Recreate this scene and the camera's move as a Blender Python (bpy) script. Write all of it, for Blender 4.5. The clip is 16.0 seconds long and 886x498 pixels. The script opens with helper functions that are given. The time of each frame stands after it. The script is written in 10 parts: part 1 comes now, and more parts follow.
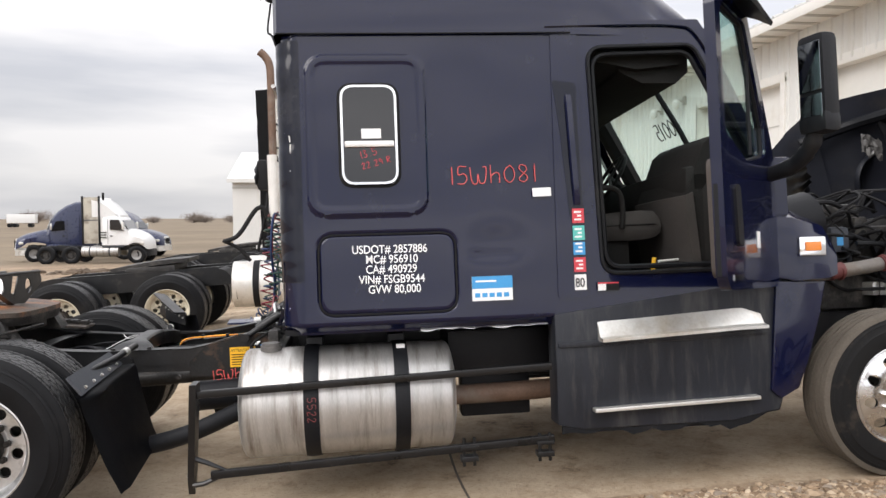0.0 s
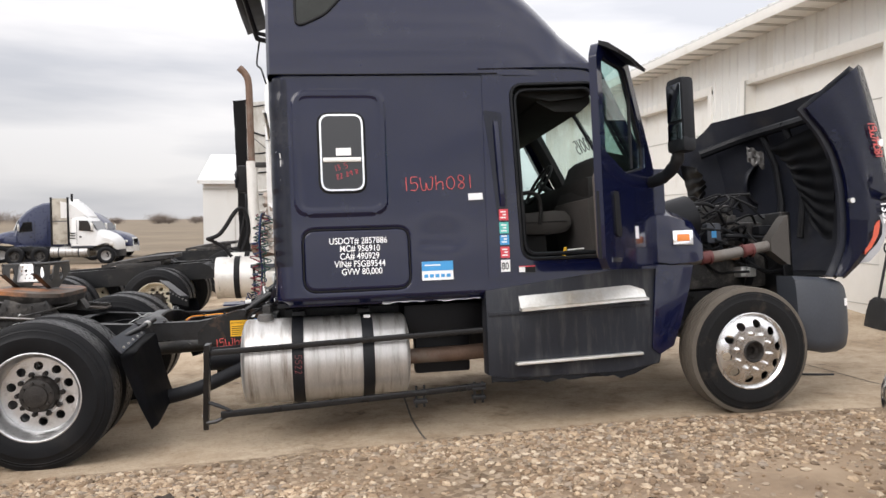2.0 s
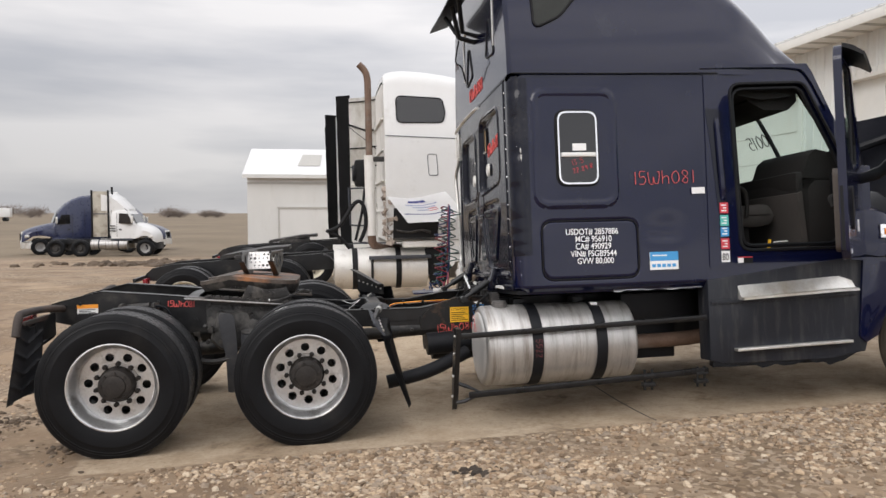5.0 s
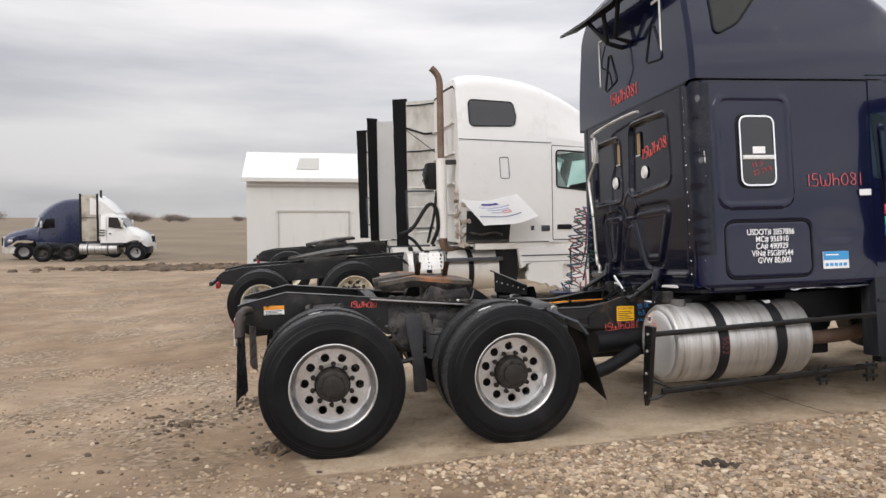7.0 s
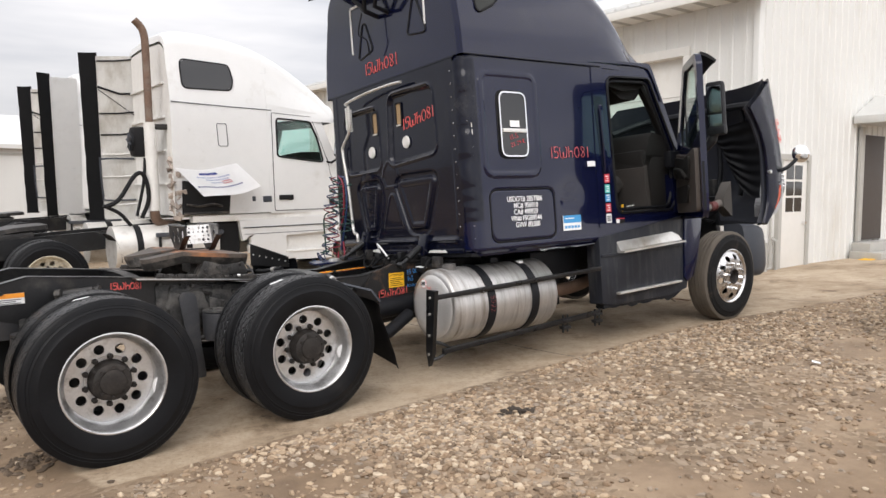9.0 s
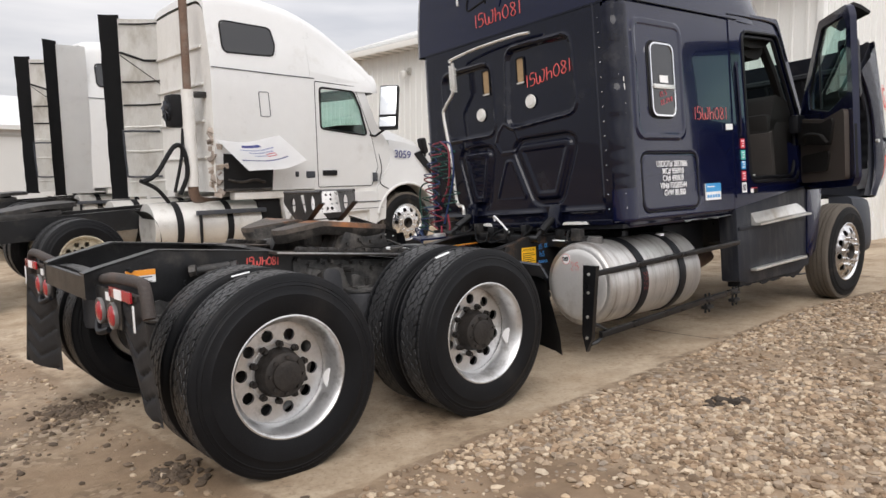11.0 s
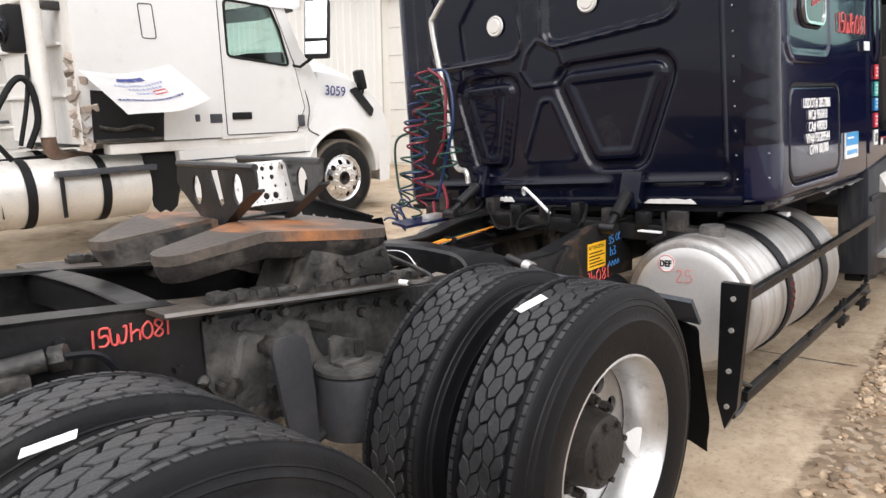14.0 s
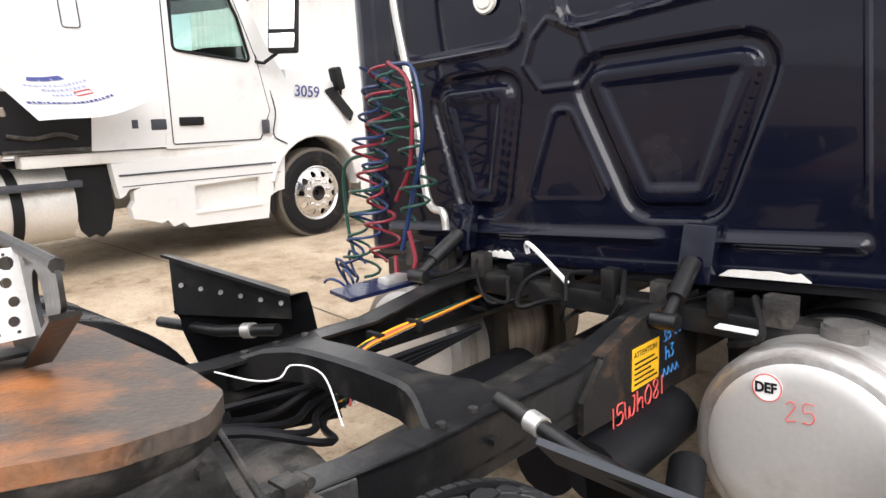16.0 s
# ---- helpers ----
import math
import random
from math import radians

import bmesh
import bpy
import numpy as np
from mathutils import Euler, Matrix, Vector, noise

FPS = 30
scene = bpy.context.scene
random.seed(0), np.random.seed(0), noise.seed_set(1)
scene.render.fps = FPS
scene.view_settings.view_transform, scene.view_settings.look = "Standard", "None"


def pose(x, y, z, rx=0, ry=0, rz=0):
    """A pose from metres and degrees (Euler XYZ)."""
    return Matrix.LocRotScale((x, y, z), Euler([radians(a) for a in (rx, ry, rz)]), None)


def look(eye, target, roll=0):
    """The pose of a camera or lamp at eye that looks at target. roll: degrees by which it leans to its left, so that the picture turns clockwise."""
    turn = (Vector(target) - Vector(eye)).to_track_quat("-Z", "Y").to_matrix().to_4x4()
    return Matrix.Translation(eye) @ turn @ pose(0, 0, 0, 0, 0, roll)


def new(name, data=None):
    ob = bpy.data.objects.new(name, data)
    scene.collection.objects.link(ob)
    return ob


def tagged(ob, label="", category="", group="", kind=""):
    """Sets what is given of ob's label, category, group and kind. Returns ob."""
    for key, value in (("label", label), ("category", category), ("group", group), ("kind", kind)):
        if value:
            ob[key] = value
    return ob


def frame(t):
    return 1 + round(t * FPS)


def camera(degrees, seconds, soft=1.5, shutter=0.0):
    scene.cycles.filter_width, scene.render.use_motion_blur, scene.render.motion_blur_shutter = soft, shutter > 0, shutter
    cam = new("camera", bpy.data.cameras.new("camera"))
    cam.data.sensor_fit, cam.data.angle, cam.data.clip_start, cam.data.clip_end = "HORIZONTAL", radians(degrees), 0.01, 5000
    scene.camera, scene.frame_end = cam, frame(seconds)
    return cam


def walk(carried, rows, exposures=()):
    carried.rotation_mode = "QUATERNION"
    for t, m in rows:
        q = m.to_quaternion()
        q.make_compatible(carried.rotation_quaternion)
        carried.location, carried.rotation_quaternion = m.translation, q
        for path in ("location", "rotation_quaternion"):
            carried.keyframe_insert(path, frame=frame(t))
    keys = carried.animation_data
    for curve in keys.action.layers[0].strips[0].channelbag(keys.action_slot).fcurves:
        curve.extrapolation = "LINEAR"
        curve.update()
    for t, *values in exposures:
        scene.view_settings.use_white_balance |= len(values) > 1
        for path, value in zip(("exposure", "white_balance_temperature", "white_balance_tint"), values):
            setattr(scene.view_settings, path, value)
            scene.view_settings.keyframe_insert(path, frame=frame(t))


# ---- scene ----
# ---- camera and its walk ----
cam = camera(62.29, 16.0)
ROWS = [
    (0, 1.951, -5.124, 1.777, -7.07, -2.50, -0.20),
    (0.5, 1.988, -5.489, 1.734, -6.91, -2.41, -0.38),
    (1, 1.933, -5.814, 1.772, -6.69, -2.37, -0.30),
    (1.5, 1.870, -6.136, 1.784, -6.56, -2.39, -0.26),
    (2, 1.879, -6.383, 1.766, -9.59, -2.49, -0.34),
    (2.5, 1.706, -6.566, 1.775, -10.53, -2.51, -0.19),
    (3, 1.441, -6.687, 1.785, -10.28, -2.71, -0.11),
    (3.5, 1.110, -6.596, 1.728, -9.90, -2.83, 0.02),
    (4, 0.767, -6.609, 1.772, -9.58, -2.76, -0.07),
    (4.5, 0.466, -6.581, 1.766, -9.37, -2.72, -0.03),
    (5, 0.124, -6.388, 1.740, -9.15, -2.82, 0.05),
    (7.5, -1.898, -6.145, 1.715, -14.51, -2.23, -0.06),
    (8, -2.058, -6.077, 1.740, -26.30, -2.71, -0.01),
    (8.2, -2.098, -6.013, 1.731, -30.56, -3.05, 0.02),
    (10.5, -2.887, -4.726, 1.562, -40.07, -5.50, -0.11),
    (11, -2.973, -4.277, 1.514, -40.01, -5.76, -0.21),
    (11.5, -3.017, -3.873, 1.523, -39.78, -5.61, -0.24),
    (12, -2.906, -3.487, 1.535, -40.89, -5.75, -0.31),
    (12.5, -2.683, -3.106, 1.564, -44.04, -5.85, -0.32),
    (13, -2.441, -2.757, 1.574, -45.52, -5.72, -0.36),
    (13.5, -2.076, -2.410, 1.569, -46.96, -8.54, -0.51),
    (14, -1.811, -2.132, 1.566, -47.09, -10.53, -0.56),
    (14.5, -1.526, -1.875, 1.573, -46.99, -10.67, -0.69),
    (15, -1.183, -1.667, 1.593, -46.89, -10.71, -0.74),
    (15.5, -0.925, -1.418, 1.612, -46.86, -10.62, -0.53),
    (16, -0.685, -1.293, 1.622, -46.83, -10.59, -0.46),
]


def aimed(x, y, z, yaw, pitch, roll):
    """Camera pose from eye, yaw to the left of +y, pitch up and roll."""
    a, b = radians(yaw), radians(pitch)
    way = Vector((-math.sin(a) * math.cos(b), math.cos(a) * math.cos(b), math.sin(b)))
    return look((x, y, z), Vector((x, y, z)) + way, roll)


EXPOSURES = [(0, 0.31), (2.5, 0.22), (3.0, 0.16), (3.5, 0.02), (4.2, -0.06), (5, -0.09), (7.5, -0.03), (8.2, 0.22), (10.3, -0.05), (11, 0.0), (12.5, 0.07), (14, 0.46), (15.5, 0.71), (16, 0.75)]
walk(cam, [(t, aimed(*row)) for t, *row in ROWS], EXPOSURES)

# ---- sky and light: overcast day with a soft, weak sun ----
world = bpy.data.worlds.new("overcast_sky")
scene.world = world
world.use_nodes = True
wn, wl = world.node_tree.nodes, world.node_tree.links
wn.clear()
w_out = wn.new("ShaderNodeOutputWorld")
w_bg = wn.new("ShaderNodeBackground")
w_sky = wn.new("ShaderNodeTexSky")
w_sky.sky_type = "NISHITA"
w_sky.sun_disc = False
w_sky.sun_elevation, w_sky.sun_rotation = radians(40), radians(230)
w_co = wn.new("ShaderNodeTexCoord")
w_map = wn.new("ShaderNodeMapping")
w_map.inputs["Scale"].default_value = (1.2, 1.2, 7.0)
w_noise = wn.new("ShaderNodeTexNoise")
w_noise.inputs["Scale"].default_value = 1.6
w_noise.inputs["Detail"].default_value = 5.0
w_noise.inputs["Roughness"].default_value = 0.5
w_ramp = wn.new("ShaderNodeValToRGB")
w_ramp.color_ramp.elements[0].position = 0.36
w_ramp.color_ramp.elements[0].color = (0.62, 0.625, 0.668, 1)
w_ramp.color_ramp.elements[1].position = 0.62
w_ramp.color_ramp.elements[1].color = (0.967, 0.94, 0.943, 1)
w_scale = wn.new("ShaderNodeMix")
w_scale.data_type = "RGBA"
w_scale.blend_type = "MULTIPLY"
w_scale.inputs[0].default_value = 1.0
w_scale.inputs[7].default_value = (0.10, 0.10, 0.10, 1)
w_mix = wn.new("ShaderNodeMix")
w_mix.data_type = "RGBA"
w_mix.inputs[0].default_value = 0.92
wl.new(w_co.outputs["Generated"], w_map.inputs["Vector"])
wl.new(w_map.outputs["Vector"], w_noise.inputs["Vector"])
wl.new(w_noise.outputs["Fac"], w_ramp.inputs["Fac"])
wl.new(w_sky.outputs["Color"], w_scale.inputs[6])
wl.new(w_scale.outputs[2], w_mix.inputs[6])
w_xyz = wn.new("ShaderNodeSeparateXYZ")
wl.new(w_co.outputs["Generated"], w_xyz.inputs[0])
w_lift = wn.new("ShaderNodeMapRange")
w_lift.inputs["To Min"].default_value, w_lift.inputs["To Max"].default_value = 0.8, 2.2
w_east = wn.new("ShaderNodeMath")
w_east.operation = "MULTIPLY_ADD"
w_east.inputs[1].default_value = 0.16
wl.new(w_xyz.outputs["X"], w_east.inputs[0])
# brighter towards the veiled sun
w_sunny = wn.new("ShaderNodeMath")
w_sunny.operation = "MULTIPLY_ADD"
w_sunny.use_clamp = False
w_sunny.inputs[1].default_value = -0.55
w_south = wn.new("ShaderNodeMath")
w_south.operation = "MINIMUM"
w_south.inputs[1].default_value = 0.0
wl.new(w_xyz.outputs["Y"], w_south.inputs[0])
wl.new(w_south.outputs[0], w_sunny.inputs[0])
wl.new(w_xyz.outputs["Z"], w_sunny.inputs[2])
wl.new(w_sunny.outputs[0], w_east.inputs[2])
wl.new(w_east.outputs[0], w_lift.inputs["Value"])
w_zen = wn.new("ShaderNodeVectorMath")
w_zen.operation = "SCALE"
wl.new(w_ramp.outputs["Color"], w_zen.inputs[0])
wl.new(w_lift.outputs["Result"], w_zen.inputs["Scale"])
wl.new(w_zen.outputs["Vector"], w_mix.inputs[7])
wl.new(w_mix.outputs[2], w_bg.inputs["Color"])
w_bg.inputs["Strength"].default_value = 0.95
wl.new(w_bg.outputs["Background"], w_out.inputs["Surface"])

sun = new("sun", bpy.data.lights.new("sun", "SUN"))
sun.data.energy, sun.data.angle, sun.data.color = 1.5, radians(40), (1.0, 0.95, 0.915)
sun.matrix_world = look((-12, -10, 13), (0, 0, 0))

# ---- materials ----
def material(name, base, rough=0.5, metal=0.0, vary=0.15, scale=6.0, fine=60.0, bump=0.1, coat=0.0, dirt=None, dirt_amount=0.0,
             dirt_scale=2.5, spec=0.5, stretch=(1, 1, 1), rough_vary=0.12, island=0.0, piece=0.0):
    """Principled surface with two scales of variation, dirt patches and fine relief in object space."""
    m = bpy.data.materials.new(name)
    m.use_nodes = True
    n, l = m.node_tree.nodes, m.node_tree.links
    b = n["Principled BSDF"]
    co = n.new("ShaderNodeTexCoord")
    mp = n.new("ShaderNodeMapping")
    mp.inputs["Scale"].default_value = stretch
    l.new(co.outputs["Object"], mp.inputs["Vector"])
    big, small = n.new("ShaderNodeTexNoise"), n.new("ShaderNodeTexNoise")
    big.inputs["Scale"].default_value, big.inputs["Detail"].default_value = scale, 6
    small.inputs["Scale"].default_value, small.inputs["Detail"].default_value = fine, 4
    for t in (big, small):
        l.new(mp.outputs["Vector"], t.inputs["Vector"])
    both = n.new("ShaderNodeMath")
    both.operation = "MULTIPLY_ADD"
    both.inputs[1].default_value = 0.45
    l.new(small.outputs["Fac"], both.inputs[0])
    half = n.new("ShaderNodeMath")
    half.operation = "MULTIPLY"
    half.inputs[1].default_value = 0.55
    l.new(big.outputs["Fac"], half.inputs[0])
    l.new(half.outputs[0], both.inputs[2])
    ramp = n.new("ShaderNodeValToRGB")
    lo, hi = ramp.color_ramp.elements
    lo.position, hi.position = 0.3, 0.7
    lo.color = (*[c * (1 - vary) for c in base], 1)
    hi.color = (*[min(1, c * (1 + vary)) for c in base], 1)
    l.new(both.outputs[0], ramp.inputs["Fac"])
    colour = ramp.outputs["Color"]
    if island or piece:
        src = n.new("ShaderNodeNewGeometry").outputs["Random Per Island"] if island else n.new("ShaderNodeObjectInfo").outputs["Random"]
        hsv = n.new("ShaderNodeHueSaturation")
        rng = n.new("ShaderNodeMapRange")
        rng.inputs["To Min"].default_value, rng.inputs["To Max"].default_value = 1 - (island or piece), 1 + (island or piece)
        l.new(src, rng.inputs["Value"])
        l.new(rng.outputs["Result"], hsv.inputs["Value"])
        l.new(colour, hsv.inputs["Color"])
        colour = hsv.outputs["Color"]
    rough_out = None
    if dirt:
        d = n.new("ShaderNodeTexNoise")
        d.inputs["Scale"].default_value, d.inputs["Detail"].default_value, d.inputs["Roughness"].default_value = dirt_scale, 9, 0.65
        l.new(mp.outputs["Vector"], d.inputs["Vector"])
        cut = n.new("ShaderNodeMapRange")
        cut.inputs["From Min"].default_value, cut.inputs["From Max"].default_value = 0.62 - 0.3 * dirt_amount, 0.75 - 0.15 * dirt_amount
        cut.inputs["To Max"].default_value = min(1.0, 0.4 + dirt_amount)
        l.new(d.outputs["Fac"], cut.inputs["Value"])
        mix = n.new("ShaderNodeMix")
        mix.data_type = "RGBA"
        l.new(cut.outputs["Result"], mix.inputs[0])
        l.new(colour, mix.inputs[6])
        mix.inputs[7].default_value = (*dirt, 1)
        colour = mix.outputs[2]
        rough_out = cut.outputs["Result"]
    l.new(colour, b.inputs["Base Color"])
    b.inputs["Metallic"].default_value = metal
    b.inputs["Specular IOR Level"].default_value = spec
    b.inputs["Coat Weight"].default_value = coat
    b.inputs["Coat Roughness"].default_value = 0.035
    rr = n.new("ShaderNodeMapRange")
    rr.inputs["To Min"].default_value, rr.inputs["To Max"].default_value = max(0.02, rough - rough_vary), min(1, rough + rough_vary)
    l.new(big.outputs["Fac"], rr.inputs["Value"])
    rsock = rr.outputs["Result"]
    if rough_out:
        mx = n.new("ShaderNodeMath")
        mx.operation = "MAXIMUM"
        sc = n.new("ShaderNodeMath")
        sc.operation = "MULTIPLY"
        sc.inputs[1].default_value = 0.75
        l.new(rough_out, sc.inputs[0])
        l.new(sc.outputs[0], mx.inputs[0])
        l.new(rsock, mx.inputs[1])
        rsock = mx.outputs[0]
    l.new(rsock, b.inputs["Roughness"])
    if bump:
        bp = n.new("ShaderNodeBump")
        bp.inputs["Strength"].default_value, bp.inputs["Distance"].default_value = bump, 0.01
        l.new(small.outputs["Fac"], bp.inputs["Height"])
        l.new(bp.outputs["Normal"], b.inputs["Normal"])
    return m


def glass(name, tint=(0.9, 0.95, 0.93), rough=0.02, alpha=0.25):
    m = bpy.data.materials.new(name)
    m.use_nodes = True
    n, l = m.node_tree.nodes, m.node_tree.links
    out = n["Material Output"]
    clear, gloss, mix, fr = n.new("ShaderNodeBsdfTransparent"), n.new("ShaderNodeBsdfGlossy"), n.new("ShaderNodeMixShader"), n.new("ShaderNodeLayerWeight")
    clear.inputs["Color"].default_value = (*tint, 1)
    gloss.inputs["Roughness"].default_value = rough
    fr.inputs["Blend"].default_value = 0.5
    steep = n.new("ShaderNodeMath")
    steep.operation = "POWER"
    steep.inputs[1].default_value = 3.5
    l.new(fr.outputs["Facing"], steep.inputs[0])
    amount = n.new("ShaderNodeMapRange")
    amount.inputs["To Min"].default_value, amount.inputs["To Max"].default_value = 0.07, 0.8
    l.new(steep.outputs[0], amount.inputs["Value"])
    l.new(amount.outputs["Result"], mix.inputs[0])
    l.new(clear.outputs[0], mix.inputs[1])
    l.new(gloss.outputs[0], mix.inputs[2])
    l.new(mix.outputs[0], out.inputs["Surface"])
    return m


NAVY = material("navy_paint", (0.0032, 0.0049, 0.0255), 0.20, vary=0.1, coat=0.66, spec=0.16, bump=0.003, rough_vary=0.05, dirt=(0.030, 0.033, 0.045), dirt_amount=0.08)
# the cab's navy with shade put into its colour, for rear wall and recesses
NAVY_SHADED = material("navy_shaded_paint", (0.0034, 0.0044, 0.0125), 0.16, vary=0.15, coat=0.36, spec=0.18, bump=0.008, rough_vary=0.06, dirt=(0.028, 0.028, 0.032), dirt_amount=0.15)
BLACK_PLASTIC = material("black_plastic", (0.0078, 0.0084, 0.0105), 0.5, vary=0.25, spec=0.22, bump=0.1, dirt=(0.03, 0.0285, 0.0265), dirt_amount=0.2)
GREY_PLASTIC = material("grey_bumper_plastic", (0.042, 0.047, 0.058), 0.55, vary=0.15, dirt=(0.11, 0.10, 0.09), dirt_amount=0.2)
FAIRING = material("dusty_dark_panel", (0.0145, 0.0165, 0.0225), 0.48, vary=0.25, spec=0.34, dirt=(0.062, 0.061, 0.061), dirt_amount=0.4, stretch=(4, 4, 0.6))
FRAME_BLACK = material("chassis_black", (0.0098, 0.0102, 0.0112), 0.34, vary=0.45, scale=9, spec=0.46, bump=0.10, dirt=(0.060, 0.054, 0.048), dirt_amount=0.27, dirt_scale=6)
GREASE = material("greasy_grey_metal", (0.026, 0.0245, 0.0235), 0.5, vary=0.55, scale=14, bump=0.35, dirt=(0.13, 0.116, 0.10), dirt_amount=0.40, dirt_scale=7, metal=0.1)
RUBBER = material("tyre_rubber", (0.0060, 0.0064, 0.0076), 0.46, vary=0.3, fine=120, spec=0.17, bump=0.15, dirt=(0.022, 0.02, 0.0185), dirt_amount=0.2)
RUBBER_OLD = material("dusty_tyre_rubber", (0.010, 0.010, 0.0105), 0.75, vary=0.3, fine=120, spec=0.2, bump=0.2, dirt=(0.07, 0.056, 0.043), dirt_amount=0.2, dirt_scale=5)
# worn tread, greyer than the sidewalls: sky light from above put into its colour
TREAD_WORN_LIT = material("worn_skylit_tread_rubber", (0.021, 0.0215, 0.023), 0.43, vary=0.4, scale=9, fine=140, spec=0.5, bump=0.3, dirt=(0.035, 0.033, 0.031), dirt_amount=0.25, island=0.12)
TREAD_DUSTY = material("muddy_tread", (0.10, 0.085, 0.068), 0.85, vary=0.25, fine=90, bump=0.3)
HUB_DARK = material("oily_hub", (0.022, 0.019, 0.017), 0.6, vary=0.4, scale=14, bump=0.35, dirt=(0.05, 0.042, 0.036), dirt_amount=0.35, dirt_scale=9, spec=0.3)
ALLOY = material("dull_alloy", (0.62, 0.62, 0.62), 0.36, metal=0.9, vary=0.12, dirt=(0.18, 0.17, 0.155), dirt_amount=0.3, dirt_scale=9, bump=0.05)
POLISHED = material("polished_alloy", (0.74, 0.74, 0.74), 0.26, metal=1.0, vary=0.06, dirt=(0.3, 0.28, 0.25), dirt_amount=0.12, dirt_scale=12, bump=0.02)
CREAM_STEEL = material("cream_painted_steel", (0.62, 0.58, 0.47), 0.5, vary=0.1, dirt=(0.2, 0.16, 0.11), dirt_amount=0.35, dirt_scale=9)
TANK_ALU = material("tank_aluminium", (0.50, 0.49, 0.475), 0.40, metal=0.72, vary=0.22, scale=3, stretch=(7, 1, 0.6), dirt=(0.15, 0.115, 0.085), dirt_amount=0.42, dirt_scale=2.0, bump=0.04)
TANK_END = material("satin_tank_end", (0.60, 0.59, 0.575), 0.42, metal=0.45, vary=0.07, scale=2, dirt=(0.34, 0.31, 0.27), dirt_amount=0.2, dirt_scale=2.5, bump=0.02)
TANK_PALE = material("pale_tank_aluminium", (0.72, 0.70, 0.66), 0.4, metal=0.4, vary=0.12, scale=3, dirt=(0.3, 0.25, 0.19), dirt_amount=0.25, dirt_scale=2.5, bump=0.05)
STEP_ALU = material("step_aluminium", (0.72, 0.71, 0.68), 0.38, metal=0.75, vary=0.12, dirt=(0.38, 0.31, 0.22), dirt_amount=0.35, dirt_scale=2)
CHROME = material("chrome", (0.85, 0.85, 0.85), 0.08, metal=1.0, vary=0.03, bump=0)
RUST = material("rusty_steel", (0.16, 0.075, 0.035), 0.75, vary=0.4, scale=10, bump=0.35, dirt=(0.04, 0.03, 0.025), dirt_amount=0.45, dirt_scale=6)
RUST_PIPE = material("rusty_exhaust", (0.17, 0.11, 0.08), 0.65, metal=0.4, vary=0.3, scale=8, dirt=(0.25, 0.22, 0.19), dirt_amount=0.3)
FIFTH = material("greasy_rusty_plate", (0.075, 0.058, 0.046), 0.55, vary=0.45, scale=8, bump=0.35, dirt=(0.44, 0.165, 0.05), dirt_amount=0.56, dirt_scale=2.4, stretch=(1.25, 1.4, 1))
WHITE_TRUCK = material("white_truck_paint", (0.70, 0.70, 0.69), 0.32, vary=0.03, coat=0.4, bump=0.01, dirt=(0.52, 0.5, 0.46), dirt_amount=0.1)
WHITE_DIRTY = material("dirty_white_panel", (0.72, 0.71, 0.68), 0.55, vary=0.08, dirt=(0.42, 0.39, 0.33), dirt_amount=0.3, stretch=(1, 1, 0.5))
WHITE_DECAL = material("white_vinyl", (0.84, 0.84, 0.84), 0.5, vary=0.04, bump=0)
BLACK_GLASS = material("dark_glass", (0.006, 0.006, 0.007), 0.06, vary=0.1, bump=0, coat=0.5)
INTERIOR = material("dark_interior_trim", (0.013, 0.012, 0.0115), 0.75, vary=0.2, spec=0.25, bump=0.2)
TAUPE = material("taupe_door_trim", (0.062, 0.050, 0.043), 0.65, vary=0.15, bump=0.1)
SEAT = material("grey_seat_fabric", (0.040, 0.035, 0.032), 0.9, vary=0.25, fine=220, bump=0.35)
AMBER = material("amber_lens", (0.75, 0.22, 0.02), 0.15, vary=0.1, coat=0.5, bump=0)
RED = material("red_lens", (0.34, 0.014, 0.022), 0.2, vary=0.15, coat=0.4, bump=0)
RED_INK = material("red_paint_marker", (0.72, 0.11, 0.10), 0.5, vary=0.12, bump=0)
BLUE_INK = material("blue_paint_marker", (0.05, 0.25, 0.6), 0.5, vary=0.1, bump=0)
ORANGE = material("orange_label", (0.85, 0.32, 0.03), 0.5, vary=0.06, bump=0)
YELLOW = material("yellow_label", (0.9, 0.5, 0.02), 0.5, vary=0.06, bump=0)
STICKER_BLUE = material("blue_sticker", (0.05, 0.3, 0.62), 0.4, vary=0.08, bump=0)
STICKER_TEAL = material("teal_sticker", (0.1, 0.5, 0.45), 0.4, vary=0.08, bump=0)
STICKER_RED = material("red_sticker", (0.6, 0.05, 0.07), 0.4, vary=0.08, bump=0)
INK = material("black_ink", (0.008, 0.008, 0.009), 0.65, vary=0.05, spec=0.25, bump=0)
HOSE_RED = material("red_air_hose", (0.20, 0.016, 0.030), 0.35, vary=0.1, bump=0)
HOSE_BLUE = material("blue_air_hose", (0.012, 0.032, 0.105), 0.35, vary=0.1, bump=0)
HOSE_GREEN = material("green_electric_cable", (0.010, 0.055, 0.042), 0.35, vary=0.1, bump=0)
GLASS = glass("window_glass", (0.72, 0.88, 0.84))
LINER = material("scuffed_frame_liner", (0.014, 0.0135, 0.0135), 0.5, vary=0.3, scale=9, spec=0.3, bump=0.12, dirt=(0.16, 0.09, 0.05), dirt_amount=0.33, dirt_scale=7)
# mirror tint lowered so that a dark reflection is painted in
MIRROR_DIM = material("darkened_mirror_glass", (0.16, 0.175, 0.185), 0.06, metal=1.0, vary=0.06, bump=0)
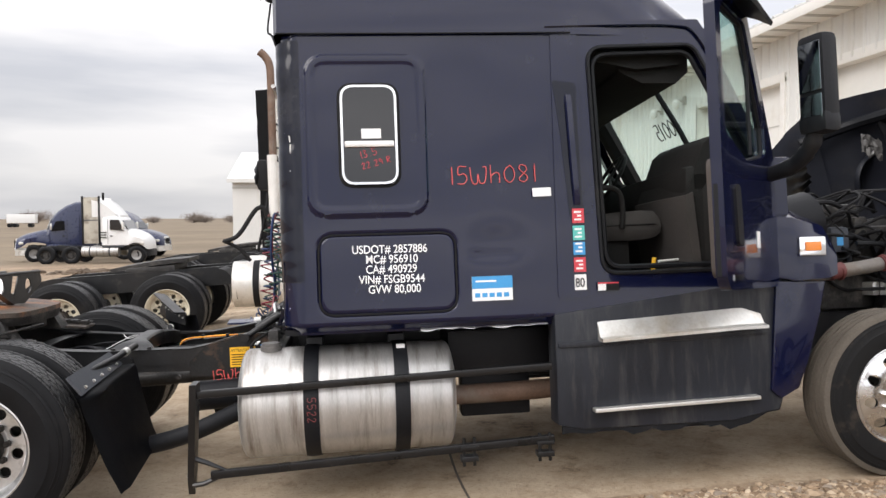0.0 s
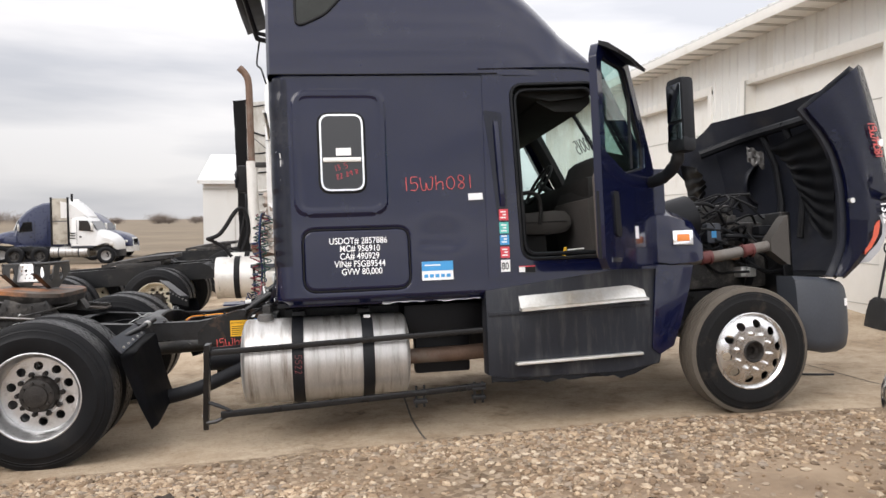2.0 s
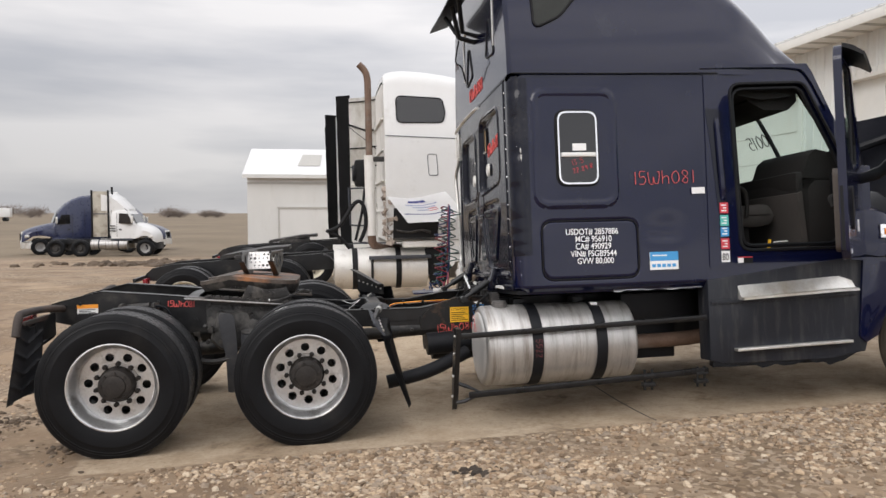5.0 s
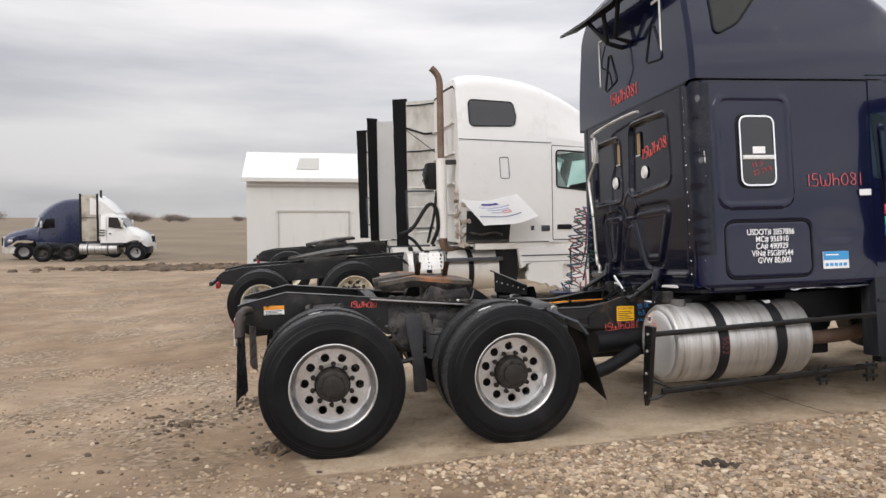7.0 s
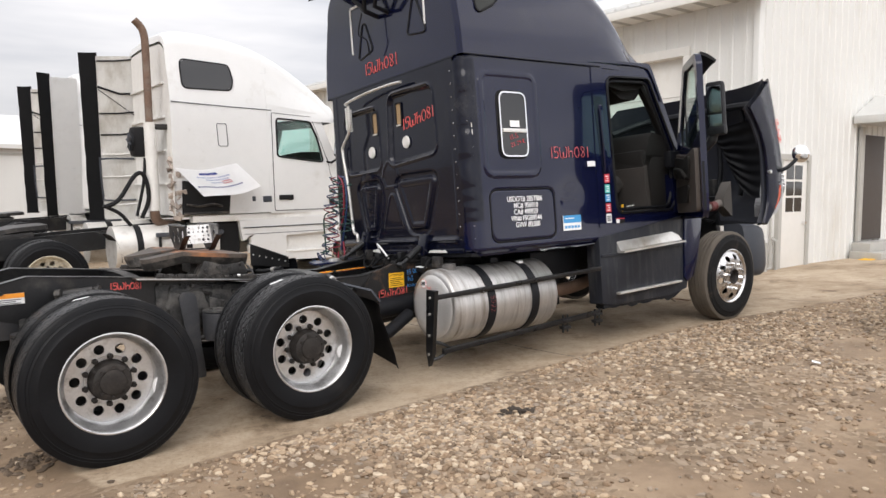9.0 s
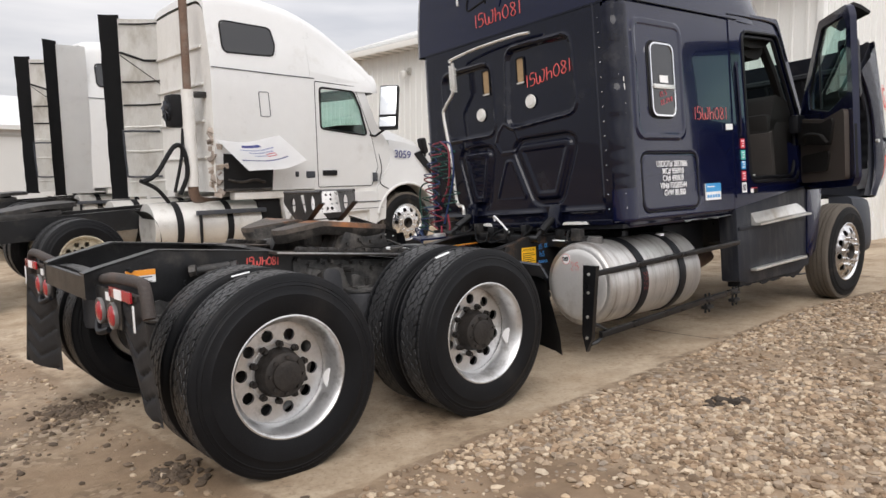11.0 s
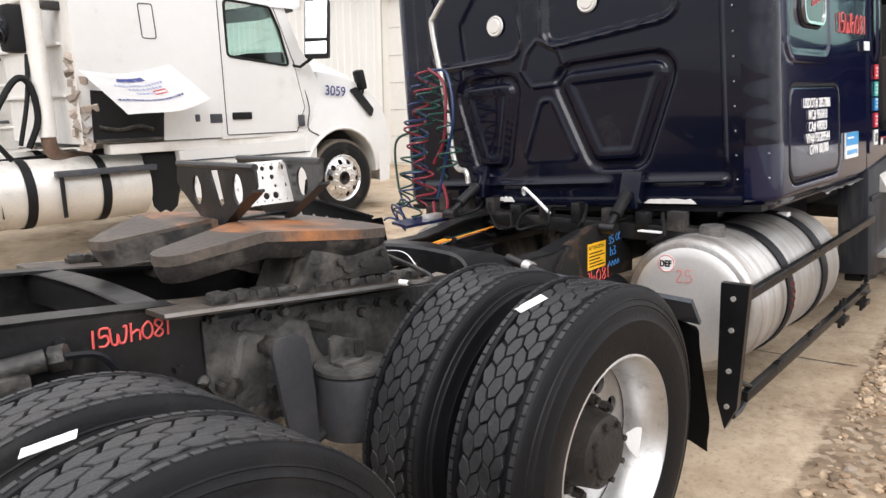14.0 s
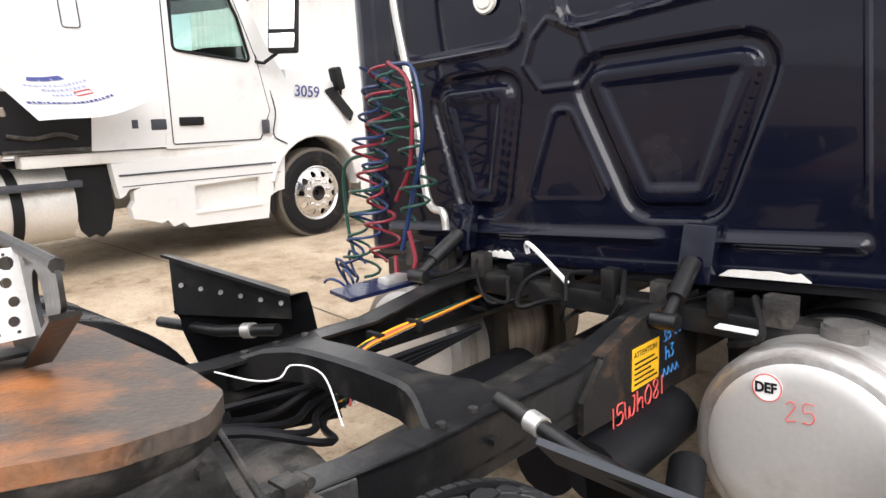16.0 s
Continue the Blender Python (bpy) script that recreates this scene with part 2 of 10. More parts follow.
MIRROR = material("mirror_glass", (0.85, 0.87, 0.88), 0.03, metal=1.0, vary=0.02, bump=0)
BLUE_PAINT = material("blue_truck_paint", (0.009, 0.015, 0.055), 0.3, vary=0.12, coat=0.4, bump=0.01)

# ---- mesh tools ----
def thing(name, label, category, group="", m=None, kind=""):
    """A top-level thing: an Empty at its base that parents its parts."""
    ob = new(name)
    ob.empty_display_size = 0.2
    if m is not None:
        ob.matrix_world = m
    return tagged(ob, label, category, group, kind)


def mesh_of(name, bm, mat, smooth=False, recalc=True):
    if recalc:
        bmesh.ops.recalc_face_normals(bm, faces=bm.faces)
    me = bpy.data.meshes.new(name)
    bm.to_mesh(me)
    bm.free()
    me.materials.append(mat)
    if smooth:
        me.polygons.foreach_set("use_smooth", [True] * len(me.polygons))
        me.set_sharp_from_angle(angle=radians(38))
    return me


def part(name, bm, mat, parent=None, label="", smooth=True, recalc=True):
    """Links a bmesh as one mesh object under a thing or a part."""
    ob = new(name, mesh_of(name, bm, mat, smooth, recalc))
    if parent is not None:
        ob.parent = parent
    if label:
        tagged(ob, label)
    return ob


def solid(name, bm, mat, label, category, group="", m=None, kind="", smooth=True):
    """A top-level thing that is one mesh."""
    ob = new(name, mesh_of(name, bm, mat, smooth))
    if m is not None:
        ob.matrix_world = m
    return tagged(ob, label, category, group, kind)


def again(name, ob, m, parent=None):
    """One more part on the same mesh."""
    c = new(name, ob.data)
    c.parent = parent if parent is not None else ob.parent
    c.matrix_basis = m
    return c


def box(lo, hi, bevel=0.0, bm=None, m=None):
    bm = bm or bmesh.new()
    c = [(a + b) / 2 for a, b in zip(lo, hi)]
    s = [abs(b - a) for a, b in zip(lo, hi)]
    mm = Matrix.Translation(c) @ Matrix.Diagonal((*s, 1))
    if m is not None:
        mm = m @ mm
    made = bmesh.ops.create_cube(bm, size=1, matrix=mm)["verts"]
    if bevel:
        edges = list({e for v in made for e in v.link_edges})
        bmesh.ops.bevel(bm, geom=edges, offset=min(bevel, 0.45 * min(s)), segments=2, affect="EDGES", profile=0.6)
    return bm


def cyl(p0, p1, r, seg=16, bm=None, r2=None, caps=True):
    bm = bm or bmesh.new()
    p0, p1 = Vector(p0), Vector(p1)
    d = p1 - p0
    m = Matrix.Translation((p0 + p1) / 2) @ d.to_track_quat("Z", "Y").to_matrix().to_4x4()
    bmesh.ops.create_cone(bm, cap_ends=caps, segments=seg, radius1=r, radius2=r if r2 is None else r2, depth=d.length, matrix=m)
    return bm


def tube(points, r, seg=8, bm=None, closed=False, caps=True):
    """A round tube along a line of points."""
    bm = bm or bmesh.new()
    pts = [Vector(p) for p in points]
    rings, up = [], None
    for i, p in enumerate(pts):
        a = pts[i - 1] if (i or closed) else p
        b = pts[(i + 1) % len(pts)] if (i < len(pts) - 1 or closed) else p
        d = (b - a).normalized()
        if up is None:
            up = d.orthogonal().normalized()
        up = (up - d * up.dot(d)).normalized()
        side = d.cross(up)
        rad = r[i] if isinstance(r, (list, tuple)) else r
        rings.append([bm.verts.new(p + (up * math.cos(k * math.tau / seg) + side * math.sin(k * math.tau / seg)) * rad) for k in range(seg)])
    pairs = list(zip(rings, rings[1:])) + ([(rings[-1], rings[0])] if closed else [])
    for a, b in pairs:
        for k in range(seg):
            bm.faces.new((a[k], a[(k + 1) % seg], b[(k + 1) % seg], b[k]))
    if caps and not closed:
        bm.faces.new(rings[0][::-1])
        bm.faces.new(rings[-1])
    return bm


def curve_points(points, steps=8):
    """A smooth line through the points."""
    p = [Vector(q) for q in points]
    p = [2 * p[0] - p[1]] + p + [2 * p[-1] - p[-2]]
    out = []
    for i in range(1, len(p) - 2):
        for k in range(steps):
            t = k / steps
            out.append(0.5 * (2 * p[i] + (p[i + 1] - p[i - 1]) * t + (2 * p[i - 1] - 5 * p[i] + 4 * p[i + 1] - p[i + 2]) * t * t
                              + (3 * p[i] - p[i - 1] - 3 * p[i + 1] + p[i + 2]) * t ** 3))
    return out + [p[-2]]


def lathe(profile, seg=48, bm=None, closed=False):
    """Turns a profile of (radius, y) round the y axis."""
    bm = bm or bmesh.new()
    rings = [[bm.verts.new((r * math.cos(k * math.tau / seg), y, r * math.sin(k * math.tau / seg))) for k in range(seg)] for r, y in profile]
    pairs = list(zip(rings, rings[1:])) + ([(rings[-1], rings[0])] if closed else [])
    for a, b in pairs:
        for k in range(seg):
            bm.faces.new((a[k], a[(k + 1) % seg], b[(k + 1) % seg], b[k]))
    return bm


def outline(corners, radius, steps=5):
    """A polygon with rounded corners, in two dimensions; radius for all corners or one each."""
    out, n = [], len(corners)
    for i, c in enumerate(corners):
        r = radius[i] if isinstance(radius, (list, tuple)) else radius
        c, a, b = Vector(c), Vector(corners[i - 1]), Vector(corners[(i + 1) % n])
        u, v = (a - c), (b - c)
        if r <= 0:
            out.append(tuple(c))
            continue
        ang = u.angle(v)
        d = min(r / math.tan(ang / 2), 0.49 * u.length, 0.49 * v.length)
        p, q = c + u.normalized() * d, c + v.normalized() * d
        for k in range(steps + 1):
            t = k / steps
            out.append(tuple((1 - t) ** 2 * p + 2 * t * (1 - t) * c + t * t * q))
    return out


def plate(outer, holes=(), depth=0.01, put=None, bm=None):
    """A flat plate with holes: outlines in (u, v), depth along w; put turns (u, v, w) into a place."""
    bm = bm or bmesh.new()
    put = put or (lambda u, v, w: (u, w, v))
    edges, loops = [], []
    for loop in (outer, *holes):
        vs = [bm.verts.new((u, v, 0)) for u, v in loop]
        loops.append(vs)
        edges += [bm.edges.new((vs[i - 1], vs[i])) for i in range(len(vs))]
    made = bmesh.ops.triangle_fill(bm, use_beauty=True, use_dissolve=False, edges=edges)["geom"]
    faces = [f for f in made if isinstance(f, bmesh.types.BMFace)]
    verts = {v for loop in loops for v in loop}
    if depth:
        top = {v: bm.verts.new((v.co.x, v.co.y, depth)) for v in verts}
        for f in faces:
            bm.faces.new([top[v] for v in reversed(f.verts)])
        for vs in loops:
            for i in range(len(vs)):
                bm.faces.new((vs[i - 1], vs[i], top[vs[i]], top[vs[i - 1]]))
        verts |= set(top.values())
    for v in verts:
        v.co = Vector(put(*v.co))
    return bm


def prism(points, y0, y1, bevel=0.0, bm=None):
    """An outline in (x, z) drawn out from y0 to y1."""
    bm = bm or bmesh.new()
    a = [bm.verts.new((x, y0, z)) for x, z in points]
    b = [bm.verts.new((x, y1, z)) for x, z in points]
    fs = [bm.faces.new(a), bm.faces.new(b[::-1])]
    for i in range(len(a)):
        fs.append(bm.faces.new((a[i - 1], b[i - 1], b[i], a[i])))
    if bevel:
        edges = list({e for f in fs for e in f.edges})
        bmesh.ops.bevel(bm, geom=edges, offset=bevel, segments=2, affect="EDGES", profile=0.6)
    return bm


def loft(rings, closed=True, caps=True, bm=None):
    """A skin over rings that have the same number of points."""
    bm = bm or bmesh.new()
    vs = [[bm.verts.new(p) for p in ring] for ring in rings]
    n = len(vs[0])
    for a, b in zip(vs, vs[1:]):
        for k in range(n if closed else n - 1):
            bm.faces.new((a[k], a[(k + 1) % n], b[(k + 1) % n], b[k]))
    if closed and caps:
        bm.faces.new(vs[0][::-1])
        bm.faces.new(vs[-1])
    return bm


def inside(p, poly):
    """Signed distance of p to a polygon, negative inside."""
    d, s = 1e9, 1
    n = len(poly)
    x, y = p
    for i in range(n):
        ax, ay = poly[i - 1]
        bx, by = poly[i]
        ex, ey, wx, wy = bx - ax, by - ay, x - ax, y - ay
        t = max(0, min(1, (wx * ex + wy * ey) / (ex * ex + ey * ey + 1e-12)))
        d = min(d, (wx - ex * t) ** 2 + (wy - ey * t) ** 2)
        if (ay > y) != (by > y) and x < (bx - ax) * (y - ay) / (by - ay) + ax:
            s = -s
    return s * math.sqrt(d)


def ease(a, b, x):
    t = max(0.0, min(1.0, (x - a) / (b - a)))
    return t * t * (3 - 2 * t)


def sheet(us, vs, place, bm=None):
    """A grid of quads over us and vs, placed by place(u, v)."""
    bm = bm or bmesh.new()
    g = [[bm.verts.new(place(u, v)) for v in vs] for u in us]
    for i in range(len(us) - 1):
        for k in range(len(vs) - 1):
            bm.faces.new((g[i][k], g[i + 1][k], g[i + 1][k + 1], g[i][k + 1]))
    return bm


def steps(a, b, n):
    return [a + (b - a) * i / n for i in range(n + 1)]


def writing(name, text, size, m, mat, parent=None, label="", thick=0.001, align="LEFT", spacing=1.0, narrow=1.0, bold=0.0):
    """Raised letters in the built-in font, as one mesh."""
    cu = bpy.data.curves.new(name, "FONT")
    cu.body, cu.size, cu.extrude, cu.align_x, cu.space_line, cu.offset = text, size, thick, align, spacing, bold
    tmp = bpy.data.objects.new(name, cu)
    scene.collection.objects.link(tmp)
    bpy.context.view_layer.update()
    me = bpy.data.meshes.new_from_object(tmp.evaluated_get(bpy.context.evaluated_depsgraph_get()))
    bpy.data.objects.remove(tmp)
    bpy.data.curves.remove(cu)
    me.transform(Matrix.Diagonal((narrow, 1, 1, 1)))
    me.materials.clear()
    me.materials.append(mat)
    ob = new(name, me)
    if parent is not None:
        ob.parent = parent
    ob.matrix_basis = m
    if label:
        tagged(ob, label)
    return ob


STROKES = {
    "1": [[(0.25, 0.0), (0.25, 1.0)]],
    "5": [[(0.6, 1.0), (0.15, 1.0), (0.12, 0.55), (0.45, 0.6), (0.6, 0.3), (0.4, 0.02), (0.05, 0.05)]],
    "W": [[(0.0, 0.95), (0.1, 0.1), (0.38, 0.02), (0.45, 0.55), (0.55, 0.05), (0.85, 0.12), (0.95, 0.9), (0.75, 0.95)]],
    "h": [[(0.05, 1.05), (0.05, 0.0)], [(0.05, 0.4), (0.35, 0.6), (0.55, 0.5), (0.55, 0.0)]],
    "0": [[(0.4, 1.0), (0.08, 0.7), (0.08, 0.25), (0.35, 0.0), (0.62, 0.25), (0.62, 0.7), (0.4, 1.0)]],
    "8": [[(0.55, 0.9), (0.25, 1.0), (0.15, 0.75), (0.6, 0.3), (0.4, 0.0), (0.12, 0.2), (0.55, 0.65), (0.55, 0.9)]],
    "3": [[(0.1, 0.95), (0.5, 0.95), (0.25, 0.58), (0.55, 0.35), (0.35, 0.0), (0.05, 0.1)]],
    "2": [[(0.1, 0.8), (0.35, 1.0), (0.55, 0.75), (0.1, 0.0), (0.6, 0.05)]],
    "9": [[(0.55, 0.75), (0.3, 1.0), (0.1, 0.75), (0.3, 0.5), (0.55, 0.75), (0.5, 0.0)]],
    "R": [[(0.1, 0.0), (0.1, 1.0), (0.5, 0.9), (0.45, 0.6), (0.1, 0.5), (0.6, 0.0)]],
    ".": [[(0.2, 0.05), (0.28, 0.05)]],
    " ": [],
}


def scrawl(name, text, height, put, mat, parent, label="", r=0.006, advance=0.82):
    """Paint-marker handwriting: strokes laid on a surface by put(u, v)."""
    bm = bmesh.new()
    u0 = 0.0
    for ch in text:
        for line in STROKES[ch]:
            fine = curve_points([(u0 + a, b, 0) for a, b in line], 4) if len(line) > 2 else [Vector((u0 + a, b, 0)) for a, b in line]
            tube([put(p.x * height, p.y * height) for p in fine], r, 5, bm)
        u0 += 1.15 if ch == "W" else 0.5 if ch in "1. " else advance
    return part(name, bm, mat, parent, label)

# ---- ground: one sheet to the horizon ----
SLOPE = Matrix(((0.99973, 0.00175, -0.02331, 0), (0.0, 0.9972, 0.07474, 0), (0.02337, -0.07472, 0.99693, 0), (0, 0, 0, 1)))


def ground_z(x, y):
    """Height of the yard: it rises towards the building, dips beside the truck and levels out far away."""
    rise = ease(1.35, 4.6, y)
    along = (0.0234 + 0.0125 * rise) * max(-5.0, min(11.0, x)) - 0.042 * rise * max(0.0, 1.2 - max(-5.0, x))
    if y < 1.35:
        across = 0.195 - 0.02 * ease(-2.6, -6, y) if y < -2.6 else -0.0749 * y if y < -1.1 else 0.0824 - 0.0325 * (y + 1.1)
    else:
        across = 0.0028 + 0.101 * rise
    z = along + across
    far = ease(13, 24, math.hypot(x - 2, y - 2))
    drop = -0.65 * ease(12, 31, y) - 0.3 * ease(31, 45, y) + 0.05
    return z * (1 - far) + drop * far


SLAB_EDGE, SLAB_SKEW, SLAB_TURN, SLAB_BACK = -1.41, 0.084, 4.3, 0.13


def slab_edge(x):
    """Where the concrete ends beside the truck: a line slightly askew to it that turns back past the door."""
    return SLAB_EDGE + SLAB_SKEW * max(-4.0, min(SLAB_TURN, x)) - SLAB_BACK * max(0.0, min(8.0, x) - SLAB_TURN)


def rough_z(x, y):
    """Small unevenness of the loose ground, none on the concrete."""
    off = ease(0.0, 0.3, max(slab_edge(x) - y, -1.6 - 0.06 * max(-2.0, min(8.0, y)) - x))
    if off <= 0:
        return 0.0
    return off * (0.022 * noise.noise((x * 1.3, y * 1.3, 0)) + 0.012 * noise.noise((x * 4.1, y * 4.1, 3)) - 0.012)


def ground_rows(lo, hi, fine):
    """Grid lines: close together near the middle, widening to the horizon."""
    out, v, step = [], lo, fine
    while v < hi:
        out.append(v)
        v += fine
    right, left, s = [], [], fine * 1.5
    a, b = out[-1], lo
    while a < 2600:
        a, b, s = a + s, b - s, s * 1.32
        right.append(a)
        left.append(b)
    return left[::-1] + out + right


def concrete_ground(name):
    """Ground material: worn concrete beside the trucks, dry mud and gravel elsewhere, field far off."""
    m = bpy.data.materials.new(name)
    m.use_nodes = True
    n, l = m.node_tree.nodes, m.node_tree.links
    b = n["Principled BSDF"]
    co = n.new("ShaderNodeTexCoord")

    def noise_node(scale, detail=6, rough=0.6):
        t = n.new("ShaderNodeTexNoise")
        t.inputs["Scale"].default_value, t.inputs["Detail"].default_value, t.inputs["Roughness"].default_value = scale, detail, rough
        l.new(co.outputs["Object"], t.inputs["Vector"])
        return t.outputs["Fac"]

    def ramp(fac, stops):
        r = n.new("ShaderNodeValToRGB")
        while len(r.color_ramp.elements) < len(stops):
            r.color_ramp.elements.new(0.5)
        for e, (p, c) in zip(r.color_ramp.elements, stops):
            e.position, e.color = p, (*c, 1)
        l.new(fac, r.inputs["Fac"])
        return r.outputs["Color"]

    def mix(fac, a, c):
        x = n.new("ShaderNodeMix")
        x.data_type = "RGBA"
        l.new(fac, x.inputs[0])
        l.new(a, x.inputs[6])
        l.new(c, x.inputs[7])
        return x.outputs[2]

    def ranged(value, lo, hi):
        r = n.new("ShaderNodeMapRange")
        r.interpolation_type = "SMOOTHSTEP"
        r.inputs["From Min"].default_value, r.inputs["From Max"].default_value = lo, hi
        l.new(value, r.inputs["Value"])
        return r.outputs["Result"]

    def math_node(op, a, c):
        x = n.new("ShaderNodeMath")
        x.operation = op
        for i, v in enumerate((a, c)):
            if isinstance(v, (int, float)):
                x.inputs[i].default_value = v
            else:
                l.new(v, x.inputs[i])
        return x.outputs[0]

    xyz = n.new("ShaderNodeSeparateXYZ")
    l.new(co.outputs["Object"], xyz.inputs[0])
    mud = ramp(noise_node(1.1, 10, 0.68), [(0.3, (0.155, 0.106, 0.068)), (0.5, (0.29, 0.21, 0.138)), (0.7, (0.41, 0.31, 0.21))])
    pebble = n.new("ShaderNodeTexVoronoi")
    pebble.inputs["Scale"].default_value = 26
    l.new(co.outputs["Object"], pebble.inputs["Vector"])
    stones = ramp(pebble.outputs["Color"], [(0.2, (0.15, 0.105, 0.067)), (0.6, (0.28, 0.21, 0.14)), (0.9, (0.42, 0.34, 0.255))])
    loose = mix(ranged(noise_node(0.9, 5), 0.42, 0.6), mud, stones)
    dark = ramp(noise_node(0.35, 6), [(0.35, (0.72, 0.66, 0.58)), (0.6, (1, 1, 1))])
    mult = n.new("ShaderNodeMix")
    mult.data_type, mult.blend_type = "RGBA", "MULTIPLY"
    mult.inputs[0].default_value = 1
    l.new(loose, mult.inputs[6])
    l.new(dark, mult.inputs[7])
    concrete = ramp(noise_node(0.9, 14, 0.78), [(0.30, (0.16, 0.113, 0.073)), (0.43, (0.345, 0.262, 0.176)), (0.52, (0.435, 0.345, 0.245)), (0.68, (0.54, 0.445, 0.33))])
    stain = ramp(noise_node(2.3, 10, 0.74), [(0.32, (0.30, 0.26, 0.23)), (0.42, (0.86, 0.83, 0.8)), (0.5, (1, 1, 1))])
    speck = ramp(noise_node(38, 4, 0.7), [(0.30, (0.62, 0.58, 0.54)), (0.46, (1, 1, 1)), (0.75, (1.0, 0.99, 0.97))])
    mc = n.new("ShaderNodeMix")
    mc.data_type, mc.blend_type = "RGBA", "MULTIPLY"
    mc.inputs[0].default_value = 1
    l.new(concrete, mc.inputs[6])
    l.new(stain, mc.inputs[7])
    ms = n.new("ShaderNodeMix")
    ms.data_type, ms.blend_type = "RGBA", "MULTIPLY"
    ms.inputs[0].default_value = 1
    l.new(mc.outputs[2], ms.inputs[6])
    l.new(speck, ms.inputs[7])
    mc = ms
    wob = math_node("MULTIPLY", math_node("SUBTRACT", noise_node(2.2, 8, 0.7), 0.5), 0.55)
    skew = math_node("MULTIPLY", math_node("MINIMUM", math_node("MAXIMUM", xyz.outputs["X"], -4.0), SLAB_TURN), SLAB_SKEW)
    skew = math_node("SUBTRACT", skew, math_node("MULTIPLY", math_node("MAXIMUM", math_node("SUBTRACT", math_node("MINIMUM", xyz.outputs["X"], 8.0), SLAB_TURN), 0.0), SLAB_BACK))
    from_edge = math_node("SUBTRACT", xyz.outputs["Y"], skew)
    edge_y = ranged(math_node("ADD", from_edge, math_node("MULTIPLY", wob, 0.32)), SLAB_EDGE - 0.012, SLAB_EDGE + 0.018)
    from_rear = math_node("ADD", xyz.outputs["X"], math_node("MULTIPLY", math_node("MINIMUM", math_node("MAXIMUM", xyz.outputs["Y"], -2.0), 8.0), 0.06))
    edge_x = ranged(math_node("ADD", from_rear, math_node("MULTIPLY", wob, 0.25)), -1.62, -1.58)
    on_slab = math_node("MULTIPLY", edge_y, edge_x)
    behind = ranged(math_node("ADD", xyz.outputs["Y"], math_node("MULTIPLY", wob, 4)), 14.0, 20.0)
    on_slab = math_node("MULTIPLY", on_slab, math_node("SUBTRACT", 1.0, behind))
    # mud tracked over the edges of the slab
    near_edge = math_node("MULTIPLY", ranged(math_node("ADD", from_edge, math_node("MULTIPLY", wob, 2.2)), SLAB_EDGE + 0.45, SLAB_EDGE + 0.05), 0.45)
    near_end = math_node("MULTIPLY", ranged(math_node("ADD", from_rear, math_node("MULTIPLY", wob, 1.6)), -1.15, -1.62), 0.6)
    tracked = math_node("MULTIPLY", math_node("MAXIMUM", near_edge, near_end), ranged(noise_node(3.1, 9, 0.75), 0.44, 0.60))
    slab = mix(tracked, mc.outputs[2], mult.outputs[2])
    yard = mix(on_slab, mult.outputs[2], slab)
    field = ramp(noise_node(0.05, 9, 0.7), [(0.35, (0.13, 0.095, 0.06)), (0.6, (0.2, 0.155, 0.1))])
    far = ranged(math_node("ADD", xyz.outputs["Y"], math_node("MULTIPLY", wob, 12)), 33.0, 38.0)
    l.new(mix(far, yard, field), b.inputs["Base Color"])
    b.inputs["Roughness"].default_value = 0.85
    bp = n.new("ShaderNodeBump")
    bp.inputs["Strength"].default_value, bp.inputs["Distance"].default_value = 0.6, 0.02
    l.new(noise_node(22, 8, 0.7), bp.inputs["Height"])
    l.new(bp.outputs["Normal"], b.inputs["Normal"])
    return m


xs, ys = ground_rows(-7, 9, 0.16), ground_rows(-6.5, 8, 0.16)
bm = sheet(xs, ys, lambda x, y: (x, y, ground_z(x, y) + rough_z(x, y)))
tagged(part("ground", bm, concrete_ground("yard_ground")), "stained concrete apron meeting dry mud and gravel yard", "ground", kind="structure")

# ---- the navy truck: wheels ----
def circle(r, n, cx=0.0, cy=0.0, turn=0.0):
    return [(cx + r * math.cos(turn + k * math.tau / n), cy + r * math.sin(turn + k * math.tau / n)) for k in range(n)]


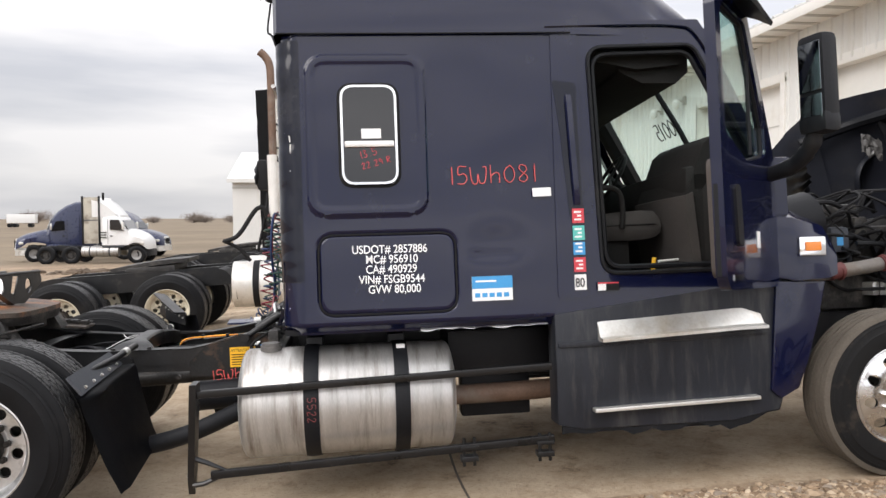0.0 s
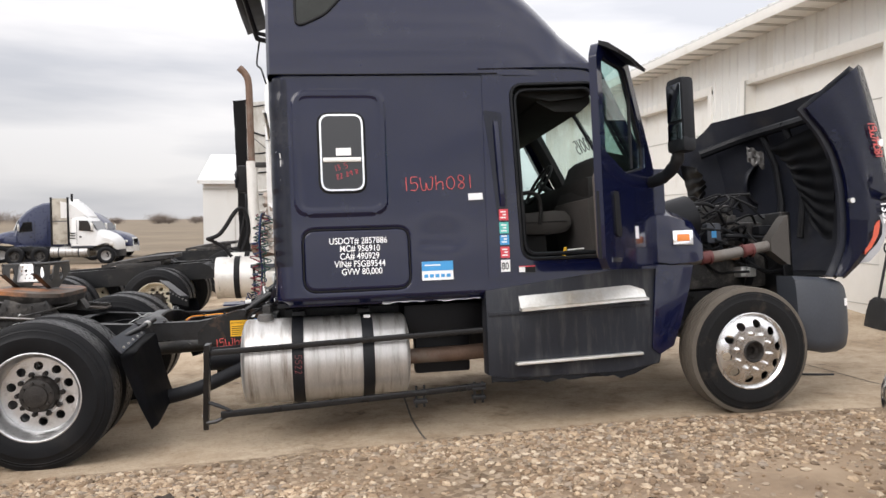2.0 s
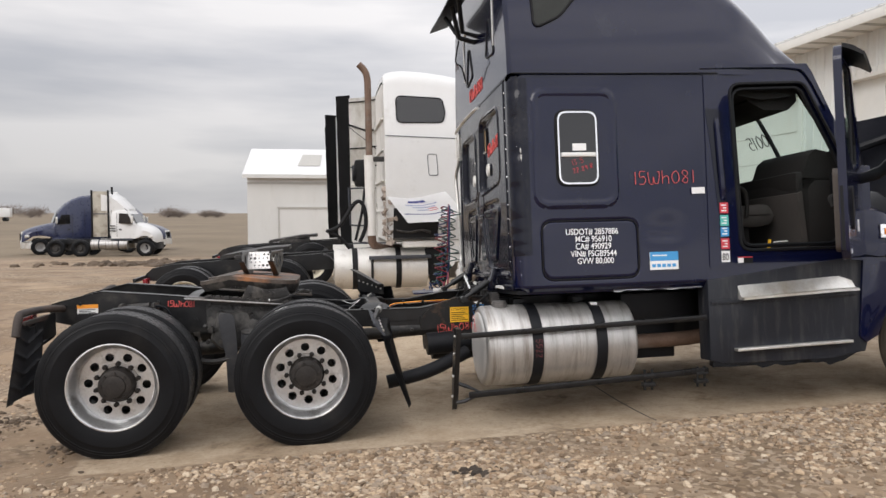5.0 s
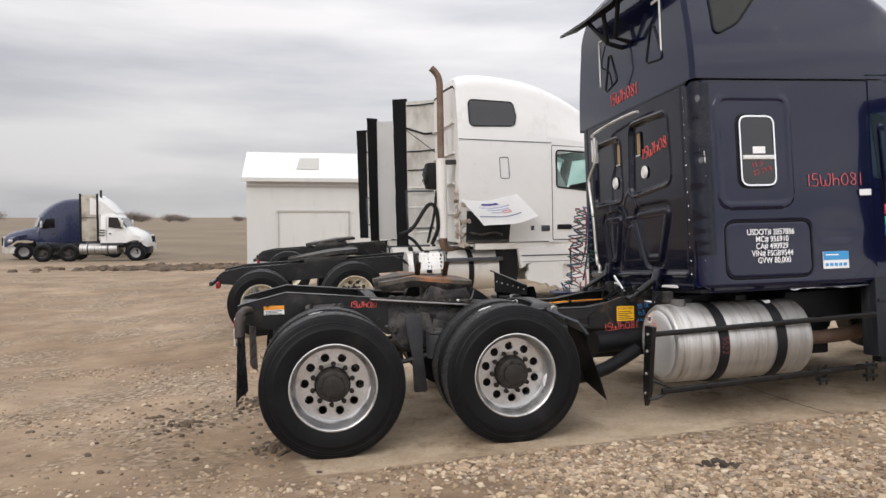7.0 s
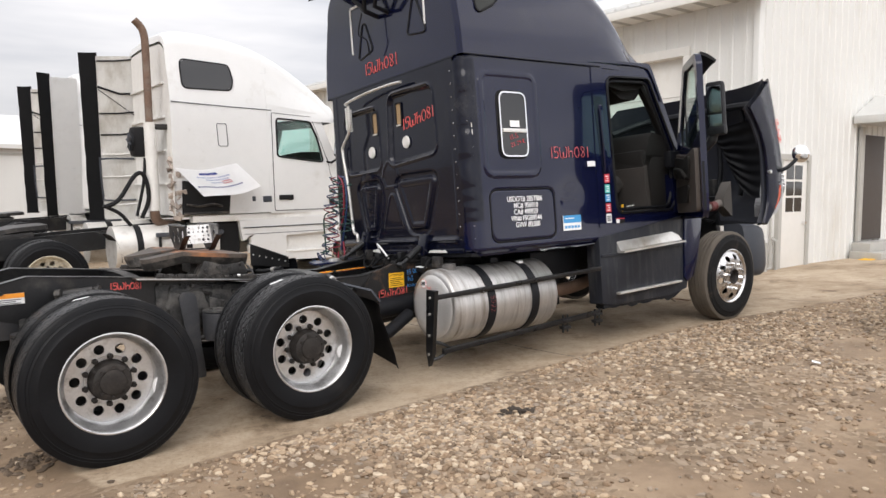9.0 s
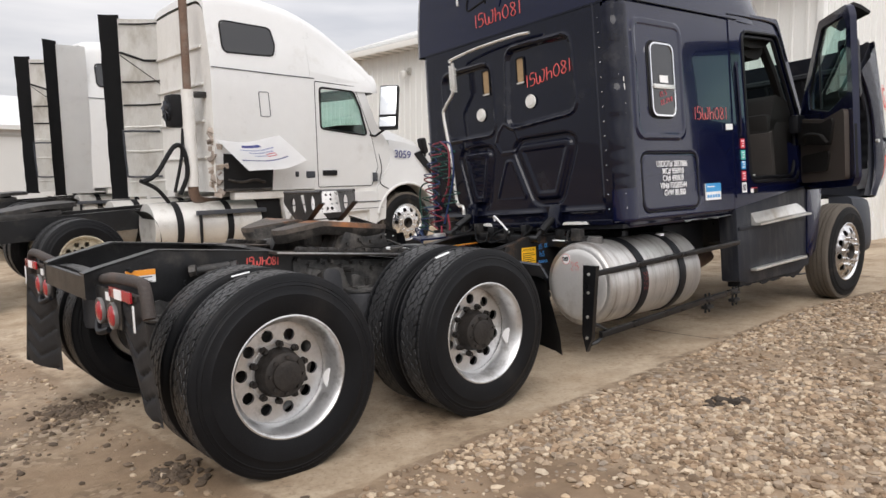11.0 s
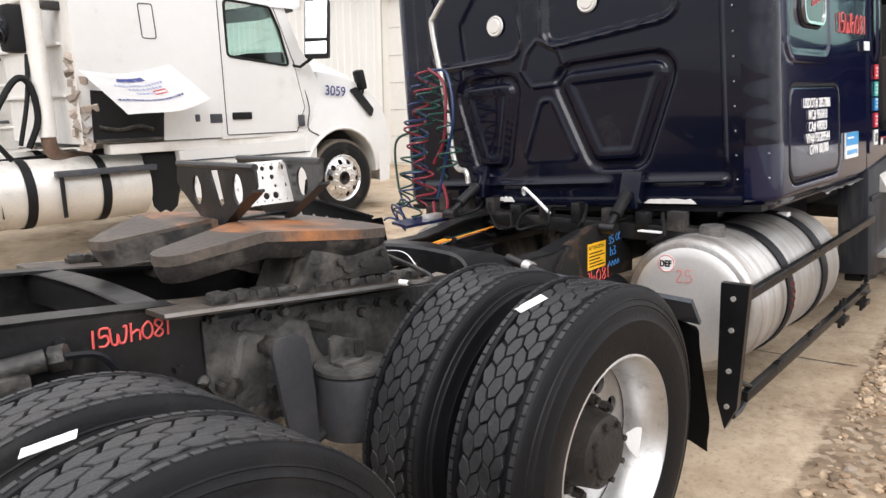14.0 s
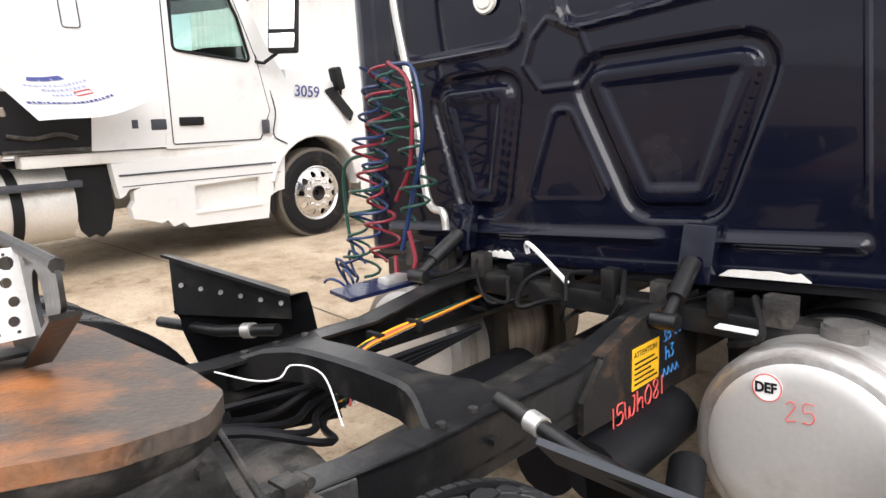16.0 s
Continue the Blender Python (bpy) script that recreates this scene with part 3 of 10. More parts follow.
def tyre_bmesh(radius=0.5, width=0.27, blocks=True, count=54, tread_only=False):
    """Tyre round the y axis; outer wall at y = 0, inner wall at y = width."""
    r, w = radius, width
    base = r - 0.013 if blocks else r
    half = [(0.298, 0.028), (0.305, 0.012), (0.33, 0.006), (0.37, 0.0), (0.405, 0.0), (0.408, 0.003), (0.43, 0.006), (0.444, 0.010), (0.447, 0.0085), (0.450, 0.0125), (0.462, 0.016), (0.464, 0.0145), (0.467, 0.0185), (r - 0.018, 0.023), (r - 0.005, 0.029)]
    top = []
    if blocks:
        top = [(r, 0.036), (r, 0.046), (r - 0.001, 0.061), (base, 0.064), (base, w - 0.064), (r - 0.001, w - 0.061), (r, w - 0.046), (r, w - 0.036)]
    else:
        for c in (0.072, 0.115, 0.155, 0.198):
            top += [(base, c - 0.006), (base - 0.01, c - 0.004), (base - 0.01, c + 0.004), (base, c + 0.006)]
        top = [(base, 0.042)] + top + [(base, w - 0.042)]
    profile = half + top + [(a, w - b) for a, b in reversed(half)]
    bm = bmesh.new() if tread_only else lathe(profile, 72)
    if tread_only:
        for j in range(4):
            ym = w / 2 + 0.0335 * (j - 1.5)
            for k in range(count):
                a0 = (k + 0.5 * (j % 2) + 0.04 * math.sin(5 * k + j)) * math.tau / count
                u, v = math.pi / count * 0.945, 0.0335 / 3
                skew = 0.22 * u * (1 if j % 2 else -1)
                shape = [(a0 - u + skew, ym - 0.90 * v), (a0 + skew, ym - 1.80 * v), (a0 + u + skew, ym - 0.90 * v), (a0 + u - skew, ym + 0.90 * v), (a0 - skew, ym + 1.80 * v), (a0 - u - skew, ym + 0.90 * v)]
                rings = []
                for rr, f in ((base, 1.0), (r - 0.003, 0.965), (r, 0.90)):
                    rings.append([bm.verts.new((rr * math.cos(a0 + (a - a0) * f), ym + (y - ym) * f, rr * math.sin(a0 + (a - a0) * f))) for a, y in shape])
                bm.faces.new(rings[-1])
                for lo, hi in zip(rings, rings[1:]):
                    for i in range(6):
                        bm.faces.new((lo[i - 1], lo[i], hi[i], hi[i - 1]))
        # notches along both shoulder ribs
        for k in range(count * 2):
            for y0, y1 in ((0.0345, 0.0475), (w - 0.0475, w - 0.0345)):
                a0, h = k * math.pi / count, 0.40 * math.pi / count
                q = [bm.verts.new((rr * math.cos(a), y, rr * math.sin(a))) for rr in (r - 0.004, r + 0.0015) for a, y in ((a0 - h, y0), (a0 + h, y0), (a0 + h, y1), (a0 - h, y1))]
                for i, j, m, o in ((4, 5, 6, 7), (0, 1, 5, 4), (1, 2, 6, 5), (2, 3, 7, 6), (3, 0, 4, 7)):
                    bm.faces.new((q[i], q[j], q[m], q[o]))
    if not blocks:
        for f in bm.faces:
            c = f.calc_center_median()
            f.material_index = 1 if math.hypot(c.x, c.z) > 0.472 else 0
    return bm


def disc_with_holes(r_out, r_in, hole_r, hole_at, y, depth, count=10):
    holes = [circle(r_in, 28)] + [circle(hole_r, 12, hole_at * math.cos(k * math.tau / count), hole_at * math.sin(k * math.tau / count)) for k in range(count)]
    return plate(circle(r_out, 48), holes, depth, lambda u, v, w: (u, y + w, v))


def drive_rim():
    """Deep-dished alloy wheel of a twin axle: lip, barrel and pierced disc."""
    bm = lathe([(0.300, 0.030), (0.304, 0.014), (0.297, 0.012), (0.286, 0.022), (0.280, 0.050), (0.262, 0.075), (0.255, 0.145), (0.262, 0.150), (0.290, 0.09), (0.300, 0.030)], 64)
    tmp = disc_with_holes(0.258, 0.105, 0.031, 0.192, 0.150, 0.016)
    me = bpy.data.meshes.new("tmp")
    tmp.to_mesh(me)
    tmp.free()
    bm.from_mesh(me)
    bpy.data.meshes.remove(me)
    lathe([(0.148, 0.15), (0.143, 0.145), (0.12, 0.145), (0.105, 0.15)], 48, bm)
    return bm


def front_rim():
    """Outward-domed polished wheel with ten hand holes."""
    bm = lathe([(0.300, 0.030), (0.304, 0.012), (0.296, 0.010), (0.285, 0.02), (0.275, 0.03), (0.268, 0.022)], 64)
    tmp = disc_with_holes(0.27, 0.088, 0.034, 0.218, -0.012, 0.016)
    for v in tmp.verts:
        r = math.hypot(v.co.x, v.co.z)
        v.co.y += 0.034 * ease(0.2, 0.27, r) - 0.006 * (1 - ease(0.09, 0.17, r))
    me = bpy.data.meshes.new("tmp")
    tmp.to_mesh(me)
    tmp.free()
    bm.from_mesh(me)
    bpy.data.meshes.remove(me)
    return bm


def nuts(r, y, size=0.017, long=0.03, count=10):
    bm = bmesh.new()
    for k in range(1):
        a = (k + 0.5) * math.tau / count
        c = (r * math.cos(a), y, r * math.sin(a))
        cyl(c, (c[0], y - long, c[2]), size, 6, bm, size * 0.9)
        cyl((c[0], y - long, c[2]), (c[0], y - long - 0.012, c[2]), size * 0.55, 8, bm)
    return bm


DRIVE_TYRE = mesh_of("tyre", tyre_bmesh(0.502, 0.27, True), RUBBER, True)
DRIVE_TREAD = mesh_of("tread", tyre_bmesh(0.502, 0.27, True, 50, True), TREAD_WORN_LIT, False)
STEER_TYRE = mesh_of("tyre", tyre_bmesh(0.502, 0.27, False), RUBBER_OLD, True)
STEER_TYRE.materials.append(TREAD_DUSTY)
DRIVE_RIM = mesh_of("wheel", drive_rim(), ALLOY, True)
CREAM_RIM = DRIVE_RIM.copy()
CREAM_RIM.materials.clear()
CREAM_RIM.materials.append(CREAM_STEEL)
FRONT_RIM = mesh_of("wheel", front_rim(), POLISHED, True)
hub_bm = lathe([(0.0, 0.040), (0.06, 0.040), (0.074, 0.045), (0.077, 0.056), (0.100, 0.058), (0.110, 0.066), (0.115, 0.1), (0.120, 0.132), (0.126, 0.140), (0.126, 0.2)], 32)
for k in range(8):
    a = k * math.tau / 8
    cyl((0.090 * math.cos(a), 0.062, 0.090 * math.sin(a)), (0.090 * math.cos(a), 0.045, 0.090 * math.sin(a)), 0.010, 6, hub_bm)
DRIVE_HUB = mesh_of("hub", hub_bm, HUB_DARK, True)
FRONT_HUB = mesh_of("hub", lathe([(0.0, 0.05), (0.03, 0.05), (0.034, 0.02), (0.058, 0.018), (0.064, 0.0), (0.070, -0.022), (0.078, -0.028), (0.086, -0.02), (0.09, 0.02)], 32), HUB_DARK, True)
NUTS_DARK = mesh_of("lug_nut", nuts(0.143, 0.146, 0.019, 0.026), HUB_DARK, False)
NUTS_CHROME = mesh_of("lug_nut", nuts(0.1425, -0.014), CHROME, False)


def wheel(parent, x, y, z, side, kind, tyre=None, rim=None):
    """A wheel whose outer wall lies at y; side -1 faces -y, 1 faces +y."""
    turn = pose(x, y, z, 0, random.uniform(0, 360), 0) if side < 0 else pose(x, y, z, 0, 0, 180) @ pose(0, 0, 0, 0, random.uniform(0, 360), 0)
    w = new("wheel", rim or (FRONT_RIM if kind == "front" else DRIVE_RIM))
    w.parent = parent
    w.matrix_basis = turn
    children = [("tyre", tyre or (STEER_TYRE if kind == "front" else DRIVE_TYRE))]
    if kind != "front" and tyre is None:
        children.append(("tread", DRIVE_TREAD))
    if kind == "front":
        children += [("hub", FRONT_HUB), *[("lug_nut", NUTS_CHROME)] * 10]
    elif kind == "outer":
        children += [("hub", DRIVE_HUB), *[("lug_nut", NUTS_DARK)] * 10]
    for k, (name, me) in enumerate(children):
        c = new(name, me)
        c.parent = w
        if name == "tread":
            tagged(c, "worn block tread of the tyre", kind="stuff")
        if name == "lug_nut":
            c.matrix_basis = pose(0, 0, 0, 0, 36 * k, 0)
    return w


def drive_axle(parent, x, z, tyre=None, rim=None, out=1.21, mid=0.0):
    for side in (-1, 1):
        wheel(parent, x, mid + side * out, z, side, "outer", tyre, rim)
        wheel(parent, x, mid + side * (out - 0.335), z, side, "inner", tyre, rim)
    part("axle", cyl((x, -out + 0.2, z), (x, out - 0.2, z), 0.07, 16, cyl((x, -0.22, z), (x, 0.22, z), 0.2, 20)), GREASE, parent, "greasy drive axle housing")


truck = thing("semi_truck", "navy blue sleeper semi truck, hood and passenger door open", "truck", m=SLOPE)
tagged(truck, group="parked trucks")
HUB = 0.495
drive_axle(truck, 0.0, HUB, out=1.30, mid=0.09)
drive_axle(truck, -1.30, HUB, out=1.30, mid=0.09)
for x in (0.0, -1.30):
    part("wheel_sticker", box((-0.0015, -1.128, -0.048), (0.0015, -1.070, 0.048), 0, None, Matrix.Translation((x + 0.2480, 0, HUB - 0.068)) @ Matrix.Rotation(radians(15), 4, "Y")), WHITE_DECAL, truck, "white paper sticker inside the wheel")
for side in (-1, 1):
    wheel(truck, 5.24, 0.09 + side * 1.28, HUB, side, "front")
part("front_axle", cyl((5.24, -1.0, HUB), (5.24, 1.0, HUB), 0.06), GREASE, truck)

# ---- the navy truck: sleeper, roof and cab ----
AXLE_PARTS = {ob.name for ob in truck.children}
W = 1.09          # the cab's right side lies at y = -W
LEFT = 1.27       # and its left side here
REAR, DOOR_X = 1.59, 3.14
SEAM = 2.70


def lean(z):
    """How far the side leans inwards at a height."""
    return 0.01 * max(0, z - 1.0) + 0.16 * ease(2.7, 3.9, z) ** 1.2


def side_relief(x, z):
    """Relief of the sleeper's side: the raised window surround and the pressed locker door."""
    d = -inside((x, z), WINDOW_RING)
    out = 0.013 * (ease(0.0, 0.012, d) - ease(0.045, 0.058, d)) + 0.006 * ease(0.045, 0.058, d)
    e = abs(inside((x, z), LOCKER))
    out -= 0.012 * (1 - ease(0.0, 0.016, e))
    out -= 0.009 * math.exp(-(((x - 2.82) / 0.15) ** 2 + ((z - 1.49) / 0.10) ** 2)) + 0.004 * math.exp(-((z - 1.415) / 0.03) ** 2) * ease(2.62, 2.70, x) * (1 - ease(2.86, 2.98, x))
    out += 0.004 * noise.noise((x * 1.7, z * 1.7, 0))
    return out


WINDOW_RING = outline([(1.745, 1.655), (2.435, 1.655), (2.435, 2.585), (1.745, 2.585)], 0.13)
LOCKER = outline([(1.80, 1.105), (2.575, 1.105), (2.575, 1.555), (1.80, 1.555)], 0.09)


def sleeper_side(side):
    """Side wall with its rounded rear corner, x from the rear wall to the door pillar."""
    arc, r = 8, 0.13
    line = [(REAR + r - r * math.cos(k / arc * math.pi / 2), W - r + r * math.sin(k / arc * math.pi / 2)) for k in range(arc)]
    normals = [(-math.cos(k / arc * math.pi / 2), math.sin(k / arc * math.pi / 2)) for k in range(arc)]
    xs = steps(REAR + r, DOOR_X, 150)
    line += [(x, W) for x in xs]
    normals += [(0, 1)] * len(xs)
    idx = list(range(len(line)))

    def place(i, z):
        (x, y), (nx, ny) = line[i], normals[i]
        d = side_relief(x, z) if i >= arc else 0.0
        tuck = 0.05 * (1 - ease(1.0, 1.06, z)) + lean(z)
        return (x + nx * d - nx * tuck * (i < arc), -(y + ny * d - tuck) if side < 0 else y + 0.18 + ny * d - tuck, z)

    return sheet(idx, steps(1.0, SEAM, 175), place)


REAR_PANELS = [outline([(0.10, 1.88), (-0.67, 1.93), (-0.64, 2.53), (0.06, 2.54)], 0.10), outline([(0.92, 1.86), (0.25, 1.86), (0.27, 2.47), (0.92, 2.47)], 0.10)]
REAR_TRAPS = [outline([(0.02, 1.73), (-0.63, 1.73), (-0.44, 1.26), (-0.19, 1.26)], 0.07), outline([(0.71, 1.72), (0.31, 1.72), (0.41, 1.255), (0.58, 1.255)], 0.06)]
REAR_HEX = outline([(0.14, 1.93), (0.0, 1.86), (-0.04, 1.75), (0.03, 1.675), (0.19, 1.675), (0.255, 1.77), (0.21, 1.87)], 0.02)
REAR_TENT = outline([(0.13, 1.60), (0.06, 1.60), (-0.09, 1.27), (0.27, 1.27)], 0.04)


def rear_relief(y, z):
    """Pressed ribs of the sleeper's rear wall."""
    out = 0.0
    for poly in REAR_PANELS:
        d = -inside((y, z), poly)
        out += 0.010 * (1 - ease(0.0, 0.018, abs(d + 0.012))) - 0.028 * ease(0.0, 0.026, d)
    for poly in REAR_TRAPS:
        d = -inside((y, z), poly)
        out += -0.020 * ease(-0.058, -0.036, d) + 0.026 * ease(-0.006, 0.016, d) - 0.008 * ease(0.05, 0.07, d)
    t = abs(inside((y, z), REAR_TENT))
    out += 0.008 * (1 - ease(0.004, 0.016, t)) * ease(1.26, 1.32, z)
    h = -inside((y, z), REAR_HEX)
    out += 0.007 * (ease(-0.010, 0.0, h) - ease(0.008, 0.018, h))
    out += 0.022 * math.exp(-((z - 1.15) / 0.018) ** 2) * (1 - math.exp(-((y + 0.32) / 0.06) ** 4)) * (1 - ease(0.95, 0.99, abs(y - 0.09)))
    out += 0.012 * (1 - ease(0.0, 0.012, abs(abs(y - 0.09) - 0.97))) * ease(1.2, 1.25, z)
    return out + 0.003 * noise.noise((y * 2, z * 2, 5))


cab = part("cab", sleeper_side(-1), NAVY, truck, "navy painted sleeper side with pressed panels")
part("sleeper_side", sleeper_side(1), NAVY, truck)
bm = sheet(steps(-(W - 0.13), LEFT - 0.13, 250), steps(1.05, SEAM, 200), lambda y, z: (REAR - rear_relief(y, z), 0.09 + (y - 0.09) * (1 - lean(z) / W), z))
rear_wall = part("rear_wall", bm, NAVY_SHADED, truck, "pressed navy sleeper rear wall with ribs, shade put into its paint")
bm = box((REAR + 0.01, -W + 0.06, 1.0), (DOOR_X, LEFT - 0.06, 1.03))
part("sleeper_floor", bm, BLACK_PLASTIC, truck)
bm = box((REAR - 0.012, -0.95, 1.03), (REAR + 0.03, 1.13, 1.075), 0.008)
for y in (-0.75, -0.5, -0.2, 0.1, 0.35, 0.6):
    cyl((REAR - 0.012, y, 1.055), (REAR - 0.022, y, 1.055), 0.012, 8, bm)
part("rear_sill", bm, NAVY_SHADED, truck)
for y0, y1, z in ((-0.74, -0.47, 1.04), (0.34, 0.48, 1.05)):
    rag = random.Random(int(y1 * 100))
    bm = plate([(y0, z), (y1, z + 0.004)] + [(y1 - (y1 - y0) * k / 9, z + 0.018 + 0.016 * rag.random()) for k in range(1, 9)], (), 0.012, lambda u, v, w: (REAR - 0.030 + w, u, v))
    part("pale_sealant", bm, WHITE_DIRTY, truck, "", False)

ROOF = [(1.605, 3.85), (1.66, 3.92), (2.0, 3.97), (2.5, 3.94), (2.9, 3.84), (3.2, 3.71), (3.5, 3.52), (3.8, 3.26), (4.02, 3.03), (4.14, 2.87), (4.18, 2.76)]


def roof_ring(x, top):
    """Half-round roof section at a station, from seam to seam."""
    pinch = 0.14 * ease(3.2, 4.16, x) ** 1.5
    pts = []
    h = top - SEAM
    r = min(0.34, h * 0.75)
    for k in range(7):
        z = SEAM + (h - r) * k / 6
        pts.append((x, -(W + 0.012 - lean(z) - pinch * (0.3 + 0.7 * k / 6)), z))
    y0 = -pts[-1][1]
    for k in range(1, 9):
        a = k / 8 * math.pi / 2
        pts.append((x, -(y0 - r * 1.2 * (1 - math.cos(a))), SEAM + h - r + r * math.sin(a)))
    crown = [(x, 0.09 + (y - 0.09) * f, top + 0.03 * (1 - f * f)) for f in (0.6, 0.2) for y in (pts[-1][1],)]
    half = pts + crown
    return half + [(px, 0.18 - py, pz) for px, py, pz in reversed(half)]


fine_roof = [(p.x, p.y) for p in curve_points([(x, z, 0) for x, z in ROOF], 5)]
bm = loft([roof_ring(x, max(z, SEAM + 0.03)) for x, z in fine_roof], closed=False)
roof = part("roof_fairing", bm, NAVY, truck, "navy raised roof fairing curving to the windshield")
ring = roof_ring(1.605, 3.85)
bm = bmesh.new()
cent = [(1.582, 0.09 + (y - 0.09) * 0.955, z - 0.02 * (z > 3.4)) for _, y, z in ring]
bm.faces.new([bm.verts.new(p) for p in cent])
loft([ring, cent], closed=False, bm=bm)
part("roof_rear", bm, NAVY, truck, "rear face of the roof fairing")
bm = tube([(1.60, -W - 0.001, SEAM - 0.004), (2.4, -W - 0.003, SEAM), (3.3, -W - 0.001, SEAM + 0.01)], 0.0045, 6)
part("roof_seam", bm, BLACK_PLASTIC, truck)
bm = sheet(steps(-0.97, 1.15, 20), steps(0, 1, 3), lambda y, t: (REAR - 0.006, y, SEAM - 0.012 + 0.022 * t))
part("rear_seam", bm, NAVY_SHADED, truck)

# door frame side of the cab
OPEN = outline([(3.44, 1.285), (4.34, 1.285), (4.42, 1.50), (4.43, 1.93), (4.06, 2.645), (3.40, 2.625)], [0.10, 0.12, 0.05, 0.08, 0.10, 0.10], 6)
SHELL = outline([(DOOR_X, 1.05), (4.62, 1.03), (4.62, 1.93), (4.50, 1.97), (4.14, 2.74), (4.10, 2.80), (DOOR_X, 2.78)], [0, 0.02, 0.05, 0.05, 0.03, 0.02, 0], 4)
for side, name in ((-1, "door_frame"), (1, "far_door_frame")):
    hole = OPEN if side < 0 else outline([(3.45, 1.95), (4.44, 1.95), (4.12, 2.60), (3.45, 2.62)], 0.06)
    bm = plate(SHELL, [hole], 0.07, lambda u, v, w, s=side: (u, -(W - lean(v) - w) if s < 0 else LEFT - lean(v) - w, v))
    part(name, bm, NAVY, truck, "navy cab side round the door opening" if side < 0 else "")
bm = tube([(x, -W + lean(z) - 0.004, z) for x, z in OPEN], 0.013, 6, closed=True)
inner = outline([(3.475, 1.32), (4.31, 1.32), (4.385, 1.5), (4.395, 1.92), (4.04, 2.61), (3.435, 2.59)], [0.10, 0.12, 0.05, 0.08, 0.10, 0.10], 6)
tube([(x, -W + lean(z) + 0.03, z) for x, z in inner], 0.016, 6, bm, closed=True)
part("door_seal", bm, BLACK_PLASTIC, truck, "black rubber door seal")
drip = curve_points([(3.15, 2.744, 0), (3.20, 2.745, 0), (3.55, 2.755, 0), (3.95, 2.755, 0), (4.08, 2.70, 0), (4.24, 2.42, 0)], 5)
bm = loft([[(p.x, -W + lean(p.y) - 0.002 + dy, p.y + dz) for dy, dz in ((0.0, -0.006), (-0.012, -0.006), (-0.015, 0.003), (0.0, 0.007))] for p in drip])
part("drip_rail", bm, NAVY_SHADED, truck, "dark gutter strip over the door opening")
bm = plate(outline([(3.165, 1.15), (3.34, 1.15), (3.34, 2.74), (3.18, 2.74)], 0.03), (), 0.012, lambda u, v, w: (u, -W - 0.008 + w + lean(v), v))
part("grab_pillar", bm, NAVY, truck, "dark pillar strip behind the door")
# handle recess as a flat plate, its shade painted by the darker navy
recess = outline([(3.178, 2.43), (3.322, 2.41), (3.320, 2.25), (3.335, 1.60), (3.255, 1.60), (3.215, 2.12)], [0.02, 0.03, 0.02, 0.03, 0.04, 0.06])
bm = plate(recess, [], 0.006, lambda u, v, w: (u, -W - 0.0115 + w + lean(v), v))
part("pillar_grip", bm, NAVY_SHADED, truck, "flat darker navy plate painted as the shaded handle recess")
bm = loft([[(x + dx, -W + lean(z) - out + dy, z) for dx, dy in ((-0.022, 0.0), (-0.016, -0.014), (0.016, -0.014), (0.022, 0.0))] for x, z, out in ((3.270, 2.34, 0.006), (3.272, 2.28, 0.020), (3.285, 1.95, 0.022), (3.296, 1.74, 0.018), (3.298, 1.69, 0.006))])
part("grab_handle", bm, NAVY, truck)

# windshield, cowl and dash
MID_Y = 0.09
bm = bmesh.new()
for side in (-1, 1):
    tube([(4.58, side * 0.98 + MID_Y, 1.92), (4.36, side * 0.97 + MID_Y, 2.35), (4.12, side * 0.93 + MID_Y, 2.76)], 0.045 if side < 0 else 0.075, 8, bm)
tube([(4.12, -0.93, 2.76), (4.2, 0, 2.78), (4.12, 0.93, 2.76)], 0.04, 8, bm)
part("windshield_frame", bm, INTERIOR, truck)
wp = [(4.60, 1.92), (4.38, 2.35), (4.15, 2.74)]
for side, name in ((-1, "windshield"), (1, "windshield")):
    bm = sheet(steps(0.02, 0.97, 6), range(3), lambda y, i, s=side: (wp[i][0] + 0.06 * (1 - (y / 0.97) ** 2), s * y, wp[i][1]))
    glass_ob = part(name, bm, GLASS, truck, "clear windshield pane")
    glass_ob.visible_shadow = False
part("windshield_bar", tube([(4.67, 0, 1.92), (4.45, 0, 2.35), (4.21, 0, 2.75)], 0.02, 6), BLACK_PLASTIC, truck)
bm = sheet([3.45, 3.8, 4.45], [1.95, 2.28, 2.62], lambda x, z: (min(x, 4.45 - 0.5 * (z - 1.95)), LEFT - 0.05, z))
part("far_window", bm, GLASS, truck).visible_shadow = False
bm = box((4.1, -1.0, 1.25), (4.62, 1.1, 1.88), 0.10)
loft([[(x, y, z) for x, z in ((x0, 1.25), (x0 - 0.03, 1.60), (x0 - 0.03, 1.76), (x0 + 0.09, 2.06), (x0 + 0.15, 2.11), (4.48, 2.05), (4.56, 1.25))] for y, x0 in ((-0.98, 4.06), (-0.6, 4.02), (-0.30, 4.02))], bm=bm)
box((4.02, -0.98, 1.72), (4.4, 0.98, 1.93), 0.06, bm)
part("dashboard", bm, INTERIOR, truck, "dark dashboard")
part("knee_panel", loft([[(x, y, z) for x, z in ((x0 - 0.008, 1.28), (x0 - 0.045, 1.58), (x0 - 0.045, 1.74), (x0, 1.76), (x0 + 0.04, 1.28))] for y, x0 in ((-1.0, 4.06), (-0.6, 4.02), (-0.28, 4.02))]), SEAT, truck, "grey-brown lower dash panel")
bm = box((DOOR_X, -W + 0.07, 1.17), (4.6, LEFT - 0.08, 1.26))
part("cab_floor", bm, INTERIOR, truck)
bm = box((2.5, -W + 0.1, 2.62), (4.1, LEFT - 0.1, 2.66))
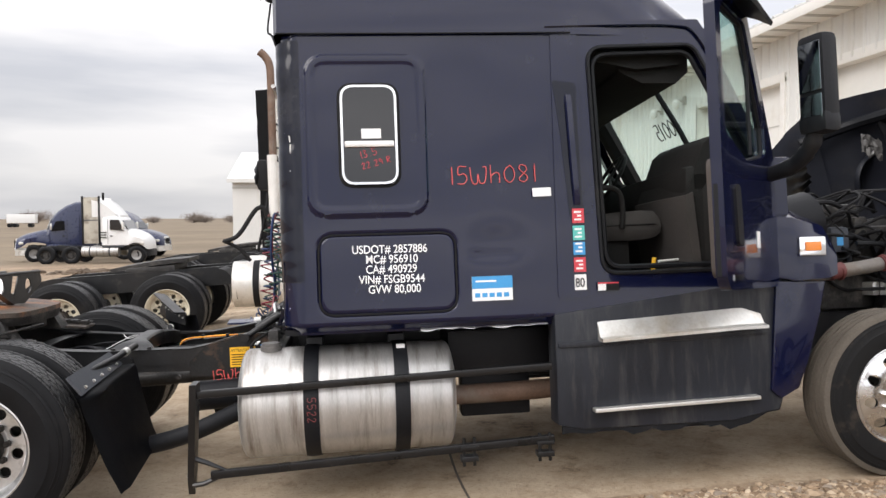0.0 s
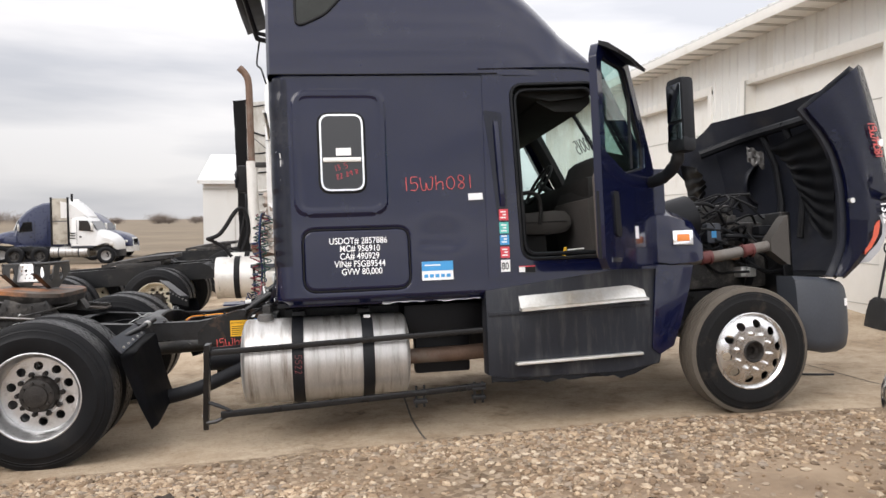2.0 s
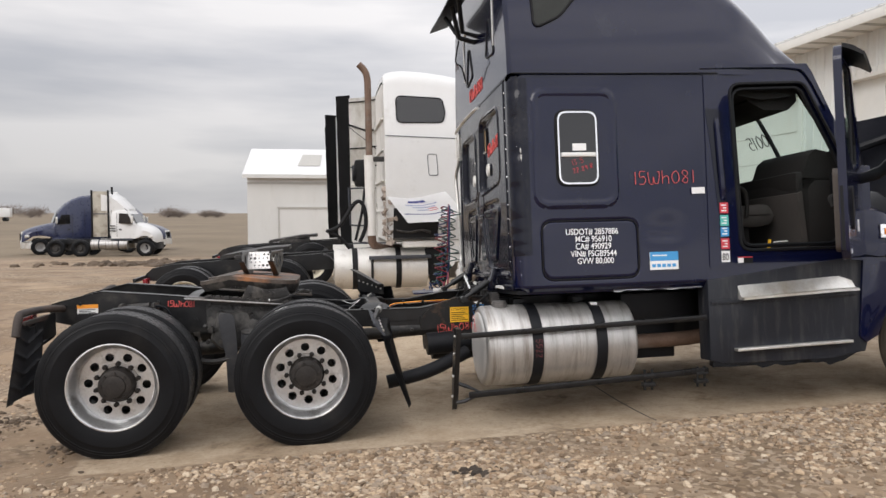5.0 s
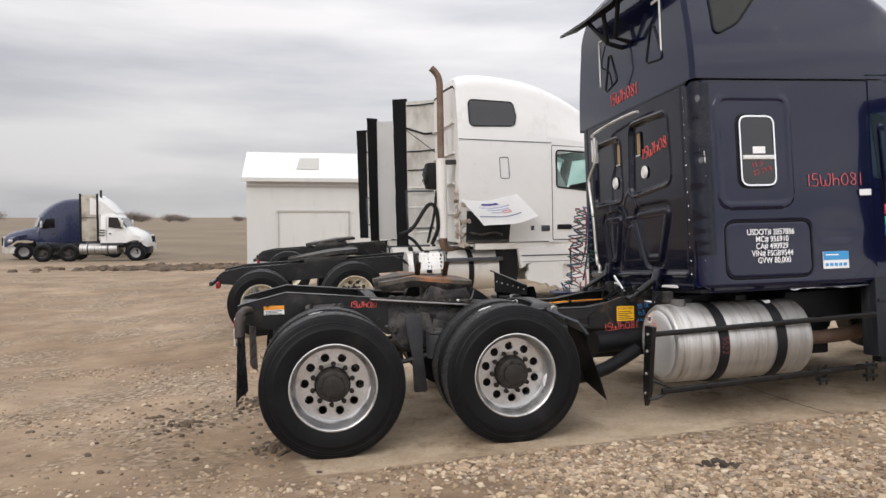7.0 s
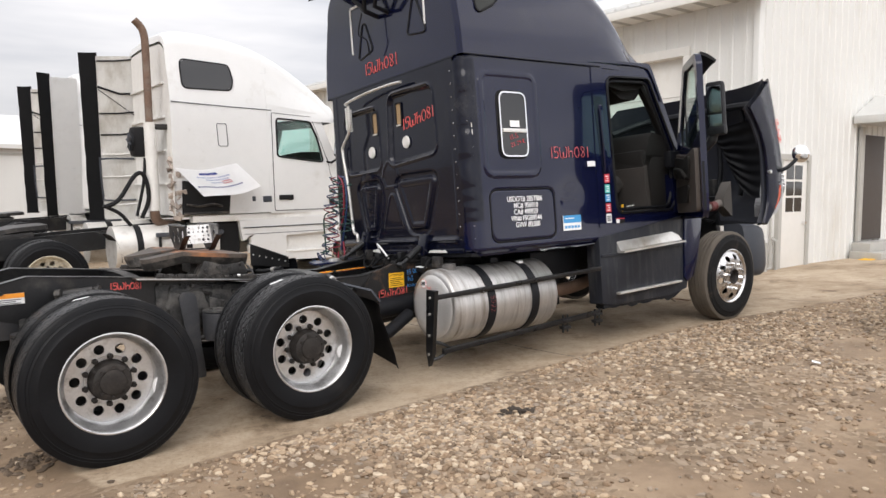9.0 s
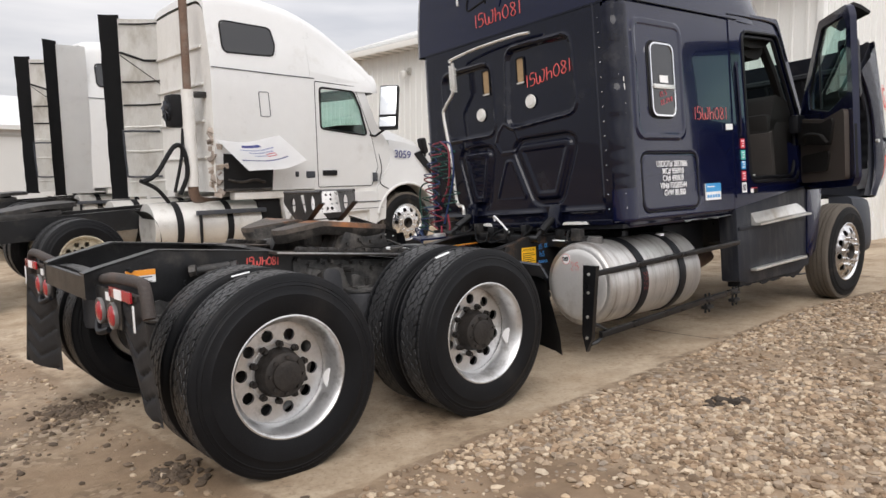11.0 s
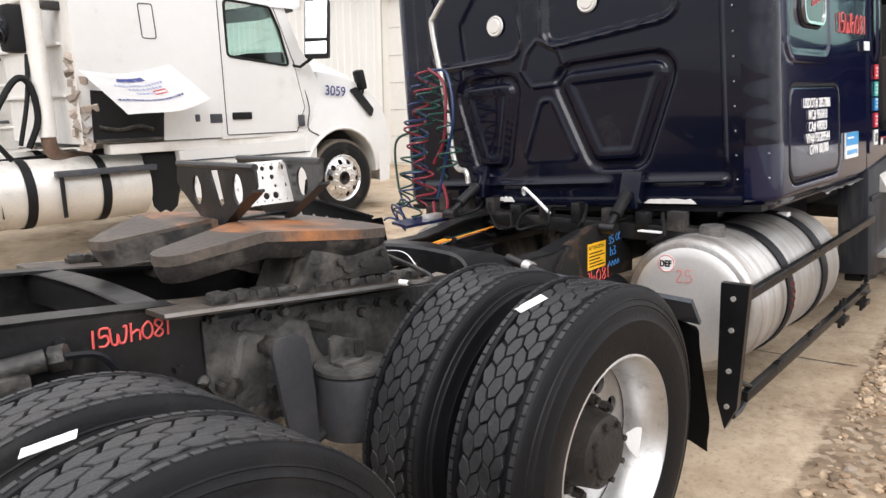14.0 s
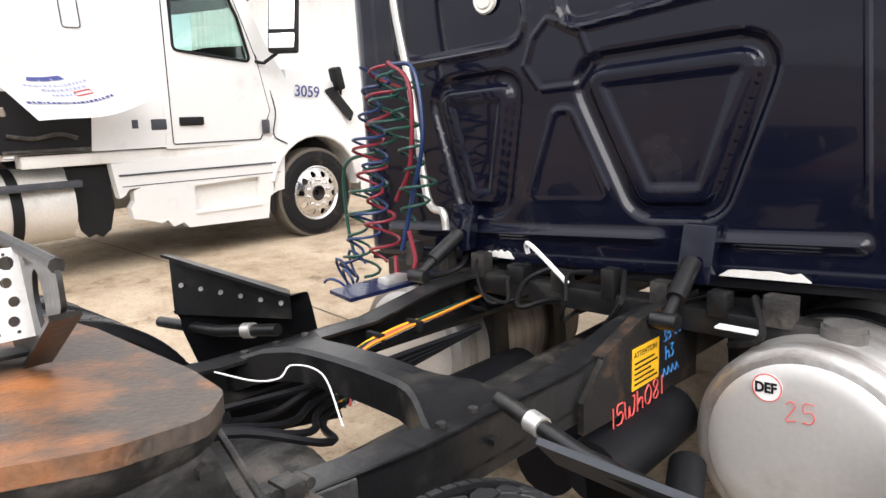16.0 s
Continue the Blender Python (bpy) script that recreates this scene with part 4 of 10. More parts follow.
box((2.5, -0.9, 2.45), (3.3, 0.9, 2.62), 0.06, bm)
loft([[(x, y, z) for x, z in ((3.3, 2.66), (3.3, 2.60), (3.75, 2.52), (4.02, 2.55), (4.14, 2.62), (4.12, 2.72), (3.8, 2.70))] for y in (-0.98, -0.4, 0.5, 1.15)], bm=bm)
loft([[(x, y, z) for x, z in ((3.62, 2.62), (3.66, 2.52), (3.80, 2.45), (4.02, 2.45), (4.10, 2.52), (4.10, 2.66))] for y in (-0.92, -0.3, 0.4, 1.1)], bm=bm)
part("headliner", bm, INTERIOR, truck, "dark headliner with overhead console")
bm = tube(curve_points([(4.62, 1.12, 1.88), (4.44, 1.10, 2.22), (4.22, 1.06, 2.62)], 5), 0.075, 10)
tube([(3.86, 1.18, 1.90), (3.84, 1.16, 2.62)], 0.07, 8, bm)
part("pillar_trim", bm, INTERIOR, truck, "dark moulded pillar trim")
part("far_door_panel", box((3.45, LEFT - 0.13, 1.20), (4.5, LEFT - 0.07, 1.93), 0.03), INTERIOR, truck)
bm = box((2.45, -W + 0.1, 1.03), (2.5, LEFT - 0.1, 2.62))
box((2.5, -1.0, 1.2), (3.1, 1.0, 1.5), 0.05, bm)
part("bunk", bm, INTERIOR, truck)


def cab_seat(y):
    rings = [[(x, y + b * w, z) for b, z in ((-1, z0 + 0.04), (-1, z1 - 0.05), (-0.86, z1), (0.86, z1), (1, z1 - 0.05), (1, z0 + 0.04), (0.9, z0), (-0.9, z0))] for x, w, z0, z1 in ((3.30, 0.24, 1.50, 1.62), (3.34, 0.26, 1.49, 1.655), (3.60, 0.265, 1.485, 1.66), (3.82, 0.262, 1.485, 1.675), (3.91, 0.255, 1.50, 1.67), (3.955, 0.24, 1.53, 1.63))]
    s = part("seat", loft(rings), SEAT, truck, "grey-brown fabric seat with armrest")
    part("seat_seam", tube([(3.40, y - 0.266, 1.575), (3.90, y - 0.262, 1.585), (3.958, y - 0.2, 1.585), (3.958, y + 0.2, 1.585)], 0.005, 5), INTERIOR, s)
    m = Matrix.Translation((3.32, y, 1.6)) @ Matrix.Rotation(radians(-9), 4, "Y")
    part("backrest", box((-0.09, -0.25, 0.0), (0.07, 0.25, 0.72), 0.07, None, m), SEAT, s)
    part("seat_base", box((3.36, y - 0.2, 1.25), (3.76, y + 0.2, 1.5), 0.04), INTERIOR, s)
    part("armrest", tube(curve_points([(3.42, y - 0.27, 1.78), (3.58, y - 0.27, 1.82), (3.67, y - 0.27, 1.79), (3.69, y - 0.27, 1.68), (3.68, y - 0.27, 1.56)], 5), 0.018, 8), INTERIOR, s)


cab_seat(-0.52)
cab_seat(0.55)
a = Matrix.Translation((4.10, 0.55, 2.03)) @ Matrix.Rotation(radians(-58), 4, "Y")
bm = tube([a @ Vector((0.22 * math.cos(k * math.tau / 28), 0.22 * math.sin(k * math.tau / 28), 0)) for k in range(28)], 0.015, 8, closed=True)
for k in range(3):
    tube([a @ Vector((0, 0, 0.0)), a @ Vector((0.21 * math.cos(k * 2.09), 0.21 * math.sin(k * 2.09), 0))], 0.014, 6, bm)
cyl(a @ Vector((0, 0, 0.02)), a @ Vector((0, 0, -0.4)), 0.03, 8, bm)
part("steering_wheel", bm, INTERIOR, truck, "dark steering wheel")

bm = sheet(steps(2.36, 3.10, 46), (0.0, 0.5, 1.0), lambda x, a: (x, -W + 0.03 - 0.022 * a - 0.008 * math.sin(math.pi * a), 1.012 - 0.016 * a * (0.6 + noise.noise((x * 9, 0, 4))) + 0.008 * noise.noise((x * 5, 0, 1))))
bmesh.ops.solidify(bm, geom=bm.faces[:], thickness=0.004)
part("torn_lip", bm, ALLOY, truck, "torn bright metal lip under the sleeper")

# sleeper window
win = part("sleeper_window", plate(outline([(1.945, 1.835), (2.262, 1.835), (2.262, 2.40), (1.945, 2.40)], 0.075),
           [outline([(1.958, 1.848), (2.249, 1.848), (2.249, 2.387), (1.958, 2.387)], 0.064)], 0.03,
           lambda u, v, w: (u, -W - 0.034 + w + lean(v), v)), CHROME, truck, "polished metal framed dark sliding window")
part("window_gasket", tube([(x, -W - 0.006 + lean(z), z) for x, z in outline([(1.937, 1.827), (2.270, 1.827), (2.270, 2.408), (1.937, 2.408)], 0.08)], 0.010, 6, closed=True), INK, win)
part("upper_pane", plate(outline([(1.96, 2.07), (2.247, 2.07), (2.247, 2.385), (1.96, 2.385)], [0, 0, 0.058, 0.058]), (), 0.008, lambda u, v, w: (u, -W - 0.026 + w + lean(v), v)), BLACK_GLASS, win)
part("lower_pane", plate(outline([(1.96, 1.85), (2.247, 1.85), (2.247, 2.07), (1.96, 2.07)], [0.058, 0.058, 0, 0]), (), 0.008, lambda u, v, w: (u, -W - 0.028 + w + lean(v), v)), BLACK_GLASS, win)
part("meeting_rail", box((1.965, -W - 0.035, 2.045), (2.242, -W - 0.01, 2.08), 0.006), STEP_ALU, win)
part("window_tag", box((2.06, -W - 0.022, 2.095), (2.17, -W - 0.018, 2.15), 0, None), WHITE_DECAL, win)
ROOF_PANE = outline([(1.80, 3.05), (2.02, 3.16), (2.24, 3.42), (2.27, 3.53), (2.18, 3.58), (1.90, 3.60), (1.80, 3.54)], [0.05, 0.3, 0.10, 0.05, 0.10, 0.06, 0.08], 6)
on_roof = lambda u, v, w: (u, -(W + 0.012 - lean(v)) - 0.006 + w, v)
pane = part("roof_window", plate(ROOF_PANE, (), 0.012, on_roof), material("tinted_roof_glass", (0.022, 0.024, 0.021), 0.22, vary=0.2, spec=0.25, bump=0), truck, "dark rounded triangular roof window")
part("roof_gasket", tube([on_roof(u, v, 0.0) for u, v in ROOF_PANE], 0.010, 6, closed=True), INK, pane)

CAB_PARTS = {ob.name for ob in truck.children} - AXLE_PARTS

scrawl("windshield_number", "0015", 0.12, lambda u, v: Vector((4.415 - 0.5 * (v - 0.05), -0.02 + 0.95 * u, 2.29 + v)), INK, truck, "dark marker number on the windshield", 0.0045)
CAB_PARTS = {ob.name for ob in truck.children} - AXLE_PARTS

part("locker_gap", tube([(x, -W + lean(z) + 0.004, z) for x, z in LOCKER], 0.007, 6, closed=True), INK, cab)
CAB_PARTS = {ob.name for ob in truck.children} - AXLE_PARTS

part("window_bar", tube([(1.80, -(W + 0.012 - lean(3.40)) - 0.008, 3.40), (2.21, -(W + 0.012 - lean(3.41)) - 0.008, 3.41)], 0.007, 6), INK, pane)
CAB_PARTS = {ob.name for ob in truck.children} - AXLE_PARTS

# ---- the navy truck: chassis ----
MID = 0.09        # the truck's centre line


def sy(side, y):
    """A place y out from the right side's zero, mirrored in the centre line for the left."""
    return -y if side < 0 else y + 2 * MID


FRAME_TOP = [(-1.975, 1.035), (-1.91, 1.055), (-1.60, 1.125), (-1.2, 1.085), (-0.89, 1.05), (-0.45, 0.99), (0.04, 0.915), (0.35, 0.89), (0.93, 0.885), (1.25, 0.935), (1.6, 0.95), (5.9, 0.93)]


def top_of_frame(x):
    for (a, za), (b, zb) in zip(FRAME_TOP, FRAME_TOP[1:]):
        if x <= b:
            return za + (zb - za) * (x - a) / (b - a)
    return FRAME_TOP[-1][1]


for side in (-1, 1):
    prof = [(x, z) for x, z in FRAME_TOP] + [(5.9, 0.66), (-1.5, 0.78), (-1.90, 0.885), (-1.975, 0.905)]
    bm = prism(prof, sy(side, 0.345), sy(side, 0.355))
    for x0, x1 in zip([p[0] for p in FRAME_TOP], [p[0] for p in FRAME_TOP][1:]):
        za, zb = top_of_frame(x0), top_of_frame(x1)
        loft([[(x0, sy(side, y), za - d) for y, d in ((0.355, 0), (0.265, 0), (0.265, 0.01), (0.355, 0.01))],
              [(x1, sy(side, y), zb - d) for y, d in ((0.355, 0), (0.265, 0), (0.265, 0.01), (0.355, 0.01))]], bm=bm)
    box((-1.5, sy(side, 0.265), 0.775), (5.9, sy(side, 0.355), 0.785), 0, bm)
    rail = part("frame_rail", bm, FRAME_BLACK, truck, "black steel chassis rail with scuffed rust", smooth=False)
    for k in range(26):
        x = -1.75 + k * 0.29
        z = top_of_frame(x) - 0.06 - 0.12 * (k % 2)
        part("bolt", cyl((x, sy(side, 0.355), z), (x, sy(side, 0.373), z), 0.014, 6), FRAME_BLACK, rail, smooth=False)


def crossmember(pts, name="crossmember", width=0.12):
    bm = loft([[(x - width / 2, y, z), (x + width / 2, y, z), (x + width / 2, y, z - 0.012), (x - width / 2, y, z - 0.012)] for x, y, z in pts])
    loft([[(x - width / 2, y, z), (x - width / 2 + 0.012, y, z), (x - width / 2 + 0.012, y, z - 0.10), (x - width / 2, y, z - 0.10)] for x, y, z in pts], bm=bm)
    return part(name, bm, FRAME_BLACK, truck, smooth=False)


def arch(x, z):
    return [(x, y + MID, z - 0.02 * (abs(y) / 0.45) ** 2) for y in steps(-0.435, 0.435, 12)]




def gull_member(x, z):
    """Pressed crossmember: narrow arched middle, wide ends bolted to the rails."""
    bm = bmesh.new()
    rows_, front = [], []
    for y in steps(-0.435, 0.435, 22):
        k = abs(y) / 0.435
        half = 0.055 + 0.10 * ease(0.45, 1.0, k)
        top = z + 0.035 * (1 - k * k) - 0.03 * ease(0.7, 1.0, k)
        rows_.append([(x - half, y + MID, top - 0.012), (x - half + 0.012, y + MID, top), (x + half - 0.012, y + MID, top), (x + half, y + MID, top - 0.012), (x + half, y + MID, top - 0.10), (x + half - 0.01, y + MID, top - 0.10), (x + half - 0.012, y + MID, top - 0.018), (x - half + 0.012, y + MID, top - 0.018), (x - half + 0.01, y + MID, top - 0.10), (x - half, y + MID, top - 0.10)])
    loft(rows_, bm=bm)
    member = part("crossmember", bm, FRAME_BLACK, truck, "arched pressed crossmember with wide ends")
    for side in (-1, 1):
        for dx in (-0.11, 0.0, 0.11):
            part("bolt", cyl((x + dx, sy(side, 0.31), z - 0.03), (x + dx, sy(side, 0.31), z - 0.005), 0.013, 6), GREASE, member)
        part("gusset_hole", cyl((x - 0.02, sy(side, 0.20), z - 0.004), (x - 0.02, sy(side, 0.20), z + 0.009), 0.020, 14), INK, member)


gull_member(0.56, 0.905)
crossmember(arch(-1.90, 1.03), width=0.08)
crossmember(arch(-0.92, 1.06), width=0.09)
crossmember(arch(-0.05, 0.92), width=0.10)
crossmember(arch(2.2, 0.93))
crossmember(arch(3.6, 0.92))
part("rear_crossmember", box((-1.972, -0.34, 0.90), (-1.945, 0.52, 1.02), 0.005), FRAME_BLACK, truck, smooth=False)

# rusty scuffs beside the label on the right rail
bm = prism([(0.93, 0.71), (1.62, 0.68), (1.62, 0.965), (1.24, 0.955), (1.03, 0.895), (0.93, 0.80)], -0.3750, -0.3560)
loft([[(x, y, z + dz) for y, dz in ((-0.3750, 0.0), (-0.335, 0.0), (-0.335, 0.007), (-0.3750, 0.007))] for x, z in ((1.03, 0.896), (1.24, 0.956), (1.62, 0.966))], bm=bm)
part("rail_liner", bm, LINER, truck, "black frame liner plate with worn edge", smooth=False)


def side_put(x0, y, z0, tilt=0.0):
    c, s = math.cos(tilt), math.sin(tilt)
    return lambda u, v: Vector((x0 + u * c - v * s, y, z0 + u * s + v * c))


label = part("attention_label", box((1.185, -0.3785, 0.755), (1.345, -0.3755, 0.882)), YELLOW, truck, "yellow printed attention label")
writing("label_text", "ATTENTION", 0.026, pose(1.19, -0.3795, 0.853, 90, 0, 0), INK, label, thick=0.0004, narrow=0.95)
bm = bmesh.new()
for k in range(5):
    box((1.195, -0.3795, 0.768 + k * 0.016), (1.335 - 0.02 * (k % 3), -0.3790, 0.774 + k * 0.016), 0, bm)
part("label_lines", bm, INK, label, smooth=False)
scrawl("stock_mark", "15Wh081", 0.062, side_put(1.065, -0.3780, 0.675, 0.05), RED_INK, truck, "red handwritten stock number", 0.0026, 0.76)
scrawl("blue_mark", "35 005", 0.036, side_put(1.375, -0.3780, 0.855, 0.10), BLUE_INK, truck, "blue handwritten marker note", 0.0024, 0.72)
scrawl("blue_mark", "h3", 0.042, side_put(1.39, -0.3780, 0.795, 0.05), BLUE_INK, truck, "", 0.0024, 0.72)
bm = bmesh.new()
for k in range(4):
    tube([(1.375 + 0.028 * k, -0.3780, 0.742), (1.383 + 0.028 * k, -0.3780, 0.768), (1.397 + 0.028 * k, -0.3780, 0.745)], 0.0024, 5, bm)
part("blue_scribble", bm, BLUE_INK, truck, "illegible blue scribble")
scrawl("stock_mark", "15Wh081", 0.046, side_put(-1.105, -0.3580, 0.985, -0.06), RED_INK, truck, "red handwritten stock number", 0.0032, 0.66)
lab = part("orange_label", box((-1.775, -0.3590, 0.955), (-1.62, -0.3560, 1.025)), WHITE_DECAL, truck, "orange and white warning label")
part("label_head", box((-1.775, -0.3610, 0.995), (-1.62, -0.3595, 1.025)), ORANGE, lab)
bm = bmesh.new()
for k in range(3):
    box((-1.765, -0.3605, 0.958 + k * 0.012), (-1.64 - 0.03 * (k % 2), -0.3598, 0.963 + k * 0.012), 0, bm)
part("label_lines", bm, INK, lab, smooth=False)

# fifth wheel
SLIDE_DUST = material("dusty_brown_steel", (0.062, 0.050, 0.041), 0.6, vary=0.5, scale=9, bump=0.35, dirt=(0.15, 0.118, 0.09), dirt_amount=0.35, dirt_scale=7)
MOUNT_GREY = material("caked_grey_steel", (0.044, 0.0435, 0.043), 0.5, vary=0.55, scale=11, bump=0.5, spec=0.45, dirt=(0.15, 0.142, 0.132), dirt_amount=0.42, dirt_scale=6)
FWY = -0.02       # its centre line


def fw_top(u):
    return 1.165 + 0.11 * (-0.15 - u) - 0.075 * ease(-0.60, -0.87, u)


fw_half = [(-0.07, 0.20), (-0.09, 0.34), (-0.17, 0.43), (-0.32, 0.455), (-0.58, 0.40), (-0.80, 0.30), (-0.865, 0.235), (-0.84, 0.15), (-0.50, 0.06)]
fw_out = outline([(u, FWY - v) for u, v in fw_half] + [(-0.46, FWY)] + [(u, FWY + v) for u, v in reversed(fw_half)],
                 [0.06, 0.09, 0.09, 0.14, 0.2, 0.12, 0.06, 0.06, 0.05, 0.03, 0.05, 0.06, 0.06, 0.12, 0.2, 0.14, 0.09, 0.09, 0.06], 9)
bm = plate(fw_out, [], 0.03, lambda u, v, w: (u, v, fw_top(u) - w))
for k in range(8):
    bmesh.ops.bisect_plane(bm, geom=bm.verts[:] + bm.edges[:] + bm.faces[:], plane_co=(-0.58 - 0.035 * k, 0, 0), plane_no=(1, 0, 0))
for v in bm.verts:
    low = 0.03 if v.normal.z < -0.5 else 0.0
    v.co.z = fw_top(v.co.x) - low if low == 0.0 and abs(v.co.z - fw_top(v.co.x)) < 0.02 else v.co.z
for f in bm.faces:
    f.material_index = 1 if f.calc_center_median().x < -0.60 else 0
fifth = part("fifth_wheel", bm, FIFTH, truck, "greasy fifth wheel coupling plate with orange rust")
fifth.data.materials.append(SLIDE_DUST)
bm = bmesh.new()
loft([[(u, v, fw_top(u) - 0.012) for u, v in fw_out], [(u * 0.985 - 0.005, FWY + (v - FWY) * 0.985, fw_top(u) - 0.05) for u, v in fw_out], [(u * 0.95 - 0.015, FWY + (v - FWY) * 0.92, fw_top(u) - 0.085) for u, v in fw_out]], caps=False, bm=bm)
part("plate_skirt", bm, GREASE, fifth)
for side in (-1, 1):
    bm = prism([(-0.56, 0.96), (-0.12, 0.96), (-0.22, 1.13), (-0.46, 1.15)], sy(side, 0.22), sy(side, 0.36), 0.01)
    part("saddle_bracket", bm, GREASE, fifth)
    slide = lambda x: 0.955 - 0.10 * (x + 0.09)
    bm = loft([[(x, sy(side, 0.37) + dy, slide(x) + dz) for dy, dz in ((-0.09, 0), (0.09, 0), (0.09, 0.014), (-0.09, 0.014))] for x in (-0.95, 0.02)])
    part("slide_base", bm, SLIDE_DUST, fifth, "dusty slide base plate", smooth=False)
    bm = loft([[(x, sy(side, 0.462) + dy, slide(x) + dz) for dy, dz in ((-0.003, 0.007), (0.003, 0.007), (0.003, 0.0165), (-0.003, 0.0165))] for x in (-0.95, 0.02)])
    part("worn_edge", bm, ALLOY, fifth, "bright worn edge of the slide plate", smooth=False)
    bm = loft([[(x, sy(side, 0.405) + dy, slide(x) + dz) for dy, dz in ((-0.02, 0.014), (0.02, 0.014), (0.02, 0.03), (-0.02, 0.03))] for x in (-0.80, 0.0)])
    for k in range(12):
        x = -0.79 + k * 0.068
        box((x, sy(side, 0.405) - 0.026, slide(x) + 0.016), (x + 0.042, sy(side, 0.405) + 0.026, slide(x) + 0.044), 0.006, bm)
        cyl((x + 0.055, sy(side, 0.405) - 0.02, slide(x) + 0.028), (x + 0.055, sy(side, 0.405) + 0.02, slide(x) + 0.028), 0.011, 8, bm)
    part("slide_rack", bm, GREASE, fifth, "toothed greasy slide rail")
for side in (-1, 1):
    bm = prism([(-0.80, 0.985), (0.16, 0.905), (0.16, 0.70), (-0.76, 0.735), (-0.80, 0.79)], sy(side, 0.3575), sy(side, 0.3665), 0.002)
    angle = part("mounting_angle", bm, MOUNT_GREY, fifth, "dusty grey mounting angle bolted to the rail", smooth=False)
    for i in range(12):
        x = -0.77 + 0.078 * i
        z = top_of_frame(x) - 0.045 - 0.03 * (i % 3 == 1)
        part("bolt", cyl((x, sy(side, 0.366), z), (x, sy(side, 0.388), z), 0.013, 6), MOUNT_GREY, angle, smooth=False)
        part("nut_washer", cyl((x, sy(side, 0.366), z), (x, sy(side, 0.371), z), 0.020, 10), GREASE, angle)
bm = cyl((-0.32, -0.44, 1.07), (-0.32, 0.40, 1.07), 0.028)
box((-0.46, -0.14, 1.02), (-0.1, 0.10, 1.13), 0.02, bm)
part("lock_jaw", bm, GREASE, fifth)
bm = tube(curve_points([(-0.03, -0.16, 1.06), (-0.10, -0.40, 1.05), (-0.16, -0.60, 1.04), (-0.20, -0.68, 1.035), (-0.26, -0.68, 1.03), (-0.28, -0.62, 1.03)], 6), 0.0075, 8)
part("release_handle", bm, GREASE, fifth, "bent release pull handle")
part("handle_tip", cyl((-0.274, -0.655, 1.03), (-0.281, -0.625, 1.03), 0.0088, 8), WHITE_DECAL, fifth)
for k in range(4):
    part("pivot_bolt", cyl((-0.18 - 0.09 * k, -0.43, 1.085 - 0.02 * (k % 2)), (-0.18 - 0.09 * k, -0.450, 1.085 - 0.02 * (k % 2)), 0.013, 6), GREASE, fifth)
part("pivot_boss", prism([(-0.52, 1.03), (-0.12, 1.01), (-0.16, 1.12), (-0.46, 1.14)], -0.435, -0.37, 0.016), GREASE, fifth)

# step bracket standing on the plate: two black end plates with a perforated plate between
BR = Matrix.Translation((-0.375, -0.01, 0)) @ Matrix.Rotation(radians(-6), 4, "Z")
br = outline([(-0.30, 1.40), (0.31, 1.43), (0.335, 1.36), (0.11, 1.215), (-0.05, 1.215), (-0.30, 1.34)], [0.02, 0.03, 0.03, 0.02, 0.02, 0.02])
holes = [[(c + 0.036 * math.cos(a), 1.335 + 0.052 * math.sin(a)) for a in [k * math.tau / 18 for k in range(18)]] for c in (-0.165, 0.155)]
holes.append([(-0.03, 1.40), (-0.055, 1.29), (-0.015, 1.27), (0.035, 1.40)])
rack = part("step_bracket", plate(br, holes, 0.008, lambda u, v, w: BR @ Vector((-0.122 + w, u, v))), FRAME_BLACK, truck, "black step bracket of two pierced end plates and a perforated tread")
part("end_plate", plate(br, holes, 0.008, lambda u, v, w: BR @ Vector((0.114 + w, u, v))), FRAME_BLACK, rack)
for x in (-0.118, 0.118):
    part("rolled_edge", tube([BR @ Vector((x, -0.295, 1.402)), BR @ Vector((x, 0.305, 1.432))], 0.012, 8), FRAME_BLACK, rack)
    part("slotted_edge", loft([[BR @ Vector((x + d, -0.30, 1.335)), BR @ Vector((x + d, -0.05, 1.217)), BR @ Vector((x + d, -0.05, 1.210)), BR @ Vector((x + d, -0.30, 1.327))] for d in (-0.022, 0.022)]), FRAME_BLACK, rack, smooth=False)
rnd = random.Random(8)
big = [(-0.088 + 0.0353 * i + 0.006 * (j % 2), 1.298 + 0.031 * j) for i in range(6) for j in range(4) if (i * 3 + j * 5) % 7]
holes = [circle(rnd.choice((0.006, 0.009, 0.012)), 10, a, c) for a, c in big]
holes += [circle(0.0035, 6, -0.107 + 0.0285 * i, c) for i in range(8) for c in (1.281, 1.405)]
bm = plate([(-0.114, 1.27), (0.114, 1.27), (0.114, 1.415), (-0.114, 1.415)], holes, 0.006, lambda u, v, w: BR @ Vector((u, -0.095 + 0.25 * (v - 1.27) + w, v)))
part("perforated_plate", bm, material("bare_aluminium_tread", (0.78, 0.77, 0.75), 0.45, metal=0.5, vary=0.1, dirt=(0.3, 0.28, 0.26), dirt_amount=0.25, dirt_scale=14), rack, "scuffed bare aluminium plate with round holes", smooth=False)
part("cross_tie", box((-0.114, -0.03, 1.225), (0.114, 0.03, 1.233), 0.002, None, BR), FRAME_BLACK, rack)

